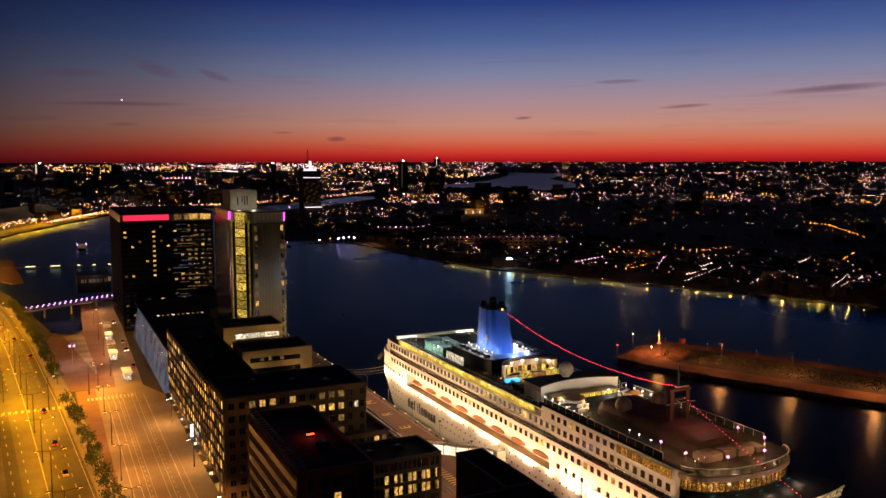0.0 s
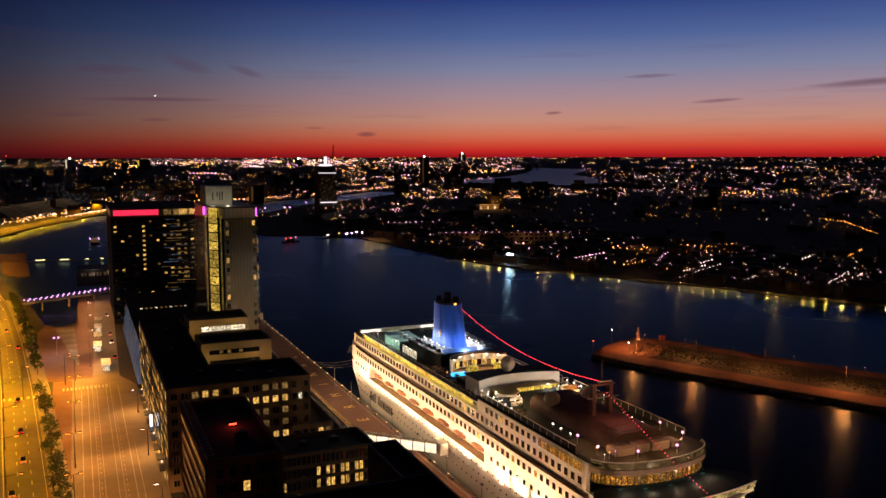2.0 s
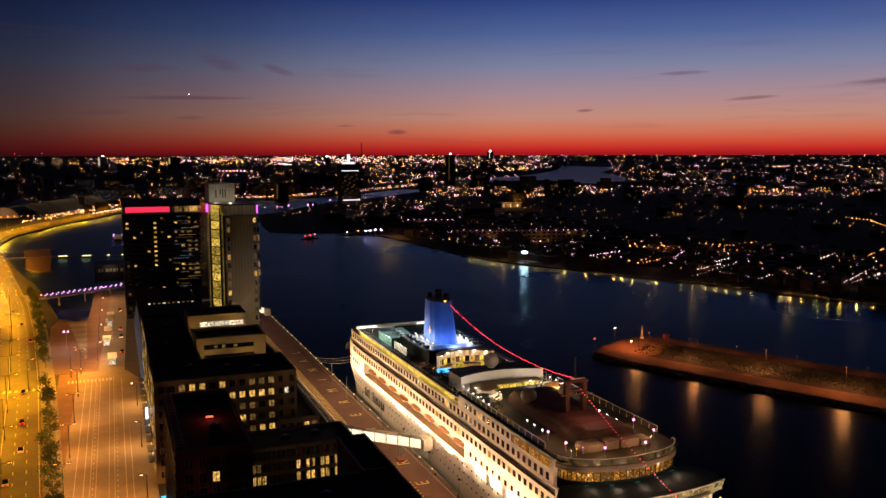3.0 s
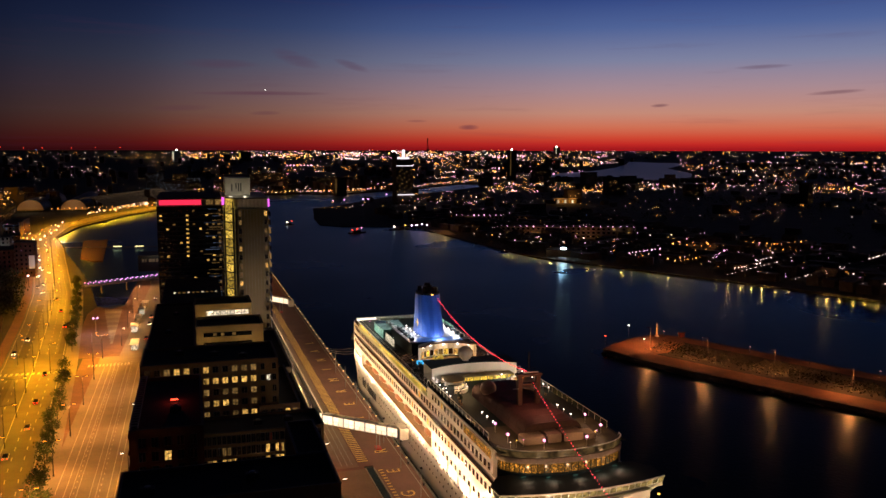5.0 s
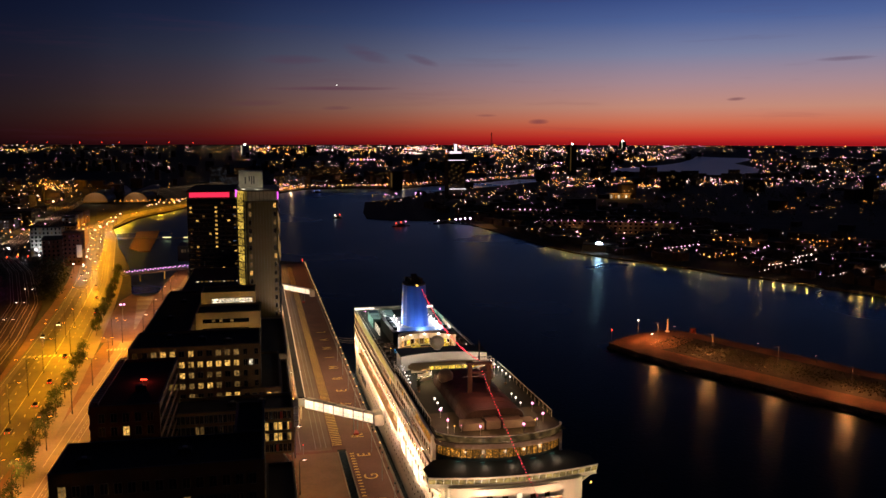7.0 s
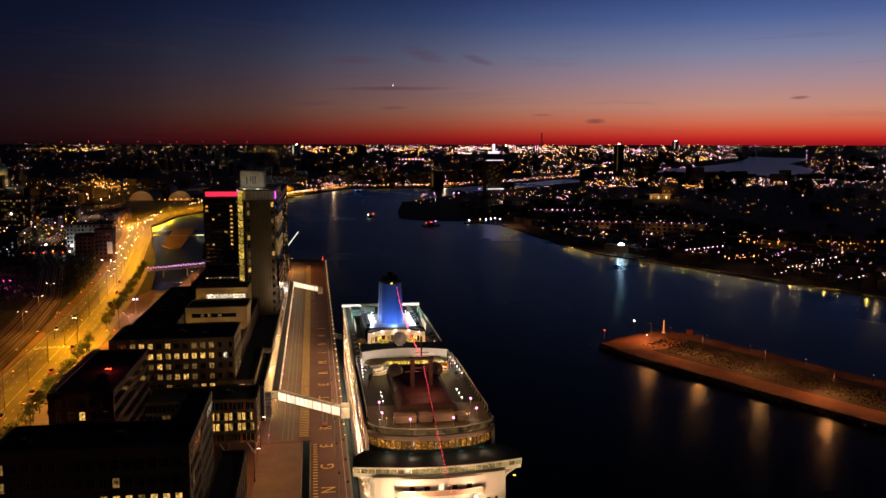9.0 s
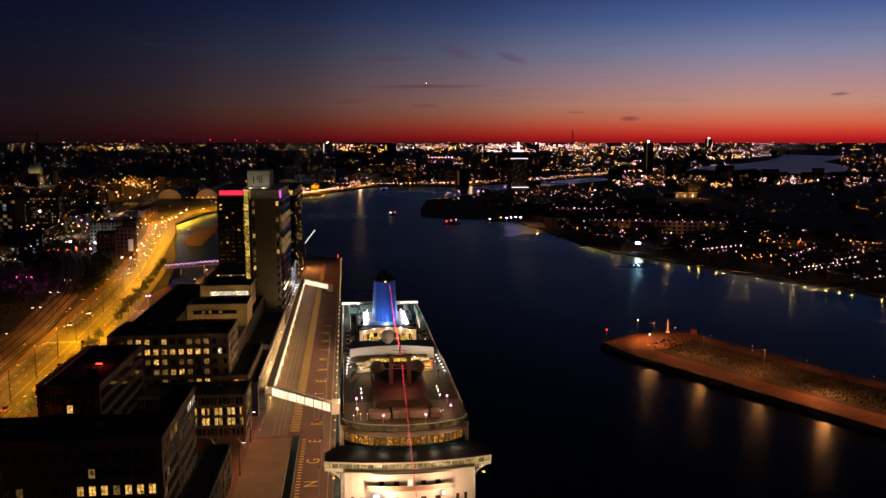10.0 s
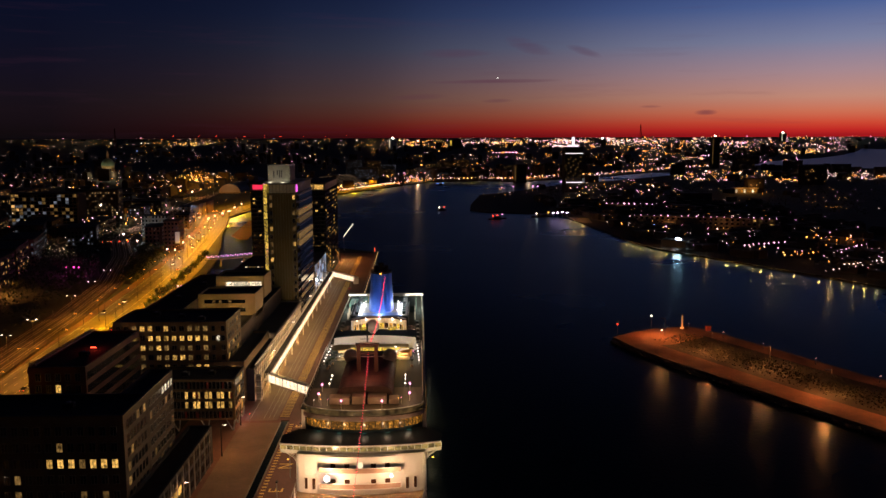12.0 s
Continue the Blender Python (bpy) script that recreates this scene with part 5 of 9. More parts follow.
def outline(y0, y1, inset=0.0, step=4.0, round_front=0.0, half=None):
    n = max(2, int((y1 - y0) / step))
    ys = [y0 + (y1 - y0) * k / n for k in range(n + 1)]
    w = [min(hb(y, inset), half) if half else hb(y, inset) for y in ys]
    right = list(zip(w, ys))
    front = []
    if round_front:
        front = [(w[0] * math.cos(a), y0 - round_front * math.sin(a)) for a in [math.pi * k / 12 for k in range(12, -1, -1)]][1:-1]
    return [(-x, y) for x, y in right[::-1]] + front + right


def deck(name, y0, y1, z0, z1, mat, inset=0.0, round_front=0.0, half=None, label="", parent=None):
    return part(name, slabs((outline(y0, y1, inset, round_front=round_front, half=half), z0, z1)), mat, parent or ship, label)


bm = bmesh.new()
levels = [-0.5, 2.0, 4.5, 7.0, 9.0, 11.0]
stations = [-58, -54, -48, -42, -34, -26, -18, -10, 0, 10, 40, 80, 120, 150, 160, 168, 174, 179, 183, 186]
rows = [[[bm.verts.new((s * hb(y, 0, z), y + (1.2 * (11 - z) if y < -40 else 0) * (1 if y < -40 else 0) * 0.8, z)) for z in levels] for y in stations] for s in (-1, 1)]
for grid in rows:
    for a, b in zip(grid, grid[1:]):
        for k in range(len(levels) - 1):
            bm.faces.new((a[k], b[k], b[k + 1], a[k + 1]))
for end in (0, -1):
    a, b = rows[0][end], rows[1][end]
    for k in range(len(levels) - 1):
        bm.faces.new((a[k], a[k + 1], b[k + 1], b[k]))
part("hull", bm, HULL, ship, "white painted hull", smooth=True)
deck("main_deck", -57.5, 186, 10.7, 11.02, TEAK, 0.15)
bm = bmesh.new()
for s in (-1, 1):
    for y0, y1 in zip(range(-56, -6, 5), range(-51, -1, 5)):
        hexa(bm, [(s * hb(y0), y0, 11), (s * hb(y1), y1, 11), (s * (hb(y1) - 0.2), y1, 11), (s * (hb(y0) - 0.2), y0, 11), (s * hb(y0), y0, 13.2), (s * hb(y1), y1, 13.2), (s * (hb(y1) - 0.2), y1, 13.2), (s * (hb(y0) - 0.2), y0, 13.2)])
part("bow_bulwark", bm, HULL, ship)
# the lifeboat deck, set back amidships
deck("lower_house", -2, 58, 11.0, 15.4, HULL, 0.05, round_front=2.5)
deck("boat_deck_wall", 58, 150, 11.0, 15.4, HULL, 2.9, half=12.4, label="recessed white wall behind the lifeboats")
deck("stern_house", 150, 181, 11.0, 15.4, HULL, 0.05)
deck("cabin_deck", -1.5, 179, 15.4, 18.9, HULL, 0.02, round_front=2.5)
# the recess shade is put into this wall's darker brown colour
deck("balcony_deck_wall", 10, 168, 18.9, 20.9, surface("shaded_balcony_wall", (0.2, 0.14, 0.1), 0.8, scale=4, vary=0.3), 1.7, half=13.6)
deck("balcony_front", -1, 10, 18.9, 20.9, HULL, 0.04, round_front=2.5)
deck("balcony_stern", 168, 174, 18.9, 20.9, HULL, 0.5)
deck("upper_cabin_deck", 11, 170, 20.9, 23.9, HULL, 0.03)
deck("promenade_wall", 62, 158, 23.9, 25.8, HULL, 1.3, half=14.0)
deck("forward_cabin_deck", 11, 62, 23.9, 27.0, HULL, 0.04)
deck("forward_deck", 8, 62.4, 27.05, 27.33, DECKGREEN, 0.3, label="green coated forward deck")
deck("top_deck", 62, 160, 25.8, 26.06, DECKGREEN, 0.35, label="green coated open deck")
deck("aft_deck", 158, 170, 23.9, 24.05, TEAK, 0.3)
deck("stern_terrace", 170, 178, 18.9, 19.1, TEAK, 0.4)
for y0, y1, z in ((60, 149, 15.45), (10, 168, 18.95), (10, 168, 20.88), (62, 160, 25.85)):
    for s in (-1, 1):
        part("deck_edge", slabs(([(s * (hb(y) + 0.12), y) for y in (y0, (y0 + y1) / 2, y1)] + [(s * (hb(y) - 0.3), y) for y in (y1, (y0 + y1) / 2, y0)], z, z + 0.22)), HULL, ship)

# windows in rows along both sides
def ship_panes(y0, y1, z, w, h, gap, lit_share, seed, label=""):
    r = random.Random(seed)
    meshes = []
    for mat in (DARKPANE, WARMROOM):
        bm = bmesh.new()
        box(bm, -0.05, 0.05, -w / 2, w / 2, -h / 2, h / 2)
        bmesh.ops.bevel(bm, geom=[e for e in bm.edges if abs(e.verts[0].co.x - e.verts[1].co.x) > 0.05], offset=0.18, segments=1)
        me = bpy.data.meshes.new("window")
        bm.to_mesh(me)
        bm.free()
        me.materials.append(mat)
        meshes.append(me)
    n = int((y1 - y0) / gap)
    for s in (-1, 1):
        for k in range(n):
            y = y0 + gap * (k + 0.5)
            slope = math.degrees(math.atan2(hb(y + 1) - hb(y - 1), 2))
            again("window", meshes[r.random() < lit_share], ship, pose(s * (hb(y) + 0.0), y, z, 0, 0, -s * slope))


DARKPANE = surface("ship_window_glass", (0.05, 0.022, 0.012), 0.12, vary=0.2, grain=0.0, bump=0, spec=0.5)
ship_panes(6, 168, 17.35, 1.35, 1.5, 2.7, 0.03, 1)
ship_panes(12, 166, 22.5, 1.35, 1.6, 2.7, 0.03, 2)
ship_panes(31, 60, 25.4, 1.3, 1.4, 2.7, 0.05, 3)
for s in (-1, 1):
    for k in range(10):
        y = 12.4 + 1.85 * k
        part("lounge_window", boxes((s * hb(y) - 0.08, s * hb(y) + 0.06, y, y + 1.6, 24.5, 26.3)), AMBERROOM, ship, "amber lounge window")
ship_panes(8, 56, 13.4, 1.1, 1.2, 3.4, 0.0, 4)
ship_panes(152, 178, 13.2, 1.0, 0.9, 3.0, 0.0, 6)
bm = bmesh.new()
for s in (-1, 1):
    for z, gap in ((9.3, 3.1), (7.0, 3.1), (4.6, 3.1)):
        y = -8 + (z * 7) % 3
        while y < 165:
            if not (z < 7.5 and 122 < y < 152):
                x = s * (hb(y, 0, z) + 0.01)
                rod(bm, (x - 0.05, y, z), (x + 0.05, y, z), 0.3, n=6)
            y += gap
tagged(part("porthole", bm, DARKPANE, ship, "rows of small round portholes"), kind="stuff")
PROMGOLD = lit_room("golden_promenade", (1.0, 0.62, 0.05), 1.5, 2.6, 0.3, 0.62)
# balcony dividers and rails
bm = bmesh.new()
box(bm, -0.75, 0.75, -0.06, 0.06, 0, 1.9)
div = bpy.data.meshes.new("balcony_divider")
bm.to_mesh(div)
bm.free()
div.materials.append(HULL)
for s in (-1, 1):
    for k in range(57):
        y = 12 + 2.7 * k
        again("balcony_divider", div, ship, pose(s * (hb(y) - 0.95), y, 18.97))
    part("balcony_rail", slabs(([(s * (hb(y) - 0.02), y) for y in range(10, 169, 6)] + [(s * (hb(y) - 0.1), y) for y in range(166, 9, -6)], 19.15, 19.95)), DARKPANE, ship, "dark glass balcony rail")
    # panels that glow in place of the yellow-lit promenade wall under the top deck
    for k in range(38):
        y = 62.5 + 2.55 * k
        part("promenade_light", boxes((s * 14.03 - 0.04, s * 14.03 + 0.04, y + 0.2, y + 2.2, 24.0, 25.6)), PROMGOLD if k > 1 else DIMROOM, ship, "glowing yellow panel in place of the lit promenade wall")
        if k % 2 == 0:
            part("promenade_post", rods(((s * 15.0, y, 23.9), (s * 15.0, y, 25.85), 0.07), n=5), HULL, ship)
    part("promenade_rail", boxes((s * 15.0 - 0.04, s * 15.0 + 0.04, 62, 158, 24.85, 24.93)), WHITESTEEL, ship)
# openings with bright tender bays low in the forward side
for y0 in (26, 35, 44):
    for s in (-1, 1):
        part("tender_bay", boxes((s * 15.32 - 0.06, s * 15.32 + 0.06, y0, y0 + 6.6, 9.8, 12.6)), shining("white_bay_light", (1.0, 0.86, 0.62), 1.6) if (y0, s) == (26, -1) else bpy.data.materials["white_bay_light"], ship, "brightly lit shell door opening")
        part("bay_frame", boxes((s * 15.36 - 0.1, s * 15.36 + 0.1, y0 - 0.25, y0, 9.6, 12.8), (s * 15.36 - 0.1, s * 15.36 + 0.1, y0 + 6.6, y0 + 6.85, 9.6, 12.8)), HULL, ship)
# plain bars in place of the line's name on the hull
y = 148.5
for w, h in ((1.6, 2.6), (1.3, 2.0), (2.0, 2.6), (0, 0), (2.2, 2.8), (1.7, 2.2), (1.6, 2.2), (0.6, 2.2), (1.6, 2.2), (1.6, 2.2), (1.6, 2.2)):
    if w:
        part("name_bar", boxes((-15.38, -15.31, y - w, y - w + 0.75, 3.8, 3.8 + h * 1.25), (-15.38, -15.31, y - 0.6, y, 3.8, 3.8 + h * 1.1)), NAVY, ship)
        y -= w + 0.55
    else:
        y -= 1.6
# lifeboats
for s in (-1, 1):
    for k in range(8):
        y = 64 + 11.3 * k
        boat = new("lifeboat")
        boat.parent = ship
        boat.matrix_basis = pose(s * 14.2, y, 13.2) @ Matrix.Diagonal((0.58, 0.8, 0.5, 1))
        bm = bmesh.new()
        ring = []
        for z, w, l in ((-1.1, 0.4, 3.2), (-0.8, 1.2, 4.1), (-0.35, 1.5, 4.6)):
            ring.append([bm.verts.new((w * math.sin(a) * (1 if abs(math.cos(a)) < 0.8 else 0.8), l * math.cos(a), z)) for a in [math.tau * i / 14 for i in range(14)]])
        for a, b in zip(ring, ring[1:]):
            for i in range(14):
                bm.faces.new((a[i], a[(i + 1) % 14], b[(i + 1) % 14], b[i]))
        bm.faces.new(ring[0][::-1])
        bm.faces.new(ring[-1])
        part("boat_hull", bm, HULL, boat, "white boat hull")
        bm = bmesh.new()
        ring = []
        for z, w, l in ((-0.34, 1.6, 4.7), (0.5, 1.5, 4.4), (1.2, 1.0, 3.4), (1.45, 0.3, 2.4)):
            ring.append([bm.verts.new((w * math.sin(a), l * math.cos(a), z)) for a in [math.tau * i / 14 for i in range(14)]])
        for a, b in zip(ring, ring[1:]):
            for i in range(14):
                bm.faces.new((a[i], a[(i + 1) % 14], b[(i + 1) % 14], b[i]))
        bm.faces.new(ring[-1])
        part("canopy", bm, BOATORANGE, boat, "orange boat canopy")
        part("davit", rods(((s * -1.2, -3.2, -2.0), (s * 0.2, -3.2, 1.9), 0.13), ((s * -1.2, 3.2, -2.0), (s * 0.2, 3.2, 1.9), 0.13), n=6), WHITESTEEL, boat)

# the bridge and the tiers below it
deck("front_wall", -3, 6, 15.4, 20.3, HULL, 0.3, round_front=1.5, label="white superstructure front")
bm = bmesh.new()
arc = [(x, -4.0 + 2.6 * (x / 18.6) ** 2) for x in [-18.6 + 37.2 * k / 24 for k in range(25)]]
slab(bm, [(x, y) for x, y in arc] + [(18.6, 3.0), (15.5, 6.0), (-15.5, 6.0), (-18.6, 3.0)], 20.0, 20.3)
part("bridge_floor", bm, HULL, ship)
for k in range(24):
    (xa, ya), (xb, yb) = arc[k], arc[k + 1]
    bm = bmesh.new()
    hexa(bm, [(xa + 0.06, ya, 20.85), (xb - 0.06, yb, 20.85), (xb - 0.06, yb + 0.1, 20.85), (xa + 0.06, ya + 0.1, 20.85), (xa + 0.06, ya - 0.35, 22.0), (xb - 0.06, yb - 0.35, 22.0), (xb - 0.06, yb - 0.25, 22.0), (xa + 0.06, ya - 0.25, 22.0)])
    part("bridge_window", bm, lit_room("bridge_glass", (1.0, 0.7, 0.22), 0.34, 1.0) if k == 0 else bpy.data.materials["bridge_glass"], ship)
bm = bmesh.new()
slab(bm, [(x, y + 0.12) for x, y in arc] + [(18.4, 2.8), (15.5, 5.8), (-15.5, 5.8), (-18.4, 2.8)], 20.3, 20.85)
slab(bm, [(x, y - 0.4) for x, y in arc] + [(18.6, 2.6), (-18.6, 2.6)], 22.0, 22.2)
part("bridge_sill", bm, HULL, ship)
bm = bmesh.new()
slab(bm, [(x, y + 0.6) for x, y in arc] + [(18.4, 2.8), (15.5, 5.8), (-15.5, 5.8), (-18.4, 2.8)], 20.85, 22.0)
part("wheelhouse", bm, DARKSTEEL, ship, "dark wheelhouse interior")
bm = bmesh.new()
slab(bm, [(x, y - 0.5) for x, y in arc] + [(18.8, 3.2), (15.6, 7.6), (-15.6, 7.6), (-18.8, 3.2)], 22.2, 22.4)
for k in range(0, 25):
    part("bridge_mullion", rods(((arc[k][0], arc[k][1] - 0.02, 20.85), (arc[k][0], arc[k][1] - 0.38, 22.0), 0.07), n=5), HULL, ship)
part("bridge_roof", bm, SHIPGREY, ship, "dark green-black bridge roof")
part("roof_rim", slabs(([(x, y - 0.75) for x, y in arc] + [(x, y - 0.52) for x, y in arc[::-1]], 22.2, 22.5)), HULL, ship, "white roof rim")
for s in (-1, 1):
    for k in range(6):
        part("wing_bracket", rods(((s * (15.4 + 0.5 * k), -1.2, 20.2), (s * 15.3, -0.6, 17.6 + 0.1 * k), 0.08), n=5), HULL, ship)
def bow_arc(n, off, rev=False):
    xs = np.linspace(-n, n, 13)
    return [(float(x), -5.2 + off + 0.011 * float(x) ** 2) for x in (xs[::-1] if rev else xs)]


part("front_wall_curve", slabs((bow_arc(14.2, 0) + [(14.2, 0), (-14.2, 0)], 5.0, 20.0)), HULL, ship, "curved white superstructure front")
GALLERY = surface("gallery_screen", (0.42, 0.27, 0.2), 0.7, scale=2, vary=0.2)
for k, z in enumerate((17.2, 13.5, 9.4)):
    part("gallery_floor", slabs((bow_arc(9.3, -1.3) + bow_arc(9.3, -0.01, True), z - 0.75, z - 0.55)), HULL, ship)
    part("gallery_screen", slabs((bow_arc(9.2, -1.28) + bow_arc(9.2, -1.16, True), z - 0.55, z + 0.5)), GALLERY, ship, "brown gallery screen")
    part("gallery_rail", slabs((bow_arc(9.3, -1.32) + bow_arc(9.3, -1.14, True), z + 0.5, z + 0.6)), HULL, ship)
    for x in (-6.2, -3.0, 3.0, 6.2):
        part("front_window", boxes((x - 0.6, x + 0.6, -5.26 + 0.011 * x * x, -5.1 + 0.011 * x * x, z + 0.2, z + 1.2)), DARKPANE, ship)
for s in (-1, 1):
    for z0, z1, x in ((15.4, 19.2, 12.4), (12.0, 14.6, 10.6), (12.0, 14.6, 12.4), (7.0, 9.4, 13.2)):
        part("front_window", boxes((s * x - 0.45, s * x + 0.45, -5.24 + 0.011 * x * x, -5.1 + 0.011 * x * x, z0, z1)), DARKPANE, ship)
part("bow_deckhouse_door", boxes((-0.5, 0.6, -5.28, -5.1, 16.9, 18.8)), shining("door_light", (1, 0.8, 0.5), 1.2), ship, "lit door in the front")
# some of these floodlights are added only to brighten the dim front
for x, y, z, p in ((-7.4, -7.4, 15.9, 4600), (7.2, -7.4, 16.4, 1500), (-11.5, -9.0, 8.0, 500), (11.5, -9.0, 8.0, 1100), (0.5, -9.5, 7.0, 500), (-9.0, -24.0, 13.6, 2900), (9.0, -24.0, 13.6, 2700)):
    bm = bmesh.new()
    ball(bm, (x, y, z), 0.75 if p > 4000 else 0.4, 1)
    part("floodlight", bm, WHITELAMP, ship)
    lamp_light("front_flood", QUAY @ Vector((0.5 + x, 193 + y - 1.2, z + 0.3)), p, (1.0, 0.58, 0.32), 0.3)

# the observation lounge with amber windows, and the open deck over it
ring = [(14.2 * math.sin(a), 11.0 - 6.8 * math.cos(a)) for a in [math.radians(-88 + 176 * k / 28) for k in range(29)]]
for k in range(28):
    (xa, ya), (xb, yb) = ring[k], ring[k + 1]
    bm = bmesh.new()
    hexa(bm, [(xa, ya, 23.1), (xb, yb, 23.1), (xb * 0.98, yb + 0.1, 23.1), (xa * 0.98, ya + 0.1, 23.1), (xa, ya, 25.2), (xb, yb, 25.2), (xb * 0.98, yb + 0.1, 25.2), (xa * 0.98, ya + 0.1, 25.2)])
    part("lounge_window", bm, AMBERROOM, ship, "amber lounge window")
    part("lounge_mullion", rods(((xa * 1.005, ya - 0.04, 22.4), (xa * 1.005, ya - 0.04, 26.0), 0.09), n=5), DARKSTEEL, ship)
GOLDGLASS = lit_room("gold_lit_glass", (1.0, 0.58, 0.2), 0.07, 0.8)
part("lounge_base", slabs(([(x * 1.01, y - 0.1) for x, y in ring] + [(14.2, 24), (-14.2, 24)], 20.91, 23.09)), SHIPGREY, ship, "dark wall below the lounge windows")
part("lounge_core", slabs(([(x * 0.97, y + 0.3) for x, y in ring] + [(14, 24), (-14, 24)], 22.9, 26.3)), DARKSTEEL, ship)
part("lounge_fascia", slabs(([(x * 1.04, y - 0.4) for x, y in ring] + [(14.8, 24), (-14.8, 24)], 25.22, 26.3)), surface("warm_fascia_paint", (0.55, 0.4, 0.31), 0.5, scale=6, vary=0.15), ship, "curved pinkish fascia over the lounge")
part("lounge_cornice", slabs(([(x * 1.0, y + 0.5) for x, y in ring] + [(14.4, 24), (-14.4, 24)], 26.32, 27.2)), TEAK, ship, "brown deck edge over the lounge")
# gold light on the glass is put in as a faint glow of its own
part("balustrade", slabs(([(x * 1.03, y - 0.3) for x, y in ring] + [(x * 1.022, y - 0.2) for x, y in ring[::-1]], 26.5, 27.9)), GOLDGLASS, ship, "glass balustrade with a faint gold glow put into it")
part("lounge_roof", slabs(([(x * 1.0, y) for x, y in ring] + [(14.4, 24), (-14.4, 24)], 27.21, 27.4)), surface("dark_wood_deck", (0.06, 0.046, 0.028), 0.6, scale=3, vary=0.4), ship)
part("deck_rail", slabs(([(x * 1.035, y - 0.35) for x, y in ring] + [(x * 1.02, y - 0.2) for x, y in ring[::-1]], 27.9, 28.05)), HULL, ship, "cream top rail")
for k in range(0, 29, 2):
    part("rail_post", rods(((ring[k][0] * 1.015, ring[k][1] - 0.1, 26.3), (ring[k][0] * 1.015, ring[k][1] - 0.1, 27.9), 0.06), n=5), WHITESTEEL, ship)
for s in (-1, 1):
    part("wind_screen", boxes((s * 14.5 - 0.05, s * 14.5 + 0.05, 16, 62, 27.36, 28.8)), surface("tinted_screen", (0.05, 0.06, 0.05), 0.2, bump=0) if s < 0 else bpy.data.materials["tinted_screen"], ship, "tinted glass wind screen")
    for k in range(16):
        part("screen_post", boxes((s * 14.5 - 0.09, s * 14.5 + 0.09, 16 + 3 * k, 16.12 + 3 * k, 27.36, 28.9)), WHITESTEEL, ship)
    part("screen_rail", boxes((s * 14.5 - 0.08, s * 14.5 + 0.08, 16, 62, 28.85, 28.95)), WHITESTEEL, ship)
for x, y, power in ((-11.2, 20.6, 240), (-11.2, 12.8, 330), (-5.2, 7.0, 440), (4.6, 6.6, 440), (11.2, 12.8, 330), (11.2, 20.6, 240)):
    m = part("lamp_post", rods(((x, y, 27.35), (x, y, 29.2), 0.06), n=6), WHITESTEEL, ship)
    bm = bmesh.new()
    ball(bm, (x, y, 29.4), 0.33, 1)
    part("globe", bm, PINKLAMP, m, "violet-pink globe lamp")
    lamp_light("deck_globe_light", QUAY @ Vector((0.5 + x * 0.96, 193 + y + 0.4, 30.2)), power, (1.0, 0.58, 0.26), 0.4)
for x in (-10.5, -5.5, 0.5, 6.0, 11.0):      # faint teal lamps at the foot of the lounge windows
    y = 11.0 - 6.8 * math.sqrt(1 - (x / 14.4) ** 2) - 0.9
    part("teal_lamp", boxes((x - 0.5, x + 0.5, y, y + 0.12, 22.42, 22.55)), TEALGLOW, ship)
    lamp_light("teal_lamp_light", QUAY @ Vector((0.5 + x, 193 + y - 0.3, 23.0)), 4, (0.25, 0.9, 0.7), 0.1)
    # bare light added to warm the fascia, no lamp body here
    lamp_light("fascia_light", QUAY @ Vector((0.5 + x, 193 + y - 2.4, 23.2)), 150, (1.0, 0.62, 0.38), 0.2)

PALEBOX = surface("pale_deck_box", (0.3, 0.21, 0.16), 0.7, scale=2, vary=0.2)
for x0, x1, h in ((-8.4, -3.4, 29.0), (-2.9, 0.4, 29.3), (0.9, 5.6, 29.2), (6.1, 8.6, 28.6)):
    bm = boxes((x0, x1, 10.2, 13.8, 27.41, h))
    bmesh.ops.bevel(bm, geom=[e for e in bm.edges if abs(e.verts[0].co.z - e.verts[1].co.z) < 0.01], offset=0.25, segments=2)
    part("deck_box", bm, PALEBOX, ship, "pale rounded deck locker")

# small white lamps along the side decks
for s in (-1, 1):
    for y in (25.5, 29.5, 33.0):
        m = part("lamp_post", rods(((s * 9.9, y, 27.35), (s * 9.9, y, 28.0), 0.05), n=5), WHITESTEEL, ship)
        bm = bmesh.new()
        ball(bm, (s * 9.9, y, 28.15), 0.17, 1)
        part("globe", bm, WHITELAMP, m, "small white deck lamp")

# the long brown folding roof
bm = bmesh.new()
sec = [(7.0 * math.copysign(abs(math.cos(a)) ** 0.4, math.cos(a)), 27.3 + 3.5 * max(0.0, math.sin(a)) ** 0.6) for a in [math.pi * k / 14 for k in range(15)]]
prev = None
for y in np.linspace(14, 49, 12):
    row = [bm.verts.new((x, y, z)) for x, z in sec]
    if prev:
        for k in range(14):
            bm.faces.new((prev[k], prev[k + 1], row[k + 1], row[k]))
    else:
        bm.faces.new(row)
    prev = row
bm.faces.new(prev[::-1])
part("folding_roof", bm, DOMEROOF, ship, "brown arched folding roof")
for y in np.linspace(15, 48, 9):
    bm = bmesh.new()
    for (xa, za), (xb, zb) in zip(sec, sec[1:]):
        rod(bm, (xa * 1.003, y, za + 0.01), (xb * 1.003, y, zb + 0.01), 0.05, n=5)
    part("roof_rib", bm, DOMEROOF, ship)
# mast with its arch and aerials
MASTBROWN = surface("brown_mast_paint", (0.06, 0.032, 0.024), 0.6, scale=2, vary=0.3)
mast = new("mast")
mast.parent = ship
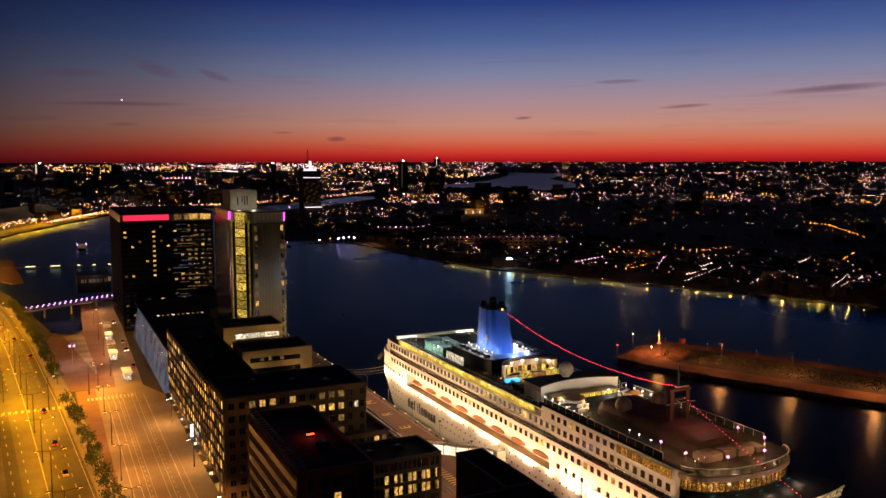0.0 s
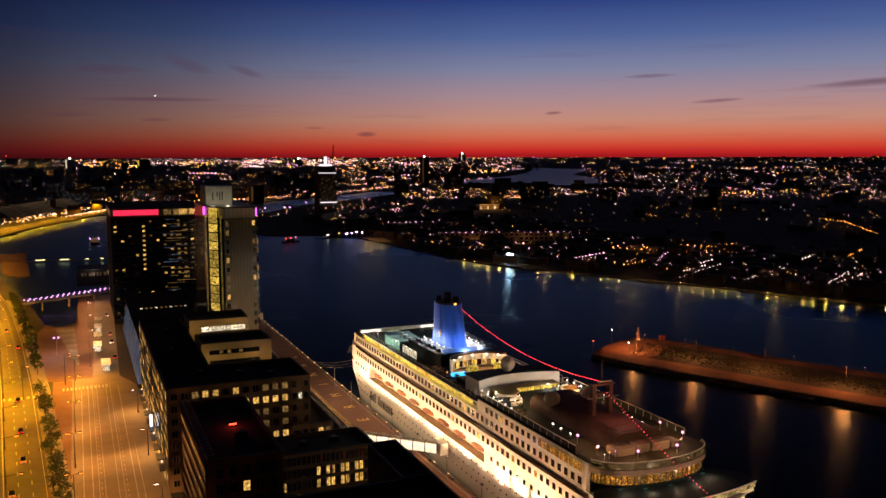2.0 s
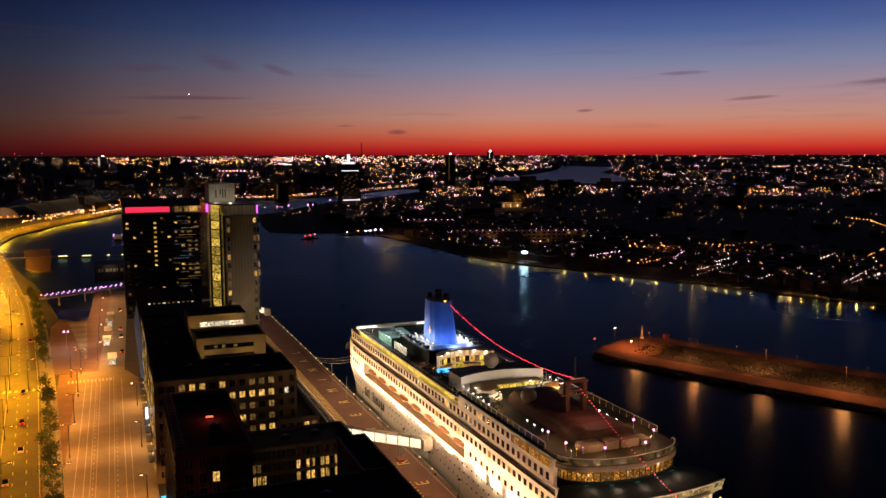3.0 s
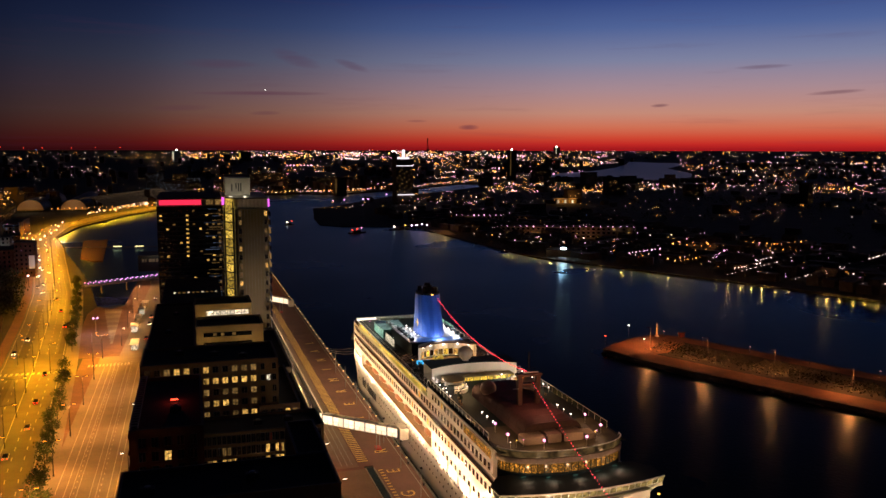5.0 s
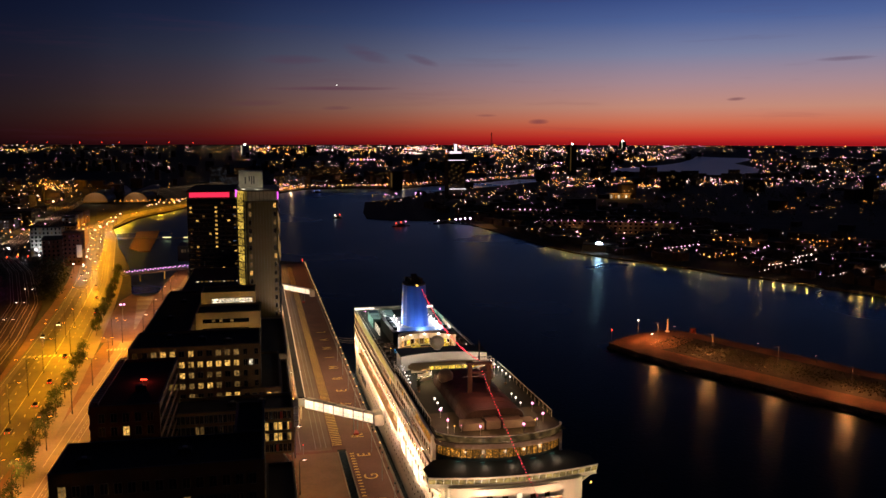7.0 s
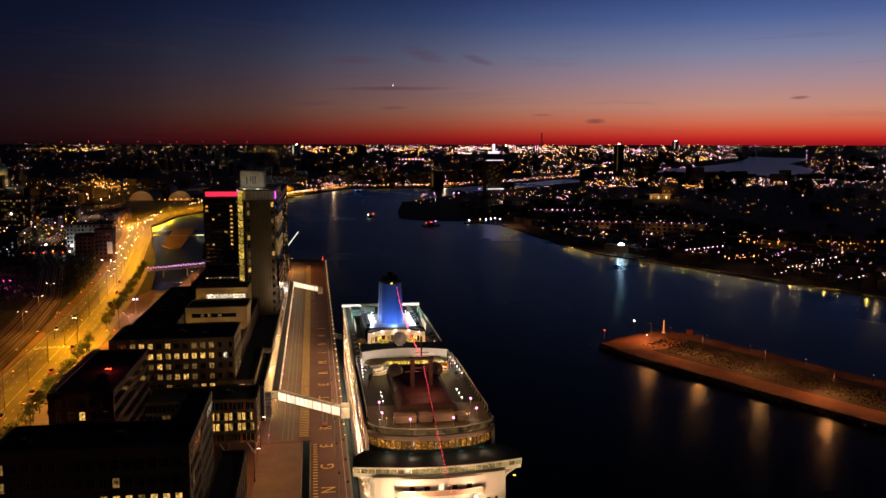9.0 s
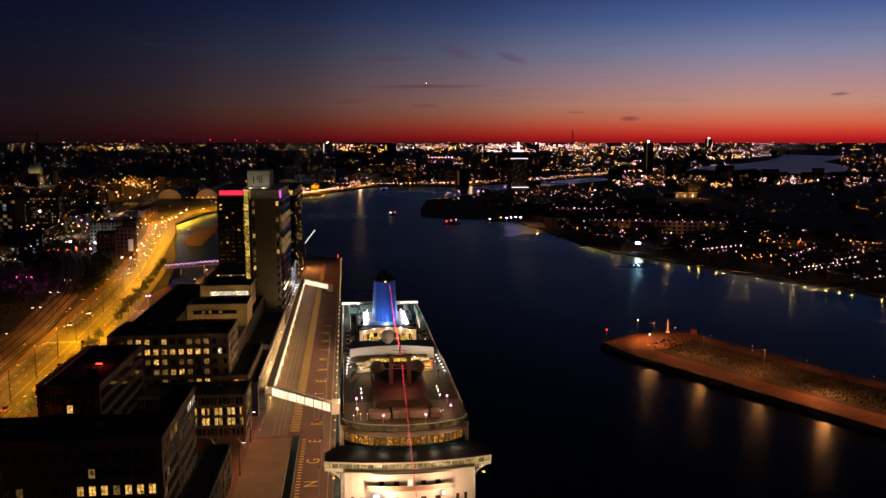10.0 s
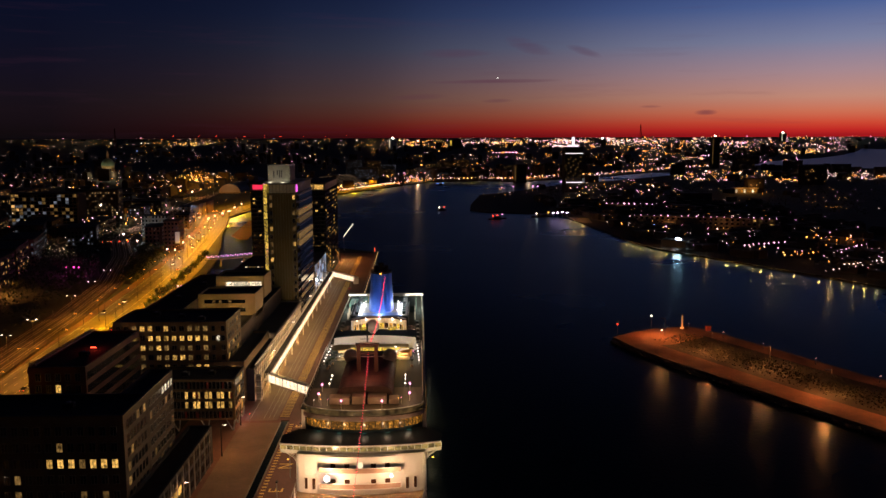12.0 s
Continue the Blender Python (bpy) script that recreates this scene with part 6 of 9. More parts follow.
part("arch", boxes((-2.8, -1.8, 27.4, 28.8, 29.5, 37.6), (1.8, 2.8, 27.4, 28.8, 29.5, 37.6), (-3.1, 3.1, 27.3, 28.9, 37.6, 38.2), (-1.8, 1.8, 27.5, 28.7, 35.4, 35.9)), MASTBROWN, mast, "brown mast arch")
part("pole", rods(((0, 28, 38.4), (0, 28, 43.5), 0.18), ((-1.8, 28, 39.4), (1.8, 28, 39.4), 0.07)), DARKSTEEL, mast)
part("radar", boxes((-1.9, 1.9, 26.7, 27.0, 38.6, 38.9)), STEEL, mast)
part("yard", rods(((-4.2, 27.5, 34.8), (4.6, 27.5, 34.8), 0.08)), STEEL, mast)
for s in (-1, 1):
    d = new("radome")
    d.parent = ship
    bm = bmesh.new()
    ball(bm, (s * 5.4, 41, 31.4), 2.0, 3)
    part("dome", bm, RADOME, d, smooth=True)
    bm = bmesh.new()
    rod(bm, (s * 5.4, 41, 27.5), (s * 5.4, 41, 29.8), 0.9, 0.7, 12)
    part("stand", bm, HULL, d)

GLOBEWHITE = shining("white_globe", (1.0, 0.86, 0.78), 3.2)
# the terrace with amber bars, white lamps and the curved white house behind
for s in (-1, 1):
    for k in range(6):
        y = 46.5 + 3.4 * k
        m = part("lamp_post", rods(((s * (13.6 - 0.1 * k), y, 27.3), (s * (13.6 - 0.1 * k), y, 28.4), 0.06), n=5), WHITESTEEL, ship)
        bm = bmesh.new()
        ball(bm, (s * (13.6 - 0.1 * k), y, 28.6), 0.24, 1)
        part("globe", bm, GLOBEWHITE, m, "white globe lamp")
    lamp_light("terrace_light", QUAY @ Vector((0.5 + s * 12.6, 193 + 57, 30.0)), 850, (1.0, 0.8, 0.6), 0.5)
    fan = [(s * (10.2 - 3.3 * math.cos(a)), 56 + 4.6 * math.sin(a)) for a in [math.radians(-80 + 160 * k / 10) for k in range(11)]]
    for k in range(10 if s > 0 else 0):
        (xa, ya), (xb, yb) = fan[k], fan[k + 1]
        bm = bmesh.new()
        hexa(bm, [(xa, ya, 27.34), (xb, yb, 27.34), (s * 11.4, 56, 27.34), (s * 11.4, 56, 27.341), (xa, ya, 28.1), (xb, yb, 28.1), (s * 11.4, 56, 29.4), (s * 11.4, 56, 29.401)])
        part("awning_panel", bm, surface("orange_awning", (0.5, 0.22, 0.05), 0.6, scale=2, vary=0.3) if (k, s) == (0, 1) else bpy.data.materials["orange_awning"], ship, "orange fan-shaped awning panel")
    for rad, z0, z1 in ((4.6, 27.34, 28.2), (3.2, 28.2, 28.9)):
        curve = [(s * (9.6 - rad * 0.8 * math.cos(a)), 56 + rad * math.sin(a)) for a in [math.radians(-110 + 220 * k / 14) for k in range(15)]]
        part("bar_counter", slabs((curve + [(9.6 * s + (x - 9.6 * s) * 0.86, 56 + (y - 56) * 0.88) for x, y in curve[::-1]], z0, z1)), HULL, ship, "curved white bar counter")
    if s < 0:
        disc = [(-9.6 + 3.0 * math.cos(a), 56 + 3.4 * math.sin(a)) for a in [math.tau * k / 20 for k in range(20)]]
        part("bar_roof", slabs((disc, 29.9, 30.15)), RENDER, ship, "round pale bar roof")
        for k in range(0, 20, 4):
            part("bar_post", rods(((*disc[k], 28.9), (*disc[k], 29.9), 0.06), n=5), WHITESTEEL, ship)
        for k in range(0, 20, 3):
            bm = bmesh.new()
            ball(bm, (-9.6 + (disc[k][0] + 9.6) * 1.2, 56 + (disc[k][1] - 56) * 1.2, 28.5), 0.13, 1)
            part("bar_lamp", bm, GLOBEWHITE, ship)
    lamp_light("awning_light", QUAY @ Vector((0.5 + s * 8.0, 193 + 51, 30.4)), 1500 if s > 0 else 900, (1.0, 0.55, 0.15) if s > 0 else (1.0, 0.62, 0.28), 0.4)
arcw = [(12.6 * math.sin(a), 69.5 + 3.0 * (1 - math.cos(a * 0.9))) for a in [math.radians(-90 + 180 * k / 20) for k in range(21)]]
arcw = [(x, 66.5 + 3.5 * (x / 12.6) ** 2 * -1 + 3.5) for x, _ in arcw]
part("curved_house", slabs((arcw + [(12.6, 75), (-12.6, 75)], 26.06, 30.4)), HULL, ship, "curved white deck house")
part("house_roof", slabs(([(x * 1.02, y - 0.3) for x, y in arcw] + [(12.9, 75.4), (-12.9, 75.4)], 30.41, 30.7)), SHIPGREY, ship)
for k in range(10):
    x = -9.5 + 2.0 * k
    part("bar_window", boxes((x, x + 1.6, 62.6, 62.75, 26.3, 28.2)), YELLOWDECK, ship, "yellow-lit bar window")
for x in (-7.5, 6.5):
    part("house_flood", boxes((x - 0.25, x + 0.25, 62.4, 62.7, 28.35, 28.6)), GLOBEWHITE, ship)
    lamp_light("house_flood_light", QUAY @ Vector((0.5 + x, 193 + 61.6, 28.9)), 560, (1.0, 0.9, 0.78), 0.2)
part("bar_house", boxes((-10, 10.4, 62.8, 66.6, 26.06, 28.3)), RENDER, ship)
for s in (-1, 1):
    for y in (65, 68):
        for x in (12.8, 14.4):
            part("stair_post", rods(((s * x, y, 26), (s * x, y, 28.9), 0.09), n=5), WHITESTEEL, ship)
        for z in (27.6, 28.85):
            part("stair_rail", rods(((s * 12.8, y, z), (s * 14.4, y, z), 0.08), n=5), WHITESTEEL, ship)
sun = new("radome")
sun.parent = ship
bm = bmesh.new()
ball(bm, (-1.0, 72, 32.8), 2.1, 3)
part("dome", bm, surface("pale_radome", (0.5, 0.45, 0.4), 0.5, scale=2, vary=0.1), sun, smooth=True)
bm = bmesh.new()
rod(bm, (-1.0, 72, 30.7), (-1.0, 72, 31.4), 1.0, 0.8, 12)
part("stand", bm, HULL, sun)

# pool court before the funnel
part("pool_court", boxes((-10.5, 10.5, 84.6, 94, 26.06, 26.4)), TEAK, ship)
part("pool", boxes((-11.0, -6.6, 87.0, 88.4, 26.4, 27.3)), BLUEGLOW, ship, "glowing blue pool edge")
for s in (-1, 1):
    part("lit_kiosk", boxes((s * 4.6 - 1.3, s * 4.6 + 1.3, 85.8, 88.5, 26.4, 28.8)), YELLOWDECK, ship, "yellow-lit kiosk")
court = [(9.4 * math.cos(a), 92 + 5.5 * math.sin(a)) for a in [math.pi * k / 16 for k in range(17)]]
part("court_wall", slabs((court + [(x * 0.92, 92 + (y - 92) * 0.9) for x, y in court[::-1]], 26.1, 30.2)), HULL, ship, "curved pale wall round the pool court")
part("court_roof", slabs((court + [(x * 0.75, 92 + (y - 92) * 0.72) for x, y in court[::-1]], 30.21, 30.7)), DOMEROOF, ship)
for k in range(16):
    (xa, ya), (xb, yb) = court[k], court[k + 1]
    f = lambda x, y, s: (x * s, 92 + (y - 92) * (s - 0.02))
    part("court_pillar", rods(((*f(xa, ya, 0.9), 26.4), (*f(xa, ya, 0.9), 30.2), 0.16), n=6), WHITESTEEL, ship)
    bm = bmesh.new()
    slab(bm, [f(xa, ya, 0.905), f(xb, yb, 0.905), f(xb, yb, 0.895), f(xa, ya, 0.895)], 26.5, 28.3)
    part("court_bay", bm, (DIMROOM, YELLOWDECK, DARKPANE, WARMROOM)[(k * 7) % 4], ship, "bay of the pool court bar")
for k in range(2, 15, 3):
    x, y = court[k]
    bm = bmesh.new()
    ball(bm, (x * 0.86, 92 + (y - 92) * 0.84, 29.8), 0.3, 1)
    part("wall_lamp", bm, WHITELAMP, ship)
lamp_light("court_light", QUAY @ Vector((0.5, 193 + 92.5, 29.4)), 520, (1.0, 0.6, 0.3), 0.8)
for s in (-1, 1):
    lamp_light("court_light", QUAY @ Vector((0.5 + s * 6.5, 193 + 90.5, 29.0)), 380, (1.0, 0.6, 0.3), 0.5)
part("funnel_house", slabs(([(x * 1.05, 98 + (y - 92) * 0.6) for x, y in court[::-1]] + [(10.2, 124), (-10.2, 124)][::1], 26.07, 29.9)), SHIPGREY, ship, "dark house under the funnel")
for s in (-1, 1):
    for k in range(8):
        part("deck_locker", boxes((s * 13.2 - 0.5, s * 13.2 + 0.5, 64 + 6 * k, 66.4 + 6 * k, 26.07, 26.6)), DARKSTEEL, ship)
part("funnel_deck", slabs(([(-9.6, 101), (9.6, 101), (9.9, 123.6), (-9.9, 123.6)], 29.91, 30.02)), STEEL, ship, "grey deck round the funnel")
for s in (-1, 1):
    for k in range(5):
        part("deck_vent", boxes((s * 8.3 - 0.6, s * 8.3 + 0.6, 103 + 4 * k, 105 + 4 * k, 30.02, 31.0)), SHIPGREY, ship)
for s in (-1, 1):      # rails, ducts and lockers round the funnel house
    part("house_rail", rods(((s * 10.0, 100, 30.9), (s * 10.2, 123, 30.9), 0.05), ((s * 10.0, 100, 30.45), (s * 10.2, 123, 30.45), 0.04), n=5), WHITESTEEL, ship)
    for k in range(3):
        bm = bmesh.new()
        rod(bm, (s * 8.6, 126.5 + 4.4 * k, 28.4), (s * 8.6, 126.5 + 4.4 * k, 29.8), 0.7, 0.6, 10)
        rod(bm, (s * 8.6, 126.5 + 4.4 * k, 29.8), (s * 8.6, 126.5 + 4.4 * k, 30.2), 1.0, 0.9, 10)
        part("mushroom_vent", bm, STEEL, ship)
    part("side_duct", boxes((s * 11.2 - 0.5, s * 11.2 + 0.5, 76, 83, 26.07, 27.5)), SHIPGREY, ship)
    part("top_rail", rods(((s * 14.9, 64, 27.1), (s * 14.6, 156, 27.1), 0.06), ((s * 14.9, 64, 26.6), (s * 14.6, 156, 26.6), 0.04), n=5), WHITESTEEL, ship, "white rail along the top deck")
# the ledge's blue light is put into its base colour
part("blue_ledge", slabs(([(-7.6, 99.5), (7.6, 99.5), (6.8, 104.5), (-6.8, 104.5)], 29.9, 30.3)), surface("blue_lit_ledge", (0.05, 0.12, 0.35), 0.4), ship, "ledge before the funnel with blue light put into its colour")

funnel = new("funnel")
funnel.parent = ship
bm = bmesh.new()
prof = [(29.9, 4.5, 8.0, 113.5), (33, 4.3, 7.2, 113.8), (37, 4.05, 6.4, 114.2), (41, 3.85, 5.8, 114.6), (43.2, 3.75, 5.5, 114.8)]
rows = []
for z, w, l, yc in prof:
    row = []
    for k in range(28):
        a = math.tau * k / 28
        c, s = math.cos(a), math.sin(a)
        groove = 1 - 0.05 * (abs(math.sin(3 * a)) > 0.93)
        row.append(bm.verts.new((w * math.copysign(abs(c) ** 0.7, c) * groove, yc + l * math.copysign(abs(s) ** 0.8, s) * groove, z)))
    rows.append(row)
for a, b in zip(rows, rows[1:]):
    for k in range(28):
        bm.faces.new((a[k], a[(k + 1) % 28], b[(k + 1) % 28], b[k]))
bm.faces.new(rows[-1])
part("casing", bm, FUNNELBLUE, funnel, "blue funnel casing")
part("emblem", slabs(([(0, 1.3), (-0.35, 0.35), (-1.2, 0), (-0.35, -0.35), (0, -1.3), (0.35, -0.35), (1.2, 0), (0.35, 0.35)], 0, 0.15)), surface("gold_emblem", (0.7, 0.45, 0.08), 0.4, 0.3), funnel, "plain gold four-pointed emblem").matrix_basis = pose(-4.42, 111.0, 34.2, 90, 0, -90)
for x, y, h, r_ in ((-1.6, 112, 46.0, 1.0), (1.6, 112, 45.6, 1.0), (0, 115, 46.6, 1.2), (-1.8, 118, 45.2, 0.8), (1.8, 118, 45.2, 0.8)):
    bm = bmesh.new()
    rod(bm, (x, y, 43.0), (x, y, h), r_, r_ * 0.9, 12)
    part("exhaust_pipe", bm, BLACKPAINT, funnel, "black exhaust pipe")
part("cap_rim", slabs(([(3.9 * math.cos(a), 114.8 + 5.6 * math.sin(a)) for a in [math.tau * k / 24 for k in range(24)]], 43.2, 43.7)), BLACKPAINT, funnel)
part("top_lamp", boxes((-0.3, 0.3, 108.9, 109.2, 43.3, 43.7)), SODIUM, funnel)
for s in (-1, 1):
    for k in range(7):
        x, y = s * (6.0 + 0.5 * (k % 2)), 104.5 + 2.6 * k
        bm = bmesh.new()
        rod(bm, (x, y, 29.9), (x, y, 31.0), 0.07, n=5)
        m = part("lamp_post", bm, WHITESTEEL, ship)
        bm = bmesh.new()
        ball(bm, (x, y, 31.3), 0.24, 1)
        part("globe", bm, GLOBEWHITE, m, "white floodlight")
    for y in (106, 113, 120):
        lamp_light("funnel_flood", QUAY @ Vector((0.5 + s * 7.2, 193 + y, 31.6)), 950, (0.95, 0.95, 1.0), 0.3)
lamp_light("funnel_flood", QUAY @ Vector((0.5, 193 + 101.5, 31.4)), 1600, (0.85, 0.92, 1.0), 0.3)

# aft: green-lit screen, white house, cross beam with wings
for s in (-1, 1):
    part("glass_screen", boxes((s * 12.6 - 0.06, s * 12.6 + 0.06, 126, 140, 26.1, 29.0)), lit_room("green_lit_screen", (0.5, 1.0, 0.72), 0.7, 0.5) if s < 0 else bpy.data.materials["green_lit_screen"], ship, "green-lit glass screen")
    # this wall glows by itself to look brightly lit
    part("lit_wall", boxes((s * 12.2 - 0.06, s * 12.2 + 0.06, 112, 124, 26.1, 28.6)), WHITEROOM, ship, "wall glowing white in place of lamplight")
part("aft_house", boxes((-12, 12, 124.5, 142, 26.07, 28.4)), SHIPGREY, ship)
part("glass_canopy", slabs(([(-12.4, 126), (-4.6, 126), (-3.6, 141), (-12.4, 141)], 29.0, 29.2)), lit_room("lit_canopy", (0.6, 0.95, 0.78), 0.3, 0.2), ship, "green-lit glass canopy")
part("cross_beam", boxes((-15.6, 15.6, 157.4, 158.8, 26.1, 27.2)), WHITESTEEL, ship, "white cross beam over the stern")
part("beam_lights", boxes((-15.4, -8.2, 157.2, 157.36, 26.5, 26.9), (8.2, 15.4, 157.2, 157.36, 26.5, 26.9)), shining("beam_light", (1, 0.97, 0.9), 3.0), ship, "row of white lights")
for s in (-1, 1):
    part("beam_brace", rods(((s * 12, 157, 26.6), (s * 6, 142, 29), 0.2), n=6), WHITESTEEL, ship)
    lamp_light("canopy_light", QUAY @ Vector((0.5 + s * 7, 193 + 133, 32.5)), 420, (0.85, 1.0, 0.9), 0.4)
    lamp_light("aft_light", QUAY @ Vector((0.5 + s * 12.5, 193 + 150, 29.5)), 800, (1.0, 0.95, 0.75), 0.5)
    lamp_light("aft_light", QUAY @ Vector((0.5 + s * 14.2, 193 + 132, 28.4)), 800, (0.9, 1.0, 0.85), 0.4)
for k in range(3):
    part("stern_bay", boxes((-9 + 6.5 * k, -5 + 6.5 * k, 185.4, 185.6, 12, 13.5)), DARKPANE, ship)
    part("stern_port", boxes((-13.4 + 0.2 * k, -12.2, 178 + 2.0 * k, 179.2 + 2.0 * k, 15.6 - 1.2 * k, 16.8 - 1.2 * k)), BLACKPAINT, ship)

# floodlights under the bridge wings
for s in (-1, 1):
    part("wing_lamp", boxes((s * 16.6 - 0.2, s * 16.6 + 0.2, -3.4, -3.1, 18.9, 19.1)), SODIUM, ship)
    lamp_light("wing_flood", QUAY @ Vector((0.5 + s * 17.4, 193 - 5.2, 18.2)), 420, (1.0, 0.7, 0.36), 0.2)
# added warm fill lights over the decks, without lamp bodies
for s in (-1, 1):
    for y, z, w in ((1.5, 24.6, 60), (24, 30.6, 90), (36, 30.8, 110), (46, 30.6, 130), (76, 30.4, 200), (100, 29.0, 260)):
        lamp_light("deck_lamp_light", QUAY @ Vector((0.5 + s * 12.2, 193 + y, z)), w, (1.0, 0.5, 0.24), 0.3)
# added reddish fill before the mast, no lamp hangs there
lamp_light("mast_light", QUAY @ Vector((0.5, 193 + 20, 36.0)), 1500, (1.0, 0.36, 0.2), 0.4)

# small deck lamps, scattered over terraces and rails
rd = random.Random(8)
for k in range(22):
    s = rd.choice((-1, 1))
    y = rd.choice((rd.uniform(47, 64), rd.uniform(47, 64), rd.uniform(84, 98), rd.uniform(8, 14), rd.uniform(126, 156)))
    x = s * rd.uniform(7.5, 13.2)
    z = 27.35 if y < 62 else 26.07
    m = part("lamp_post", rods(((x, y, z), (x, y, z + 1.5), 0.04), n=4), WHITESTEEL, ship)
    bm = bmesh.new()
    ball(bm, (x, y, z + 1.6), rd.uniform(0.1, 0.2), 1)
    part("globe", bm, rd.choice((GLOBEWHITE, SODIUM, SODIUM, PINKLAMP)), m, "small deck lamp")
# potted palms on the terrace
for x, y in ((-11.8, 44.5), (-11.2, 47.0), (-12.2, 42.0), (11.6, 44.0), (11.2, 62.5), (-11.6, 83.0)):
    palm = thing("potted_palm", "small potted palm on the open ship deck", "plant", "deck palms", QUAY @ Vector((0.5 + x, 193 + y, 27.34 if y < 62 else 26.07)))
    bm = bmesh.new()
    rod(bm, (0, 0, 0), (0, 0, 0.5), 0.3, 0.38, 10)
    part("pot", bm, RENDER, palm)
    bm = bmesh.new()
    rod(bm, (0, 0, 0.45), (0.05, 0, 1.5), 0.07, 0.05, 6)
    part("trunk", bm, BARK, palm)
    bm = bmesh.new()
    for k in range(26):
        a, l, up = rd.uniform(0, math.tau), rd.uniform(0.7, 1.3), rd.uniform(0.1, 0.8)
        c, s = math.cos(a), math.sin(a)
        p = [(0.05, 0, 1.5), (0.5 * l * c - 0.13 * s, 0.5 * l * s + 0.13 * c, 1.5 + up), (l * c, l * s, 1.5 + up * 0.6), (0.5 * l * c + 0.13 * s, 0.5 * l * s - 0.13 * c, 1.5 + up)]
        bm.faces.new([bm.verts.new(q) for q in p])
    part("fronds", bm, LEAF, palm)
# rows of deck chairs
bm = bmesh.new()
hexa(bm, [(-0.3, -0.9, 0.28), (0.3, -0.9, 0.28), (0.3, 0.4, 0.28), (-0.3, 0.4, 0.28), (-0.3, -0.9, 0.38), (0.3, -0.9, 0.38), (0.3, 0.4, 0.38), (-0.3, 0.4, 0.38)])
hexa(bm, [(-0.3, 0.4, 0.28), (0.3, 0.4, 0.28), (0.3, 0.95, 0.7), (-0.3, 0.95, 0.7), (-0.3, 0.36, 0.36), (0.3, 0.36, 0.36), (0.3, 0.9, 0.8), (-0.3, 0.9, 0.8)])
for x in (-0.25, 0.25):
    for y in (-0.7, 0.5):
        rod(bm, (x, y, 0), (x, y, 0.3), 0.03, n=4)
chair = bpy.data.meshes.new("deck_chair")
bm.to_mesh(chair)
bm.free()
chair.materials.append(surface("deck_chair_cloth", (0.14, 0.11, 0.09), 0.8, spread=0.4))
for s in (-1, 1):
    for k in range(14):
        again("deck_chair", chair, ship, pose(s * (11.4 - 0.9 * (k % 2)), 86 + 1.1 * k, 26.06, 0, 0, 90 * s))

# added bare lights off the hull, for light from the boat deck down the white side
for s, power in ((-1, 480), (1, 230)):
    for k in range(15):
        y = 30 + 9.4 * k
        if s > 0 and k % 3:
            continue
        x = s * (hb(y) + 1.3)
        lamp_light("boat_lamp_light", QUAY @ Vector((0.5 + s * 15.9, 193 + 58.3 + 11.3 * (k % 9), 15.0)), power * 0.45, (1.0, 0.66, 0.32), 0.2)
        lamp_light("boat_deck_light", QUAY @ Vector((0.5 + x, 193 + y, 10.6)), power * 1.15, (1.0, 0.64, 0.36), 0.25)
# fill lights added in the air beside bow and stern
for y, z in ((2, 9.5), (14, 9.5), (172, 9.0), (181, 10)):
    lamp_light("hull_light", QUAY @ Vector((0.5 - hb(y) - 3.0, 193 + y, z)), 900, (1.0, 0.61, 0.36), 0.3)
# fill lights added along the promenade, without lamp bodies
for s in (-1, 1):
    for k in range(9):
        lamp_light("promenade_lamp", QUAY @ Vector((0.5 + s * 14.6, 193 + 62 + 11.5 * k, 25.3)), 90, (1.0, 0.7, 0.16), 0.2)

for k in range(9):      # tall quay floodlights, added to wash the whole side
    y = 6 + 21 * k
    mast_pole = thing("flood_mast", "added slim quay mast whose warm floodlights brighten the ship", "lamp", "flood masts", QUAY @ Vector((EDGE - 3.2, 193 + y, 2.0)))
    part("pole", rods(((0, 0, 0), (0, 0, 7.6), 0.09), n=6), STEEL, mast_pole)
    part("head", boxes((-0.2, 0.3, -0.4, 0.4, 7.6, 7.9)), DARKSTEEL, mast_pole)
    lamp_light("flood_mast_light", QUAY @ Vector((EDGE - 2.4, 193 + y, 9.7)), 11500, (1.0, 0.55, 0.27), 0.3, 140, QUAY @ Vector((-15, 193 + y, 17)))

# festoon of red bulbs from the funnel over the mast to the bow
festoon = thing("light_string", "string of glowing red bulbs rigged from funnel to bow", "light string", at=PIVOT, turn=TURN)
bm = bmesh.new()
ball(bm, (0, 0, 0), 0.1, 1)
bulb = bpy.data.meshes.new("bulb")
bm.to_mesh(bulb)
bm.free()
bulb.materials.append(BULB)
for a, b, sag, n in ((Vector((1.6, 109, 42.4)), Vector((0.6, 28.4, 38.2)), 3.6, 120), (Vector((0.4, 27.4, 36.6)), Vector((0.0, -57, 15.5)), 3.0, 84)):
    pts = [a.lerp(b, k / n) - Vector((0, 0, sag * 4 * (k / n) * (1 - k / n))) for k in range(n + 1)]
    bm = bmesh.new()
    for p, q in zip(pts[::5], pts[5::5]):
        rod(bm, p, q, 0.03, n=4)
    part("cable", bm, BLACKPAINT, festoon)
    for p in pts[1:-1]:
        again("bulb", bulb, festoon, Matrix.Translation(p))
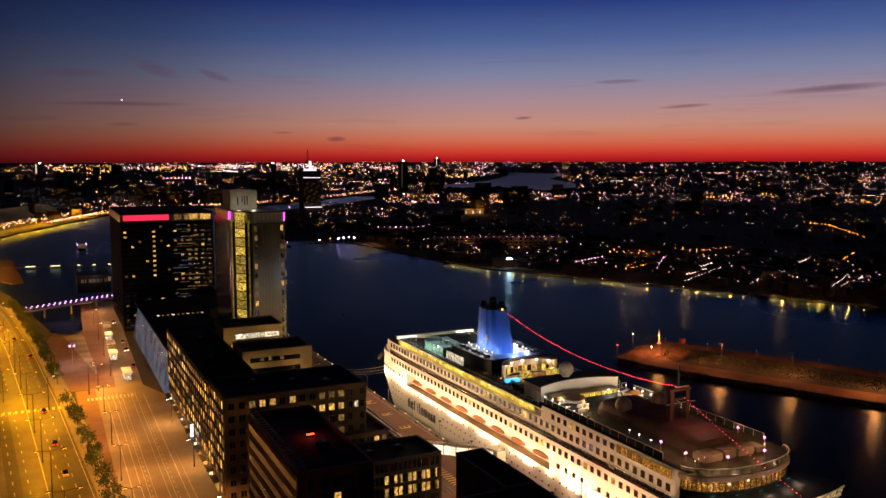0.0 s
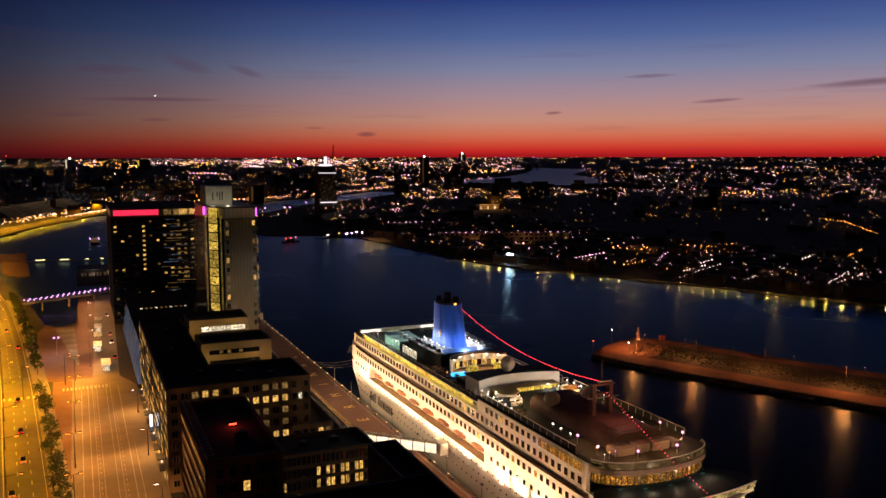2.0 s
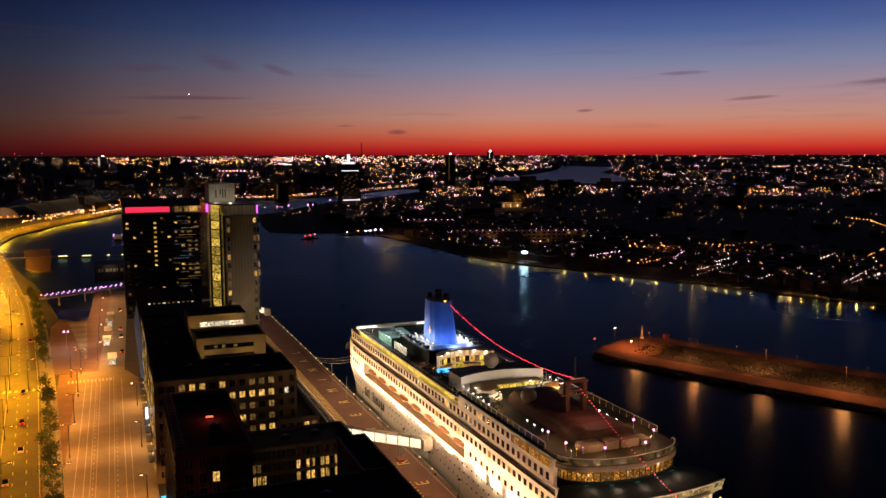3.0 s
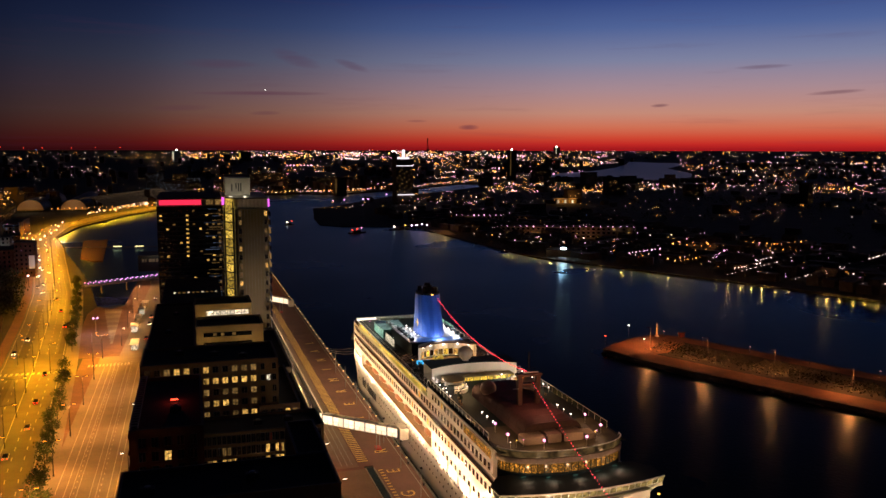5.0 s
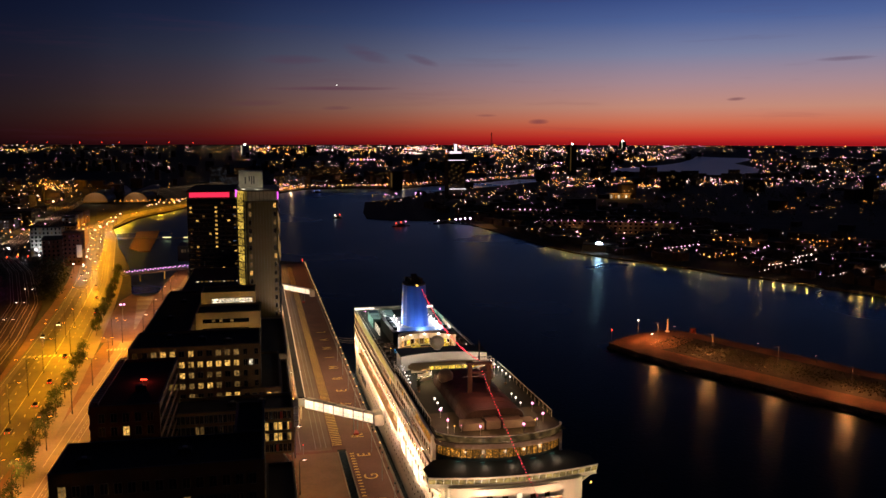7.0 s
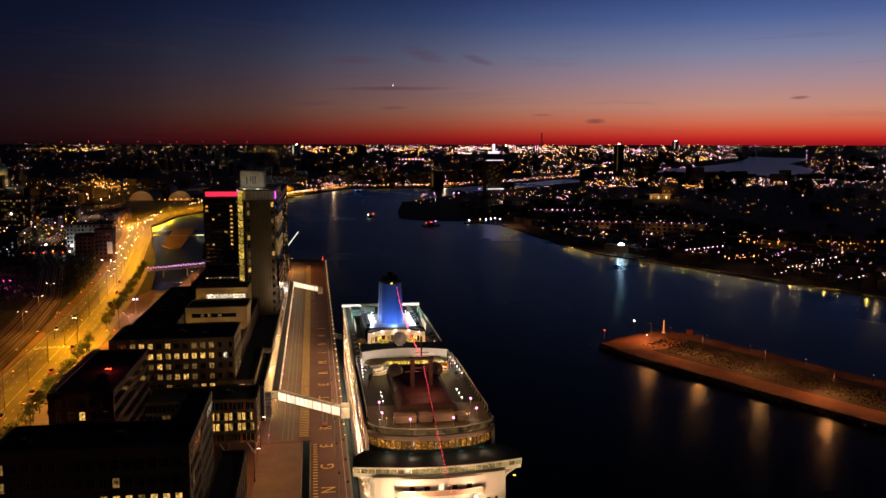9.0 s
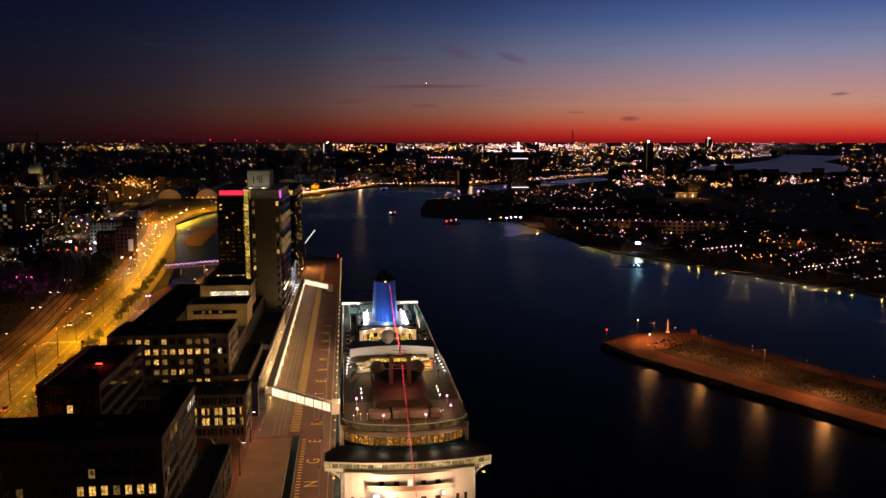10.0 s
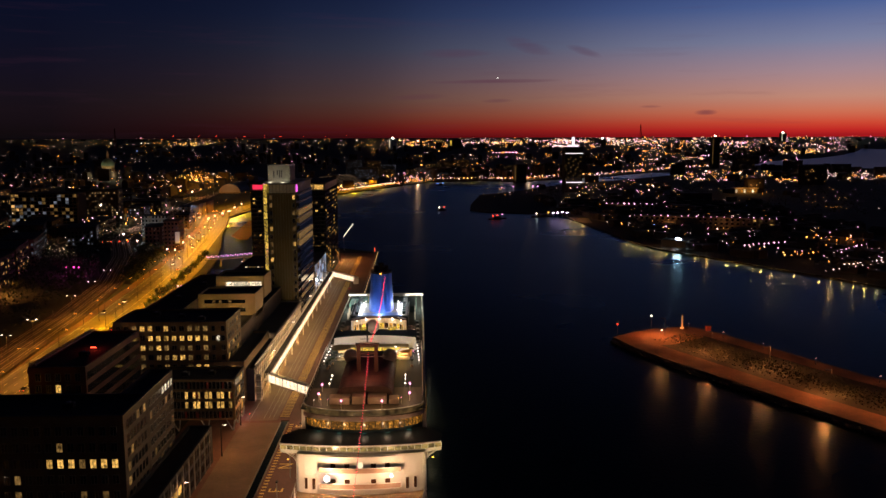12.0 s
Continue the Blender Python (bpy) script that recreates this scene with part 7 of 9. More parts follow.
# mooring lines
for k, (y, z, dy) in enumerate(((184, 10.0, 34), (184.5, 8.5, 30), (185, 7.2, 26))):
    m = thing("mooring_line", "pale mooring line from the stern to the quay", "rope", "mooring lines")
    a, b = QUAY @ Vector((0.5 - 9, 193 + y, z)), QUAY @ Vector((EDGE - 0.5, 193 + y + dy, 2.4))
    pts = [a.lerp(b, i / 10) - Vector((0, 0, 1.2 * 4 * (i / 10) * (1 - i / 10))) for i in range(11)]
    bm = bmesh.new()
    for p, q in zip(pts, pts[1:]):
        rod(bm, p, q, 0.06, n=5)
    part("rope", bm, WHITESTEEL, m)


# ---- the long pier across the water ----
NEAR = [(100, 375), (105, 355), (115, 332), (127, 308), (137, 287), (147, 267), (160, 243), (212, 166), (298, 50)]
FAR = [(139, 395), (147, 387), (157, 366), (169, 340), (183, 308), (197, 284), (216, 250), (252, 198), (326, 72)]
pier = tagged(part("pier", slabs((NEAR + FAR[::-1] + [(124, 391), (110, 383)], -4, 2.0)), STONE), "long low stone pier with rough grass", "pier", kind="structure")


def on_line(line, t):
    k = t * (len(line) - 1)
    i = min(int(k), len(line) - 2)
    f = k - i
    return (line[i][0] * (1 - f) + line[i + 1][0] * f, line[i][1] * (1 - f) + line[i + 1][1] * f)


def band(t0, t1, s0, s1, z, n=24):
    bm = bmesh.new()
    rows = []
    for k in range(n + 1):
        t = t0 + (t1 - t0) * k / n
        a, b = on_line(NEAR, t), on_line(FAR, t)
        rows.append([bm.verts.new((a[0] + (b[0] - a[0]) * s, a[1] + (b[1] - a[1]) * s, z)) for s in (s0, s1)])
    for p, q in zip(rows, rows[1:]):
        bm.faces.new((p[0], p[1], q[1], q[0]))
    return bm


tagged(part("pier_grass", band(0.06, 1, 0.2, 0.86, 2.012), GRASS), "dark rough grass along the middle of the pier", "grass", kind="structure")
tagged(part("pier_path", band(0, 1, 0.04, 0.25, 2.02), SANDY), "sandy path along the pier", "path", kind="structure")
tagged(part("pier_path_far", band(0, 1, 0.81, 0.96, 2.02), SANDY), "sandy path along the far side of the pier", "path", kind="structure")
tagged(part("pier_head", slabs(([(101, 375), (110, 382), (124, 390), (138, 394), (145, 386), (140, 372), (124, 360), (106, 357)], 1.99, 2.03)), SANDY), "sandy open pier head", "path", kind="structure")
r = random.Random(17)
bm = bmesh.new()
for k in range(5200):
    t, s = r.random(), min(0.76, max(0.32, r.gauss(0.55, 0.11)))
    if t < 0.1:
        continue
    a, b = on_line(NEAR, t), on_line(FAR, t)
    x, y = a[0] + (b[0] - a[0]) * s, a[1] + (b[1] - a[1]) * s
    h = r.uniform(0.15, 0.7)
    u = r.uniform(0, math.tau)
    w = r.uniform(0.2, 0.6)
    dx, dy = w * math.cos(u), w * math.sin(u)
    bm.faces.new([bm.verts.new((x - dx, y - dy, 2)), bm.verts.new((x + dx, y + dy, 2)), bm.verts.new((x + dx * 0.3, y + dy * 0.3, 2 + h))])
tagged(part("pier_scrub", bm, GRASS), "dark rough scrub along the middle of the pier", "scrub", kind="stuff")
bm = bmesh.new()
for k in range(900):
    t = r.random()
    a = on_line(NEAR, t)
    x, y, s = a[0] - r.uniform(0.0, 1.6), a[1] - r.uniform(0.0, 1.6), r.uniform(0.25, 0.6)
    vs = ball(bm, (x, y, r.uniform(0.1, 1.0)), s, 1)
tagged(part("pier_rocks", bm, STONE), "dark boulders along the foot of the pier", "rocks", kind="stuff")
beacon = thing("pier_beacon", "pale beacon column on the pier head", "beacon", at=(136, 390, 2.0))
bm = bmesh.new()
rod(bm, (0, 0, 0), (0, 0, 0.6), 1.0, 0.9, 12)
rod(bm, (0, 0, 0.6), (0, 0, 6.2), 0.5, 0.35, 12)
part("column", bm, WHITESTEEL, beacon)
part("lantern", rods(((0, 0, 6.2), (0, 0, 6.9), 0.3)), DARKSTEEL, beacon)
hut = thing("pier_hut", "small red-lit hut on the pier", "hut", at=(147, 386, 2.0))
part("body", boxes((-1.2, 1.2, -0.9, 0.9, 0, 2.2)), surface("red_hut", (0.2, 0.05, 0.03), 0.7), hut)
part("roof", boxes((-1.5, 1.5, -1.2, 1.2, 2.2, 2.4)), DARKSTEEL, hut)
lamp_light("hut_light", (145, 383, 5), 160, (1, 0.3, 0.12))
lamp_light("pier_head_light", (131, 384, 5.5), 700, (1.0, 0.4, 0.12))
for k, (x, y, mat, h) in enumerate(((103, 379, REDLAMP, 4.5), (122, 392, WHITELAMP, 5.5), (124, 381, WHITELAMP, 1.2))):
    n = thing("harbour_light", "small harbour light on a thin post", "lamp", "harbour lights", (x, y, 2.0))
    part("post", rods(((0, 0, 0), (0, 0, h), 0.08), n=6), STEEL, n)
    bm = bmesh.new()
    ball(bm, (0, 0, h + 0.3), 0.32, 1)
    part("lamp", bm, mat, n)
def across_pier(t, s):
    a, b = on_line(NEAR, t), on_line(FAR, t)
    return a[0] + (b[0] - a[0]) * s, a[1] + (b[1] - a[1]) * s


lamps("pier_lamp", "low lamp post on the far side of the pier", "pier lamps", [(*across_pier(t, 0.9), 2.0, 40) for t in (0.06, 0.2, 0.31, 0.42, 0.53, 0.66)], 2.4, 0.3, False, shining("pier_lamp_lens", (1.0, 0.5, 0.45), 3.0), 150, (1.0, 0.36, 0.1), radius=0.15, cone=178)

WALLGLOW = shining("pier_mast_lens", (1.0, 0.3, 0.08), 1500.0, sampled=True)
first = None
for k, (x, y) in enumerate(((123.5, 374.5), (136, 348.5), (150, 322.5), (158, 289), (173, 262), (189, 236), (207, 209))):
    if k == 0:
        first = thing("pier_mast", "tall dark mast with a flat hooded lamp on the pier", "lamp", "pier masts")
        part("pole", rods(((0, 0, 0), (0, 0, 8.7), 0.12)), DARKSTEEL, first)
        part("arm", rods(((0, 0, 8.6), (-1.6, -0.9, 8.75), 0.06), n=6), DARKSTEEL, first)
        oval = [(-1.7 + 0.9 * math.cos(q), -0.95 + 0.5 * math.sin(q)) for q in [math.tau * i / 16 for i in range(16)]]
        part("lens", slabs((oval, 8.5, 8.55)), WALLGLOW, first)
        part("hood", slabs(([(-1.7 + (u + 1.7) * 1.35, -0.95 + (v + 0.95) * 1.5) for u, v in oval], 8.56, 8.8)), DARKSTEEL, first)
        first.matrix_basis = pose(x, y, 2.0)
    else:
        copy_thing(first, pose(x, y, 2.0))

# ---- lights and buildings of the town ----
PALETTE = [(shining("town_light_orange", (1.0, 0.3, 0.04), 3.6, spread="few"), 0.34), (shining("town_light_white", (1.0, 0.68, 0.55), 2.4, spread="few"), 0.28),
           (shining("town_light_pink", (1.0, 0.36, 0.6), 2.4, spread="few"), 0.24), (shining("town_light_yellow", (1.0, 0.5, 0.08), 2.4, spread="few"), 0.1),
           (shining("town_light_blue", (0.2, 0.35, 1.0), 1.8, spread="few"), 0.02), (shining("town_light_red", (1.0, 0.06, 0.04), 1.5, spread="few"), 0.02)]
STREETS = [(shining("street_light_orange", (1.0, 0.33, 0.05), 4.5, spread=0.6, island=True), 0), (shining("street_light_white", (1.0, 0.66, 0.55), 4.0, spread=0.6, island=True), 0),
           (shining("street_light_pink", (1.0, 0.4, 0.7), 4.2, spread=0.5, island=True), 0), (shining("street_light_yellow", (1.0, 0.52, 0.12), 4.5, spread=0.6, island=True), 0)]
SHORE = [(414, 267), (357, 374), (320, 438), (306, 472), (291, 505), (276, 537), (262, 565), (246, 595), (232, 622), (216, 652), (201, 686), (194, 730), (188, 800), (182, 865), (177, 935)]


def from_shore(x, y):
    """How far a point lies from the north bank."""
    return min(math.hypot(x - (xa + (xb - xa) * t / 4), y - (ya + (yb - ya) * t / 4)) for (xa, ya), (xb, yb) in zip(SHORE, SHORE[1:]) for t in range(5))


HARBOUR = Vector((-50, 30, 91))


class Lights:
    """Gathers many small lights, one mesh for each colour."""

    def __init__(self, palette=None):
        self.palette = palette or PALETTE
        self.verts, self.faces = [[] for _ in self.palette], [[] for _ in self.palette]

    def add(self, x, y, z, size, kind):
        v, f = self.verts[kind], self.faces[kind]
        n = len(v)
        v += [(x - size, y, z), (x + size, y, z), (x, y - size, z), (x, y + size, z), (x, y, z - size), (x, y, z + size)]
        f += [(n + a, n + b, n + c) for a, b, c in ((0, 2, 5), (2, 1, 5), (1, 3, 5), (3, 0, 5), (2, 0, 4), (1, 2, 4), (3, 1, 4), (0, 3, 4))]

    def make(self, name, label):
        for (mat, _), v, f in zip(self.palette, self.verts, self.faces):
            if v:
                me = bpy.data.meshes.new(name)
                me.from_pydata(v, [], f)
                me.materials.append(mat)
                tagged(new(name, me), label, "lights", kind="stuff")


def hue(r, weights=None):
    return r.choices(range(len(PALETTE)), weights or [w for _, w in PALETTE])[0]


def far_size(x, y, r):
    return (Vector((x, y, 0)) - HARBOUR).length * 0.00031 * r.uniform(0.5, 1.4)


class Blocks:
    """Gathers plain far buildings, each a box with a roof, and their windows."""

    def __init__(self):
        self.verts, self.faces = [], []

    def add(self, x, y, w, d, z0, h, turn, gable=0.0):
        c, s, n = math.cos(turn), math.sin(turn), len(self.verts)
        for zz in (z0, z0 + h):
            for u, v in ((-w, -d), (w, -d), (w, d), (-w, d)):
                self.verts.append((x + (u * c - v * s) / 2, y + (u * s + v * c) / 2, zz))
        self.verts += [(x - w * c / 2, y - w * s / 2, z0 + h + gable), (x + w * c / 2, y + w * s / 2, z0 + h + gable)]
        self.faces += [(n, n + 1, n + 5, n + 4), (n + 1, n + 2, n + 6, n + 9, n + 5), (n + 2, n + 3, n + 7, n + 6), (n + 3, n, n + 4, n + 8, n + 7), (n + 4, n + 5, n + 9, n + 8), (n + 6, n + 7, n + 8, n + 9)]

    def make(self, name, label, mat):
        me = bpy.data.meshes.new(name)
        me.from_pydata(self.verts, [], self.faces)
        me.materials.append(mat)
        tagged(new(name, me), label, "buildings", kind="stuff")


def town(seed, name, count, lights_per, bounds, ring, label, even=0.06, dense=None, heights=(7, 16), z=1.5, weights=None, keep=None, walls=DARKBRICK, plan=(8, 26, 8, 13), clump=240):
    r = random.Random(seed)
    blocks, glow = Blocks(), Lights()
    made = tries = 0
    x0, x1, y0, y1 = bounds
    while made < count and tries < count * 40:
        tries += 1
        x, y = r.uniform(x0, x1), r.uniform(y0, y1)
        if ring and not inside(x, y, ring) or keep and not keep(x, y):
            continue
        share = max(0.0, noise.noise((x / clump, y / clump, seed)) - 0.04) * 3.0
        if r.random() > (dense(x, y) if dense else 1) * (even + 1.3 * share):
            continue
        made += 1
        zz = z + rise(x, y)
        h = r.uniform(*heights) * (1 + 0.4 * (r.random() < 0.06)) * (0.35 if math.hypot(x, y) > 3900 else 1)
        w, d = r.uniform(*plan[:2]), r.uniform(*plan[2:])
        turn = 0.5 * math.pi * r.randrange(2) + 0.35 * math.sin(x / 300) + 0.2
        blocks.add(x, y, w, d, zz - 0.4, h, turn, gable=r.choice((0, 0, 2.5)))
        c, s = math.cos(turn), math.sin(turn)
        for k in range(r.randrange(lights_per + 1)):
            u, v = r.uniform(-w, w) * 0.8, r.choice((-1, 1)) * (d / 2 + r.uniform(0.3, 7))
            size = far_size(x, y, r)
            glow.add(x + u * c - v * s, y + u * s + v * c, zz + (r.uniform(2.5, h) if v < 0 else h + r.uniform(0.5, 3)), size, hue(r, weights))
    blocks.make(name + "_houses", "dark distant houses and blocks " + label, walls)
    glow.make(name + "_lights", "small distant lights " + label)


def far_from_quay(x, y):
    return x < rail_x(y) - 48 or y > 1330


town(1, "north_town", 620, 1, (175, 1100, 250, 1500), NORTH, "on the north bank", even=0.7, dense=lambda x, y: 0.9 if 22 < from_shore(x, y) < 260 else 0.0 if from_shore(x, y) < 22 else 0.02, heights=(4.5, 7), plan=(9, 22, 7, 9))
town(2, "north_far_town", 420, 1, (250, 3000, 900, 3000), NORTH, "beyond the north bank", dense=lambda x, y: 0.0 if math.hypot(x, y) < 1750 else 0.25 if math.hypot(x, y) < 2200 else 0.8, heights=(7, 15), keep=lambda x, y: not inside(x, y, LAKE))
town(3, "south_town", 420, 3, (-1100, 250, 250, 1900), SOUTH, "in the old city", heights=(9, 19), keep=far_from_quay, weights=[0.5, 0.22, 0.08, 0.14, 0.03, 0.03])
town(4, "south_far_town", 420, 2, (-2200, 1500, 1400, 3300), SOUTH, "in the city", heights=(9, 24), even=0.012, clump=420, dense=lambda x, y: 0.35 if x < -100 else 1.0, keep=lambda x, y: (y > 1700 or far_from_quay(x, y)) and not inside(x, y, LAKE))
town(5, "skyline_town", 600, 1, (-2600, 3900, 2250, 4700), None, "along the skyline", heights=(9, 30), z=2.5, even=0.05, clump=480, dense=lambda x, y: 0.06 if math.hypot(x, y) < 3900 else 0.4 if math.hypot(x, y) < 4400 else 1.0, keep=lambda x, y: 2350 < math.hypot(x, y) < 4850 and not inside(x, y, LAKE))


def quarter(glow, seed, n, h0, h1, d0, d1, mix, size=1.0, clump=0.0, spread=(2.0, 9.0)):
    """Scatters the lamps of one quarter of the far town between two headings and two dips; mix: orange, white, pink, yellow."""
    r = random.Random(seed)
    n = int(n * 1.4)
    made = tries = 0
    while made < n and tries < n * 30:
        tries += 1
        h, d = r.uniform(h0, h1), r.uniform(d0, d1)
        if noise.noise((h * 1.1, d * 7.0, seed)) + 0.5 * noise.noise((h * 4.0, d * 16.0, seed + 3)) < clump + r.uniform(-0.25, 0.25):
            continue
        x, y = spot(h, d)
        if inside(x, y, LAKE):
            continue
        made += 1
        reach = math.hypot(x + 50, y - 27)
        kind = r.choices(range(4), mix)[0]
        big = reach * 0.0003 * size * min(3.4, 0.55 + r.expovariate(1.7))
        glow.add(x, y, rise(x, y) + r.uniform(*spread), big, kind)
        if r.random() < 0.22:      # some stand in short rows
            for k in range(r.randrange(2, 6)):
                u, v = spot(h + 0.11 * (k + 1), d)
                glow.add(u, v, rise(u, v) + 5.0, big * r.uniform(0.4, 0.8), kind)


far_glow, red_far = Lights(STREETS), Lights([(REDLAMP, 1)])
quarter(far_glow, 11, 460, 2.7, 18.6, 0.24, 0.78, (3, 5, 4, 4), 0.95, 0.0, (2, 14))
quarter(far_glow, 12, 300, 18.6, 27.8, 0.2, 1.1, (3, 5, 4, 4), 0.95, 0.0, (2, 14))
quarter(far_glow, 13, 90, -1.0, 2.7, 0.26, 0.8, (5, 1, 1, 5), 1.1)
quarter(far_glow, 14, 240, -26.5, -1.0, 0.2, 0.75, (4, 5, 1, 3), 0.55, 0.05)
quarter(far_glow, 15, 200, 27.8, 53.0, 0.17, 0.55, (4, 4, 2, 4), 0.65)
quarter(far_glow, 16, 480, 31.2, 53.2, 0.72, 1.9, (3, 5, 5, 2), 0.8, 0.05)
quarter(far_glow, 17, 190, 14.8, 22.8, 0.8, 2.1, (4, 4, 3, 3), 0.95)
quarter(far_glow, 18, 130, 0.5, 14.8, 0.85, 2.2, (5, 2, 2, 3), 0.8, 0.1)
quarter(far_glow, 19, 420, 26.7, 53.3, 2.15, 2.8, (4, 5, 4, 2), 0.95, 0.05)
quarter(far_glow, 20, 140, 18.6, 26.8, 2.3, 2.96, (5, 4, 3, 3), 1.1)
quarter(far_glow, 21, 240, -26.5, -1.0, 0.75, 2.8, (4, 5, 1, 3), 0.48, 0.05)
quarter(far_glow, 22, 80, 12.5, 20.2, 2.9, 4.3, (5, 2, 4, 3), 0.9)
quarter(far_glow, 23, 120, 20.2, 52.0, 3.3, 4.6, (5, 3, 3, 2), 0.8, 0.1)
rf = random.Random(71)
for h, d, w, n, kind, size in ((6.1, 0.55, 1.3, 60, 3, 1.5), (6.5, 1.19, 0.9, 8, 2, 2.2), (25.1, 1.1, 1.1, 70, 3, 1.4), (24.2, 1.68, 1.7, 22, 2, 1.6), (37.5, 2.06, 1.6, 14, 2, 1.7), (35.2, 1.47, 0.5, 6, 1, 2.0), (-14.7, 0.5, 1.4, 34, 3, 1.3),
                               (14.5, 0.45, 1.5, 44, 1, 1.3), (10.6, 0.42, 1.2, 40, 1, 1.3), (20.5, 0.6, 1.2, 40, 2, 1.4), (17.0, 0.9, 1.0, 24, 0, 1.3), (43.0, 0.9, 1.6, 30, 0, 1.3), (41.0, 2.5, 1.4, 20, 0, 1.8), (29.5, 2.5, 1.6, 18, 1, 1.7)):
    for k in range(n):      # bright districts, yards and lit roads
        u, v = spot(h + w * (rf.uniform(-1, 1) if n > 14 else 2 * (k + 0.5) / n - 1), d + (rf.gauss(0, 0.07) if n > 14 else 0.0))
        if not inside(u, v, LAKE):
            far_glow.add(u, v, rise(u, v) + 7.0, math.hypot(u, v) * 0.00034 * size * rf.uniform(0.5, 1.5), kind if rf.random() < 0.7 else rf.randrange(4))
for k in range(9):      # red warning lamps along the far skyline
    u, v = spot(-15.5 + 1.35 * k + rf.uniform(-0.3, 0.3), 0.2)
    red_far.add(u, v, rise(u, v) + 20, 1.8, 0)
red_far.make("skyline_red_lights", "red warning lamps along the skyline")
far_glow.make("far_town_lights", "dense lamps and lit streets of the far town")

# lamp rows, yards and gardens of the north bank
r = random.Random(23)
shore = Lights(STREETS)
for a, b, n, kind in (((260, 643), (300, 662), 9, 2), ((290, 544), (323, 561), 10, 1), ((312, 501), (360, 522), 10, 1), ((340, 455), (392, 480), 10, 1), ((372, 408), (428, 436), 10, 1), ((330, 575), (352, 586), 5, 1),
                      ((275, 590), (300, 603), 6, 0), ((222, 834), (346, 788), 21, 2), ((236, 1023), (286, 1004), 9, 2), ((345, 706), (367, 668), 4, 0), ((405, 690), (420, 660), 6, 0), ((392, 640), (402, 620), 5, 0), ((470, 560), (520, 590), 9, 0),
                      ((265, 519), (347, 568), 13, 1), ((297, 491), (367, 526), 12, 1), ((337, 459), (412, 504), 12, 1), ((664, 692), (773, 830), 18, 0), ((773, 830), (779, 874), 8, 0), ((332, 694), (354, 660), 7, 0), ((402, 659), (461, 678), 8, 0), ((316, 608), (350, 640), 7, 2), ((420, 560), (470, 590), 8, 1), ((-124, 1335), (-40, 1555), 40, 1), ((-118, 1325), (-30, 1540), 30, 0), ((25, 1698), (200, 1700), 22, 3), ((-90, 1430), (20, 1640), 24, 0), ((-260, 1300), (-130, 1340), 18, 0), ((164, 1697), (262, 1728), 16, 0)):
    for k in range(n):
        x, y = a[0] + (b[0] - a[0]) * k / (n - 1) + r.gauss(0, 0.4), a[1] + (b[1] - a[1]) * k / (n - 1) + r.gauss(0, 0.4)
        shore.add(x, y, 14.0 if n == 21 else 10.5 if n == 9 and y > 1000 else 8.0, far_size(x, y, r) * (2.2 if n < 12 else 1.7), kind)
for k in range(1500):     # single lamps in gardens and yards
    x, y = r.uniform(190, 720), r.uniform(250, 900)
    f = from_shore(x, y)
    if inside(x, y, NORTH) and 12 < f < 250 and r.random() < 1.1 - f / 260:
        shore.add(x, y, r.uniform(5.5, 9.0), far_size(x, y, r) * r.choice((0.8, 1.2, 1.9)), r.choice((0, 1, 1, 2, 2, 3)))
shore.make("street_lights", "rows of street lamps and garden lights on the north bank")
for x, y, p in ((249, 566, 900), (256, 559, 700), (272, 527, 700), (303, 470, 900), (352, 696, 1500), (360, 680, 1500), (398, 634, 900), (412, 676, 1200), (290, 600, 500), (230, 640, 500), (300, 552, 500), (335, 513, 600), (365, 470, 700), (400, 424, 700), (250, 815, 900), (300, 797, 900), (210, 700, 500)):
    lamp_light("garden_light", (x, y, 9.5), p * 1.1, (1.0, 0.42, 0.14), 0.2)

# lamps off the far quay, mirrored in the water; hoods added to hide their lenses
BANKGLOW = shining("bank_lamp", (1.0, 0.47, 0.1), 210.0, sampled=True, spread=0.6, island=True)
edge = [(x, y) for x, y in SHORE]
run = np.cumsum([0.0] + [math.hypot(q[0] - p[0], q[1] - p[1]) for p, q in zip(edge, edge[1:])])
at, gaps = 8.0, random.Random(4)
lens, hood = bmesh.new(), bmesh.new()
while at < run[-1] - 190:
    x, y = float(np.interp(at, run, [p[0] for p in edge])), float(np.interp(at, run, [p[1] for p in edge]))
    u, v = float(np.interp(at + 1, run, [p[0] for p in edge])) - x, float(np.interp(at + 1, run, [p[1] for p in edge])) - y
    c, q = Vector((x - 0.2, y - 0.2, 0)) + Vector((-v, u, 0)).normalized() * 6.0, Vector((u, v, 0)).normalized()
    n = Vector((-q.y, q.x, 0))

    def plate(bm, s0, s1, o0, o1, z0, z1):
        hexa(bm, [c + q * s0 + n * o0 + Vector((0, 0, z0)), c + q * s1 + n * o0 + Vector((0, 0, z0)), c + q * s1 + n * o1 + Vector((0, 0, z0)), c + q * s0 + n * o1 + Vector((0, 0, z0)),
                  c + q * s0 + n * o0 + Vector((0, 0, z1)), c + q * s1 + n * o0 + Vector((0, 0, z1)), c + q * s1 + n * o1 + Vector((0, 0, z1)), c + q * s0 + n * o1 + Vector((0, 0, z1))])

    plate(lens, -0.6, 0.6, -0.35, 0.35, 2.2, 2.26)
    plate(hood, -1.0, 1.0, -0.8, 0.75, 2.27, 2.34)
    rod(hood, c - n * 0.6, c - n * 0.6 + Vector((0, 0, 2.27)), 0.08, n=5)
    at += gaps.choice((6.5, 7.5, 9.0, 12.0, 15.0, 19.0))
tagged(part("bank_lamps", lens, BANKGLOW), "row of warm hooded lamps along the far quay", "lights", kind="stuff")
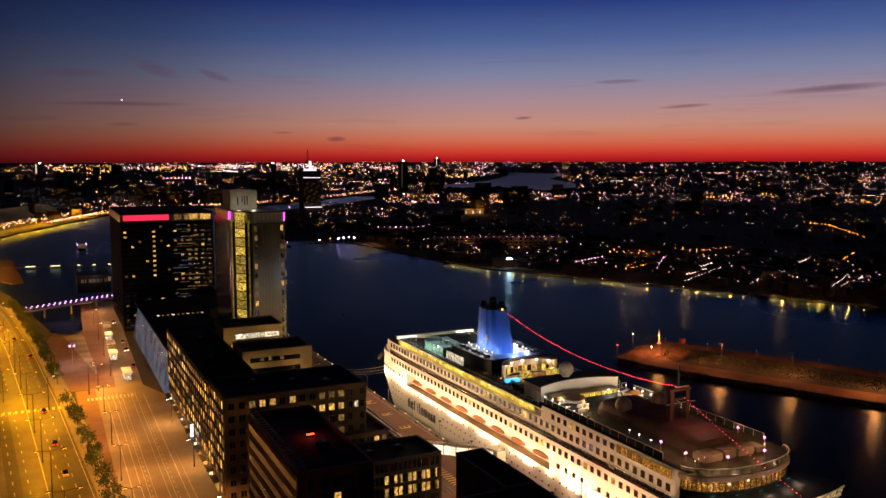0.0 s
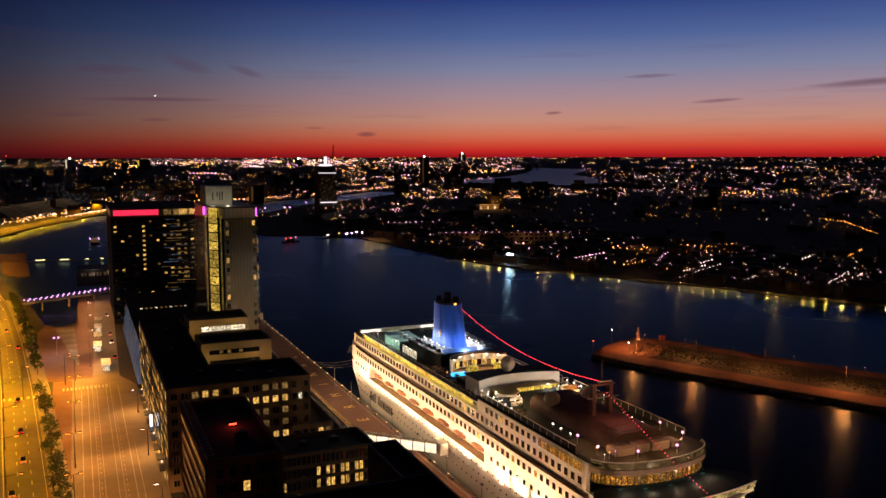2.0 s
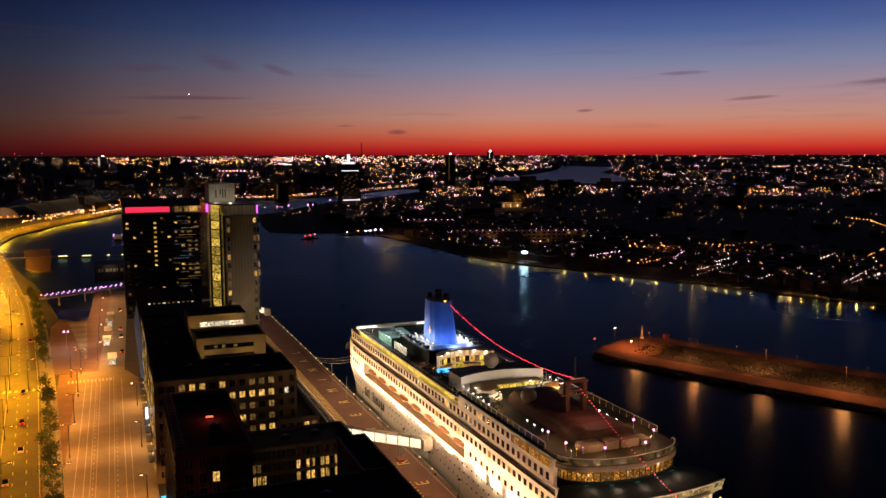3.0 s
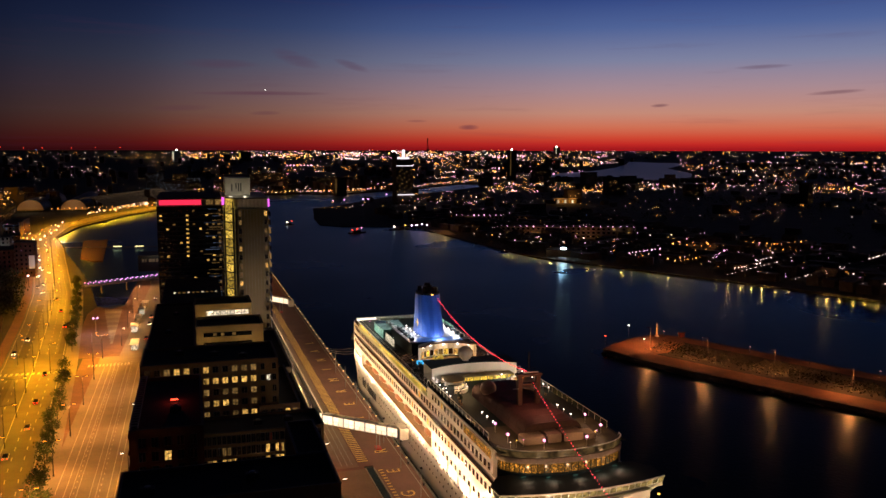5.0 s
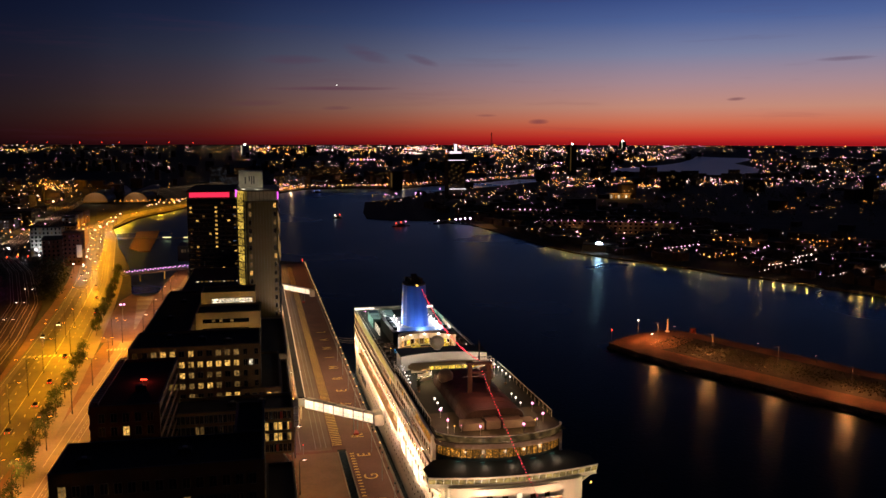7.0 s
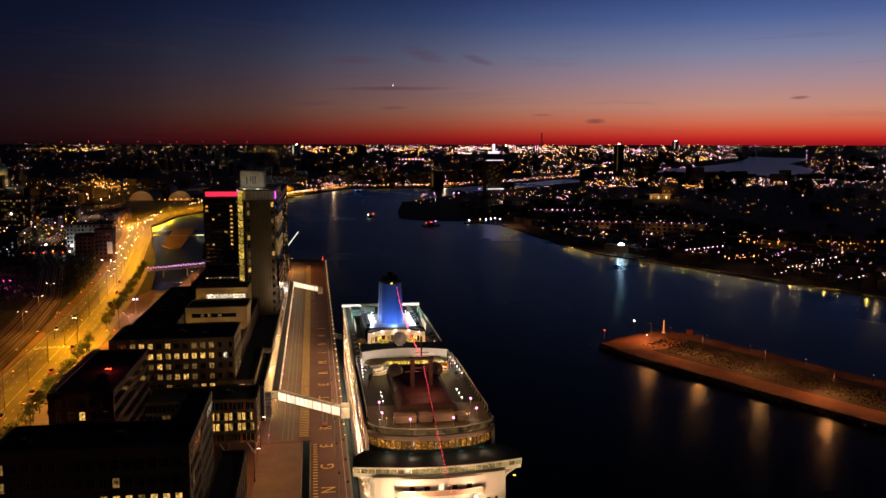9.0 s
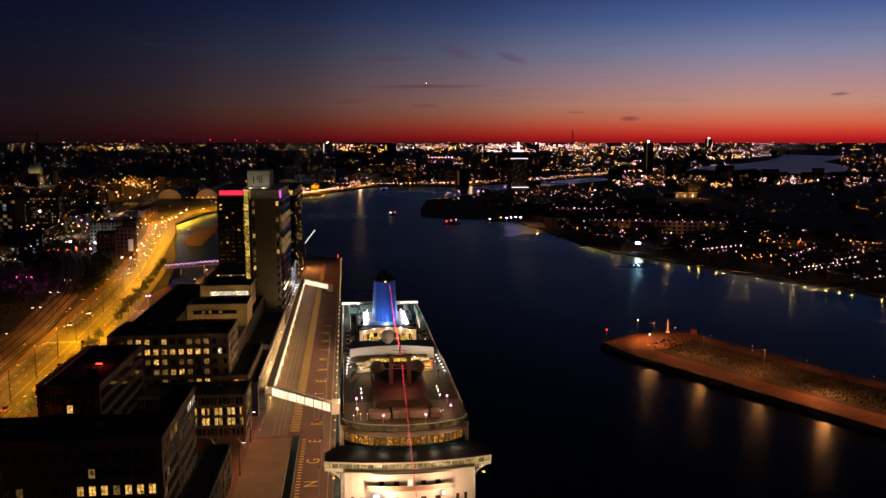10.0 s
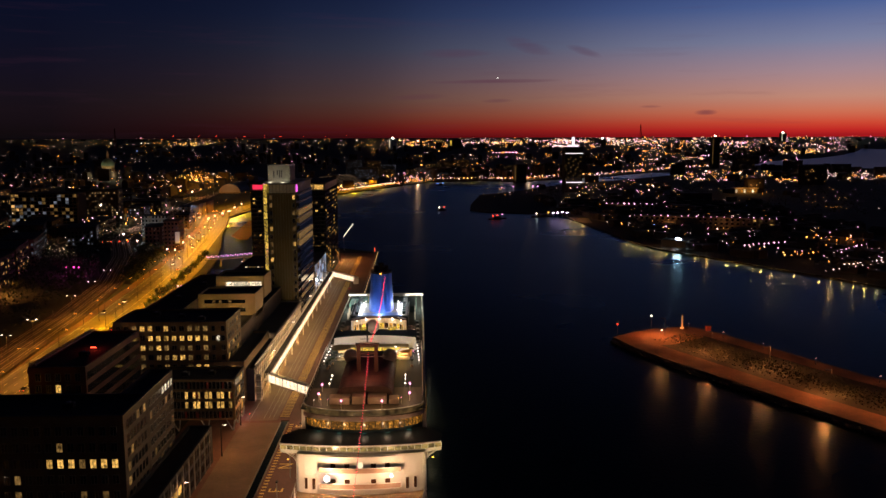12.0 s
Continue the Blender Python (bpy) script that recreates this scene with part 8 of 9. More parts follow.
tagged(part("bank_lamp_posts", hood, BLACKPAINT), "posts of the quay lamps and dark hoods added to hide their lenses", "posts", kind="stuff")
# white lit sign on a low pavilion
white = thing("bank_pavilion", "low pavilion with a strong white sign on the far bank", "building", at=(221.5, 683.4, 1.1), turn=-0.6)
part("wall", boxes((-14, 14, 0.5, 12, 0, 5.4)), RENDER, white)
part("roof", boxes((-14.6, 14.6, 0.0, 12.5, 5.41, 5.9)), ROOFING, white)
part("sign", slabs(([(-2.3, 0), (2.3, 0), (2.6, 0.5), (1.9, 0.8), (0.9, 0.9), (0.2, 1.5), (-0.8, 1.4), (-1.3, 0.8), (-2.2, 0.6)], -0.2, 0.2)), shining("cold_flood", (0.62, 0.83, 1.0), 95.0, sampled=True), white, "white cloud-shaped lit sign").matrix_basis = pose(0, 0.4, 6.6, 90)
part("sign_post", rods(((-1.5, 0.5, 5.9), (-1.5, 0.5, 6.7), 0.08), ((1.5, 0.5, 5.9), (1.5, 0.5, 6.7), 0.08), n=6), STEEL, white)
# the lit ferry landing on the north bank
VIOLETFLOOD = shining("violet_flood", (0.9, 0.55, 1.0), 26.0, sampled=True)
for x, y, z in ((163, 940, 7), (168, 938, 8), (172, 930, 8), (159, 946, 6)):
    post = thing("landing_lamp", "violet-white lamp on a post at the ferry landing", "lamp", "landing lamps", (x, y, 1.1))
    part("pole", rods(((0, 0, 0), (0, 0, z - 1.5), 0.12), n=6), STEEL, post)
    bm = bmesh.new()
    ball(bm, (0, 0, z - 1.1), 0.7, 1)
    part("lamp", bm, VIOLETFLOOD, post)
for x, y in ((178, 914), (184, 900), (176, 930)):
    lamp_light("landing_light", (x, y, 8), 1500, (1.0, 0.42, 0.1), 0.2)
tagged(part("landing_apron", slabs(([(177, 890), (190, 880), (196, 930), (176, 945)], 1.0, 1.16)), PAVING), "pale paved apron of a ferry landing", "pavement", kind="structure")
# headland lamps
for x, y, s_ in ((138, 1363, 0.9), (158, 1375, 1.1), (191, 1384, 1.5), (199, 1384, 1.2), (258, 1511, 1.4)):
    post = thing("headland_lamp", "violet-white lamp on a tall post on the headland", "lamp", "headland lamps", (x, y, 1.1))
    part("pole", rods(((0, 0, 0), (0, 0, 8.0), 0.2), n=6), STEEL, post)
    bm = bmesh.new()
    ball(bm, (0, 0, 8.6), s_, 1)
    part("lamp", bm, PURPLELAMP, post)
# small boats on the harbour with their lights
for x, y, l, mats in ((44, 1588, 9, (BLUELAMP, BLUELAMP)), (36, 1052, 6, (WHITELAMP, REDLAMP)), (96, 938, 11, (REDLAMP, REDLAMP, PINKLAMP)), (150, 964, 14, (WHITELAMP, SODIUM))):
    boat = thing("small_boat", "small dark harbour boat showing its lights", "boat", "harbour boats", (x, y, 0), 0.4)
    part("hull", slabs(([(-l, -l * 0.2), (l * 0.7, -l * 0.22), (l, 0), (l * 0.7, l * 0.22), (-l, l * 0.2)], -0.3, 1.3)), DARKSTEEL, boat)
    part("cabin", boxes((-l * 0.5, l * 0.3, -l * 0.14, l * 0.14, 1.3, 3.2)), DARKSTEEL, boat)
    for k, mat in enumerate(mats):
        bm = bmesh.new()
        ball(bm, (-l * 0.6 + l * 1.1 * k / max(1, len(mats) - 1), 0, 4.0 + 0.6 * k), 0.75, 1)
        part("lamp", bm, mat, boat)
        part("lamp_post", rods(((-l * 0.6 + l * 1.1 * k / max(1, len(mats) - 1), 0, 1.2), (-l * 0.6 + l * 1.1 * k / max(1, len(mats) - 1), 0, 3.6 + 0.6 * k), 0.1), n=5), STEEL, boat)

# long low apartment rows on the north bank
for a, b, h, label in (((222, 836), (346, 790), 12.4, "long pale apartment row on the north bank"), ((236, 1026), (330, 982), 8.5, "low pale apartment row behind the bank")):
    d = math.degrees(math.atan2(b[1] - a[1], b[0] - a[0]))
    l = math.hypot(b[0] - a[0], b[1] - a[1])
    row = thing("apartment_row", label, "apartment building", "apartment rows", (a[0], a[1], 1.1), radians(d))
    part("wall", boxes((0, l, 0, 11, 0, h)), TANBRICK, row)
    part("roof", boxes((-0.3, l + 0.3, -0.3, 11.3, h, h + 0.4)), ROOFING, row)
    n = int(l / 5)
    rr = random.Random(int(l))
    wall_windows(row, lambda i, j: DIMROOM if rr.random() < 0.25 else WARMROOM if rr.random() < 0.06 else DARKGLASS, 1, l - 1, 0.8, h - 0.4, n, 3, "s", 0, 2.2, 1.5, rims=False)

# mid-rise blocks of the old city with lit windows
def city_block(x, y, w, d, h, turn, seed, share, mat, room=None):
    b = thing("city_block", "dark mid-rise city block with scattered lit windows", "building", "city blocks", (x, y, 1.9), turn)
    part("wall", boxes((-w / 2, w / 2, -d / 2, d / 2, 0, h)), mat, b)
    part("roof", boxes((-w / 2 - 0.3, w / 2 + 0.3, -d / 2 - 0.3, d / 2 + 0.3, h, h + 0.6)), ROOFING, b)
    rr = random.Random(seed)
    lit_bm, dark_bm = bmesh.new(), bmesh.new()
    for z in np.arange(2.2, h - 1.4, 3.1):
        for u in np.arange(-w / 2 + 1.4, w / 2 - 1.2, 2.9):
            box(lit_bm if rr.random() < share else dark_bm, u - 0.6, u + 0.6, -d / 2 - 0.08, -d / 2 - 0.01, z, z + 1.5)
        for u in np.arange(-d / 2 + 1.4, d / 2 - 1.2, 2.9):
            box(lit_bm if rr.random() < share else dark_bm, w / 2 + 0.01, w / 2 + 0.08, u - 0.6, u + 0.6, z, z + 1.5)
    tagged(part("lit_window", lit_bm, room or rr.choice((TOWNROOM, SOFTROOM, COOLROOM)), b), kind="stuff")
    if y < 900:
        tagged(part("dark_window", dark_bm, DARKGLASS, b), kind="stuff")


TOWNROOM = lit_room("city_room", (1.0, 0.52, 0.16), 0.8, 0.25, 0.4, 0.7)
COOLROOM = lit_room("cool_city_room", (0.8, 0.85, 1.0), 0.22, 0.25, 0.4, 0.7)
SOFTROOM = lit_room("soft_city_room", (1.0, 0.6, 0.24), 0.3, 0.25, 0.4, 0.7)
rc = random.Random(61)
city_lamp_places = []
for row, off in enumerate((30, 70, 112, 156, 204, 256, 312, 372, 440)):
    y = 720.0 if row == 0 else 430.0
    while y < 1340:
        w = rc.uniform(26, 52)
        slope = (rail_x(y + 30) - rail_x(y - 30)) / 60
        x = rail_x(y) - off
        in_the_way = y > 1100 and x > -520 or -430 < x < -300 and 815 < y < 960
        if rc.random() < 0.8 and not (in_the_way and y < 1100):
            city_block(x, y, rc.uniform(16, 24), w, rc.choice((6, 8, 9)) if in_the_way else rc.choice((12, 13, 16, 16, 19, 22)), -math.atan(slope), row * 100 + int(y), rc.choice((0.15, 0.25, 0.35, 0.5)), rc.choice((DARKBRICK, REDBRICK, DARKBRICK, TANBRICK)))
        if rc.random() < 0.5 + 0.25 * (y > 900):
            city_lamp_places.append((x + 18, y + w / 2 + 3, 1.9, rc.uniform(0, 360)))
        y += w + rc.uniform(6, 14)
y = 668.0
while y < 1050:      # houses that line the road
    w = rc.uniform(14, 34)
    slope = (road_x(y + 30) - road_x(y - 30)) / 60
    if rc.random() < 0.8:
        city_block(road_x(y + w / 2) - 30, y + w / 2, rc.uniform(11, 14), w, rc.choice((10, 12, 14, 16, 20)), -math.atan(slope), 900 + int(y), rc.choice((0.04, 0.1, 0.25)), rc.choice((REDBRICK, TANBRICK, TANBRICK)))
    if rc.random() < 0.6:
        city_lamp_places.append((road_x(y) - 18.5, y, 1.9, 0))
    y += w + rc.choice((0.5, 0.5, 8))
lamps("city_lamp", "street lamp between old city blocks", "city lamps", city_lamp_places[::3], 8, 1.2, False, WHITELAMP, 30000, (1.0, 0.62, 0.38), 1, 0.1, 176)
lamps("city_lamp", "orange street lamp between old city blocks", "city lamps", city_lamp_places[1::3], 8, 1.2, False, SODIUM, 15000, (1.0, 0.36, 0.05), 1, 0.1, 176)
for k in range(26):      # a few beyond the north bank and on the river bend
    x, y = rc.uniform(300, 1300), rc.uniform(1050, 2300)
    if inside(x, y, NORTH):
        city_block(x, y, rc.uniform(20, 60), rc.uniform(12, 18), rc.choice((12, 16, 22, 34)), rc.uniform(-0.3, 0.6), 100 + k, rc.choice((0.03, 0.06, 0.12)), DARKBRICK)
for k in range(16):
    x, y = rc.uniform(-150, 250), rc.uniform(1760, 2100)
    if inside(x, y, SOUTH):
        city_block(x, y, rc.uniform(24, 50), 18, rc.choice((18, 24, 36)), 0, 200 + k, 0.35, DARKBRICK)

# dark woods and gardens on the north bank
r = random.Random(31)
v, f = [], []
for k in range(1700):
    while True:
        x, y = r.uniform(180, 1500), r.uniform(260, 1900)
        if inside(x - 4, y - 4, NORTH) and inside(x - 12, y, NORTH):
            break
    if noise.noise((x / 130, y / 130, 9)) < -0.1 or from_shore(x, y) < 280 and r.random() < 0.7:
        continue
    c = Vector((x, y, 1.0))
    for q in range(26):
        p = c + Vector((r.gauss(0, 2.6), r.gauss(0, 2.6), r.uniform(2.0, 9.5)))
        s = r.uniform(0.7, 1.5)
        a, b = Vector((r.gauss(0, 1), r.gauss(0, 1), r.gauss(0, 1))).normalized() * s, Vector((r.gauss(0, 1), r.gauss(0, 1), r.gauss(0, 1))).normalized() * s
        n = len(v)
        v += [tuple(p + a), tuple(p + b), tuple(p - a)]
        f.append((n, n + 1, n + 2))
for k in range(450):      # and beside the railway
    y = r.uniform(230, 900) if k < 360 else r.uniform(520, 665)
    x = rail_x(y) - r.uniform(11, 75) if k < 360 else rail_x(y) + 13 + (road_x(y) - 33 - rail_x(y)) * r.random()
    for q in range(30):
        p = Vector((x + r.gauss(0, 2.8), y + r.gauss(0, 2.8), r.uniform(3.0, 11.0)))
        s = r.uniform(0.6, 1.3)
        a, b = Vector((r.gauss(0, 1), r.gauss(0, 1), r.gauss(0, 1))).normalized() * s, Vector((r.gauss(0, 1), r.gauss(0, 1), r.gauss(0, 1))).normalized() * s
        n = len(v)
        v += [tuple(p + a), tuple(p + b), tuple(p - a)]
        f.append((n, n + 1, n + 2))
me = bpy.data.meshes.new("woods")
me.from_pydata(v, [], f)
me.materials.append(WOODLEAF)
tagged(new("woods", me), "dark trees and gardens of both banks", "woods", kind="stuff")

# towers, masts and the station far off
def far_tower(x, y, w, d, h, mat, label, lamp=None, stripe=None):
    t = thing("far_tower", label, "tower", "far towers", (x, y, 1.5 + rise(x, y)))
    part("wall", boxes((-w / 2, w / 2, -d / 2, d / 2, -1, h)), mat, t)
    part("roof", boxes((-w / 2 - 0.3, w / 2 + 0.3, -d / 2 - 0.3, d / 2 + 0.3, h, h + 0.8)), ROOFING, t)
    if stripe:
        part("lit_strip", boxes((-w / 2 + 1, -w / 2 + 1 + max(1.5, w * 0.12), -d / 2 - 0.2, -d / 2 - 0.02, h * 0.15, h * 0.95)), stripe, t)
    if lamp:
        bm = bmesh.new()
        ball(bm, (0, 0, h + 3), max(1.2, 0.0011 * math.hypot(x, y)), 1)
        part("lamp", bm, lamp, t)
    return t


far_tower(798, 2288, 20, 22, 84, DARKBRICK, "slim dark tower with a lit edge", WHITELAMP, DIMROOM)
adam = far_tower(253, 1369, 28, 28, 72, DARKBRICK, "dark riverside tower with a white-lit crown", None, None)
CROWNWHITE = shining("white_crown_light", (1.0, 0.85, 0.95), 1.3)
part("crown_sign", boxes((-2.0, 2.0, -6, -4, 76, 88)), CROWNWHITE, adam, "tall white lit crown sign")
part("crown_storey", boxes((-7, 8, -12, 8, 72.8, 76)), CROWNWHITE, adam, "bright white top storey")
part("lit_band", boxes((-14.1, 14.1, -14.3, -14.05, 61.6, 62.8)), CROWNWHITE, adam, "white lit band of windows")
part("foot_band", boxes((-12, 15, -17, -14.4, 15.5, 16.8)), CROWNWHITE, adam, "white lit canopy at the foot")
for j in range(12):
    for i in range(7):
        if (i * 5 + j * 3) % 7 < 2:
            part("window", boxes((-13 + 3.8 * i, -11.4 + 3.8 * i, -14.2, -14.05, 20 + 3.2 * j, 21.6 + 3.2 * j)), DIMROOM, adam)
lit_house = thing("lit_hall", "broad low hall glowing orange among the dark park", "building", at=(516, 1311, 1.1))
part("wall", boxes((-18, 18, 0, 14, 0, 8)), TANBRICK, lit_house)
part("roof", boxes((-19, 19, -0.6, 15, 8.01, 9)), RENDER, lit_house)
for i in range(8):
    part("window", boxes((-17 + 4.3 * i, -14 + 4.3 * i, -0.15, -0.02, 1.5, 6.6)), AMBERROOM if i % 3 else WHITEROOM, lit_house)
for x in (-10, 10):
    lamp_light("hall_light", (516 + x, 1306, 12), 4000, (1.0, 0.45, 0.1), 0.3)
far_tower(200, 1660, 24, 24, 34, DARKBRICK, "dark block on the river bend", None, DIMROOM)
far_tower(-130, 3815, 34, 40, 44, surface("blue_white_tower", (0.4, 0.45, 0.5), 0.5, scale=20), "pale blue-lit far tower", WHITELAMP, WHITEROOM)
far_tower(150, 3800, 50, 40, 40, DARKBRICK, "dark far tower with a bright yellow edge", None, STAIRGLOW)
far_tower(1750, 4100, 24, 30, 40, DARKBRICK, "slim dark far tower with lamp", WHITELAMP, WHITEROOM)
far_tower(830, 3900, 24, 30, 34, DARKBRICK, "far tower with a lamp", WHITELAMP, None)
for k, (x, y, h) in enumerate(((1074, 4171, 92), (-1250, 3500, 95))):
    m = thing("lattice_mast", "tall thin red lattice mast on the skyline", "mast", "lattice masts", (x, y, rise(x, y)))
    part("mast", rods(((-6, 0, 0), (-1, 0, h), 1.2), ((6, 0, 0), (1, 0, h), 1.2), n=5), surface("mast_red", (0.25, 0.03, 0.02), 0.7) if k == 0 else bpy.data.materials["mast_red"], m)
    for i in range(9):
        part("brace", rods(((-6 + 5 * i / 9, 0, h * i / 9), (6 - 5 * (i + 1) / 9, 0, h * (i + 1) / 9), 0.7), n=5), bpy.data.materials["mast_red"], m)
RIBLIGHT = shining("glowing_rib", (1.0, 0.62, 0.36), 0.14, spread=0.6)
# long platform roofs over the tracks
for off in (-13.5, -5.5, 2.5):
    pr = thing("platform_roof", "long dark roof over a railway platform", "station", "platform roofs")
    part("roof", strip(rail_x, 1180, 1400, off, off + 6.5, 10.2, 0.5, 30.0), ROOFING, pr)
    part("edge_beam", strip(rail_x, 1180, 1400, off - 0.3, off - 0.02, 10.4, 0.9, 30.0), DARKSTEEL, pr)
    for k in range(4):
        y = 1195 + 58 * k
        part("column", rods(((rail_x(y) + off + 3.2, y, 3.2), (rail_x(y) + off + 3.2, y, 9.7), 0.25), n=6), STEEL, pr)
# station roofs with lit edges
for k, (x, y) in enumerate(((-292, 1335), (-236, 1335))):
    s = thing("station_roof", "arched station roof glowing at its open end", "station", "station roofs", (x, y, 4))
    bm = bmesh.new()
    arc = [(17 * math.cos(a), 14.5 * math.sin(a)) for a in [math.pi * i / 16 for i in range(17)]]
    for y0, y1 in ((0, 230),):
        for (xa, za), (xb, zb) in zip(arc, arc[1:]):
            hexa(bm, [(xa, y0, za), (xb, y0, zb), (xb, y1, zb), (xa, y1, za), (xa * 1.03, y0, za * 1.04), (xb * 1.03, y0, zb * 1.04), (xb * 1.03, y1, zb * 1.04), (xa * 1.03, y1, za * 1.04)])
    part("roof", bm, DARKSTEEL, s)
    part("end_screen", slabs((arc, 0, 0.4)), surface("glowing_end_glass", (0.35, 0.22, 0.12), 0.5) if k == 0 else bpy.data.materials["glowing_end_glass"], s).matrix_basis = pose(0, 0.6, 0, 90)
    part("lit_platform", boxes((-16, 16, -6, 0, 0.5, 1.6)), AMBERROOM, s, "lit platform edge")
    lamp_light("station_light", (x, y - 14, 16), 3200, (1.0, 0.7, 0.4), 0.3)
st = thing("bus_station", "long vaulted glass bus station with lit ribs beside the water", "station")
ba, bb = Vector((-190, 1205, 0)), Vector((-66, 1585, 0))
inland = Vector((-(bb - ba).y, (bb - ba).x, 0)).normalized()


def vault(i, u):
    """A point of the vault: i along it, u from the water's edge to the inland edge."""
    p = ba.lerp(bb, 0.3 + 0.7 * i / 48) + inland * (36 + 46 * u)
    return Vector((p.x, p.y, 3.5 + 17 * math.sin(u * 2.2)))


ARCH = [0, 0.12, 0.26, 0.42, 0.6, 0.8, 1.0]
for k in range(97):
    i = k / 2
    bm = bmesh.new()
    for u0, u1 in zip(ARCH, ARCH[1:]):
        rod(bm, vault(i, u0) + Vector((0, 0, 0.4)), vault(i, u1) + Vector((0, 0, 0.4)), 0.24, n=4)
    # every fourth rib glows by itself to look lit
    part("roof_rib", bm, DARKSTEEL if k % 4 else RIBLIGHT, st)
bm = bmesh.new()
for i in range(48):
    for u0, u1 in zip(ARCH, ARCH[1:]):
        hexa(bm, [vault(i, u0), vault(i + 1, u0), vault(i + 1, u1), vault(i, u1)] + [p + Vector((0, 0, 0.25)) for p in (vault(i, u0), vault(i + 1, u0), vault(i + 1, u1), vault(i, u1))])
part("glass_roof", bm, surface("vault_glass", (0.03, 0.027, 0.025), 0.3, scale=6, vary=0.3), st)
quay_row = Lights(STREETS)
rq = random.Random(3)
for k in range(130):      # busy quay below the vault
    p = ba.lerp(bb, rq.random()) + inland * rq.uniform(4, 34)
    quay_row.add(p.x, p.y, 6.0 + rq.uniform(-1, 2.5), rq.choice((0.5, 0.6, 0.9)), rq.choice((0, 1, 1, 3)))
quay_row.make("bus_quay_lights", "bright lamps along the bus station quay")
barge = thing("moored_pontoon", "broad moored pontoon under added orange light", "pontoon", at=(-172, 900, 0))
part("hull", slabs(([(7, -112), (20, -138), (27, -136), (16, 36), (-6, 29)], -0.4, 0.9)), surface("pontoon_paint", (0.14, 0.085, 0.05), 0.7, scale=6), barge)
# bare lights added above the pontoon in place of the road's light
for y_, p_ in ((-100, 700), (-50, 800), (0, 700)):
    lamp_light("pontoon_light", (-172 + 8, 900 + y_, 13.0), p_, ORANGE, 0.3)
ferry = thing("small_ferry", "small ferry with violet lamps crossing the basin", "boat", at=(-95, 1010, 0))
part("hull", slabs(([(-4, -14), (4, -14), (5, 8), (0, 15), (-5, 8)], -0.3, 2.2)), DARKSTEEL, ferry)
part("cabin", boxes((-3.4, 3.4, -10, 6, 2.2, 5)), DIMROOM, ferry)
for s in (-1, 1):
    part("lamp_row", boxes((s * 4.2 - 0.3, s * 4.2 + 0.3, -12, 8, 5.2, 5.7)), PURPLELAMP, ferry)
jetty = thing("basin_jetty", "thin jetty with pale lamps across the basin", "jetty")
part("deck", slabs(([(-186, 862), (-186, 865), (-62, 843), (-62, 840)], 1.4, 1.8)), CONCRETE, jetty)
JETTYLAMP = shining("pale_jetty_lamp", (1.0, 0.85, 0.42), 1.6)
for x, w in ((-141, 3.6), (-122, 3.6), (-104, 1.2), (-92, 1.2), (-80, 1.0)):
    part("lamp", boxes((x - w, x + w, 861 - 0.177 * (x + 186), 864 - 0.177 * (x + 186), 2.1, 2.6)), JETTYLAMP, jetty, "flat pale lit pontoon lamp")
    part("lamp_post", boxes((x - 0.2, x + 0.2, 862 - 0.177 * (x + 186), 862.4 - 0.177 * (x + 186), 1.8, 2.1)), STEEL, jetty)
crane = thing("light_mast", "slanting white light mast beside the concert hall", "mast", at=(-49.3, 672, 2.0))
part("post", rods(((0, 0, 0), (-0.5, 0, 11), 0.2)), WHITESTEEL, crane)
part("arm", rods(((-0.5, 0, 11), (7.2, 2, 21), 0.42)), shining("mast_white", (1, 0.95, 0.8), 1.0), crane, "white lit slanting arm")
red = thing("quay_end_light", "stack of red lights on a post at the quay end", "lamp", at=QUAY @ Vector((-19.5, 651, 2)))
part("post", rods(((0, 0, 0), (0, 0, 4.5), 0.1), n=6), STEEL, red)
for z in (2.2, 3.3, 4.4):
    bm = bmesh.new()
    ball(bm, (0, 0, z), 0.28, 1)
    part("lamp", bm, REDLAMP, red)


# single bright lamps and signs among the old city blocks
ROADLAMP = shining("pinkish_road_lamp", (1.0, 0.62, 0.66), 6.0)


def city_light(x, y, z, size, mat, label, power=0, color=(1, 1, 1)):
    c = thing("city_light", label, "lamp", "city lights", (x, y, 1.9))
    part("post", rods(((0, 0, 0), (0, 0, z - 1.9), 0.12), n=6), DARKSTEEL, c)
    bm = bmesh.new()
    ball(bm, (0, 0, z - 1.9), size, 1)
    part("lamp", bm, mat, c)
    if power:
        lamp_light("city_light_glow", (x + 1.2, y - 1.2, z + 0.8), power, color, 0.2)


for x, y, z in ((-225.6, 732.5, 8), (-213, 732.5, 7), (-246, 735, 9)):
    city_light(x, y, z, 0.8, WHITELAMP, "white floodlight beside the railway", 4200 if y < 734 else 0, (0.85, 0.92, 1.0))
for x, y in ((-207, 869), (-208, 901), (-207, 930), (-206, 959), (-211, 1008), (-214, 1059), (-184, 716), (-177, 673), (-178, 634), (-171, 630)):
    city_light(x, y, 9, 0.62 if y < 800 else 0.8, ROADLAMP, "pinkish-white lamp beside the road", 2500, (1.0, 0.7, 0.75))
for x, y, z in ((-220, 567, 6), (-214, 560, 7), (-228, 574, 5)):
    city_light(x, y, z, 0.6, shining("magenta_lamp", (1.0, 0.08, 0.45), 3.0) if x == -220 else bpy.data.materials["magenta_lamp"], "magenta garden lamp on a post", 1500, (1.0, 0.1, 0.5))
city_light(-251, 965, 12, 0.9, BLUELAMP, "blue signal lamp over the road", 3000, (0.1, 0.3, 1.0))
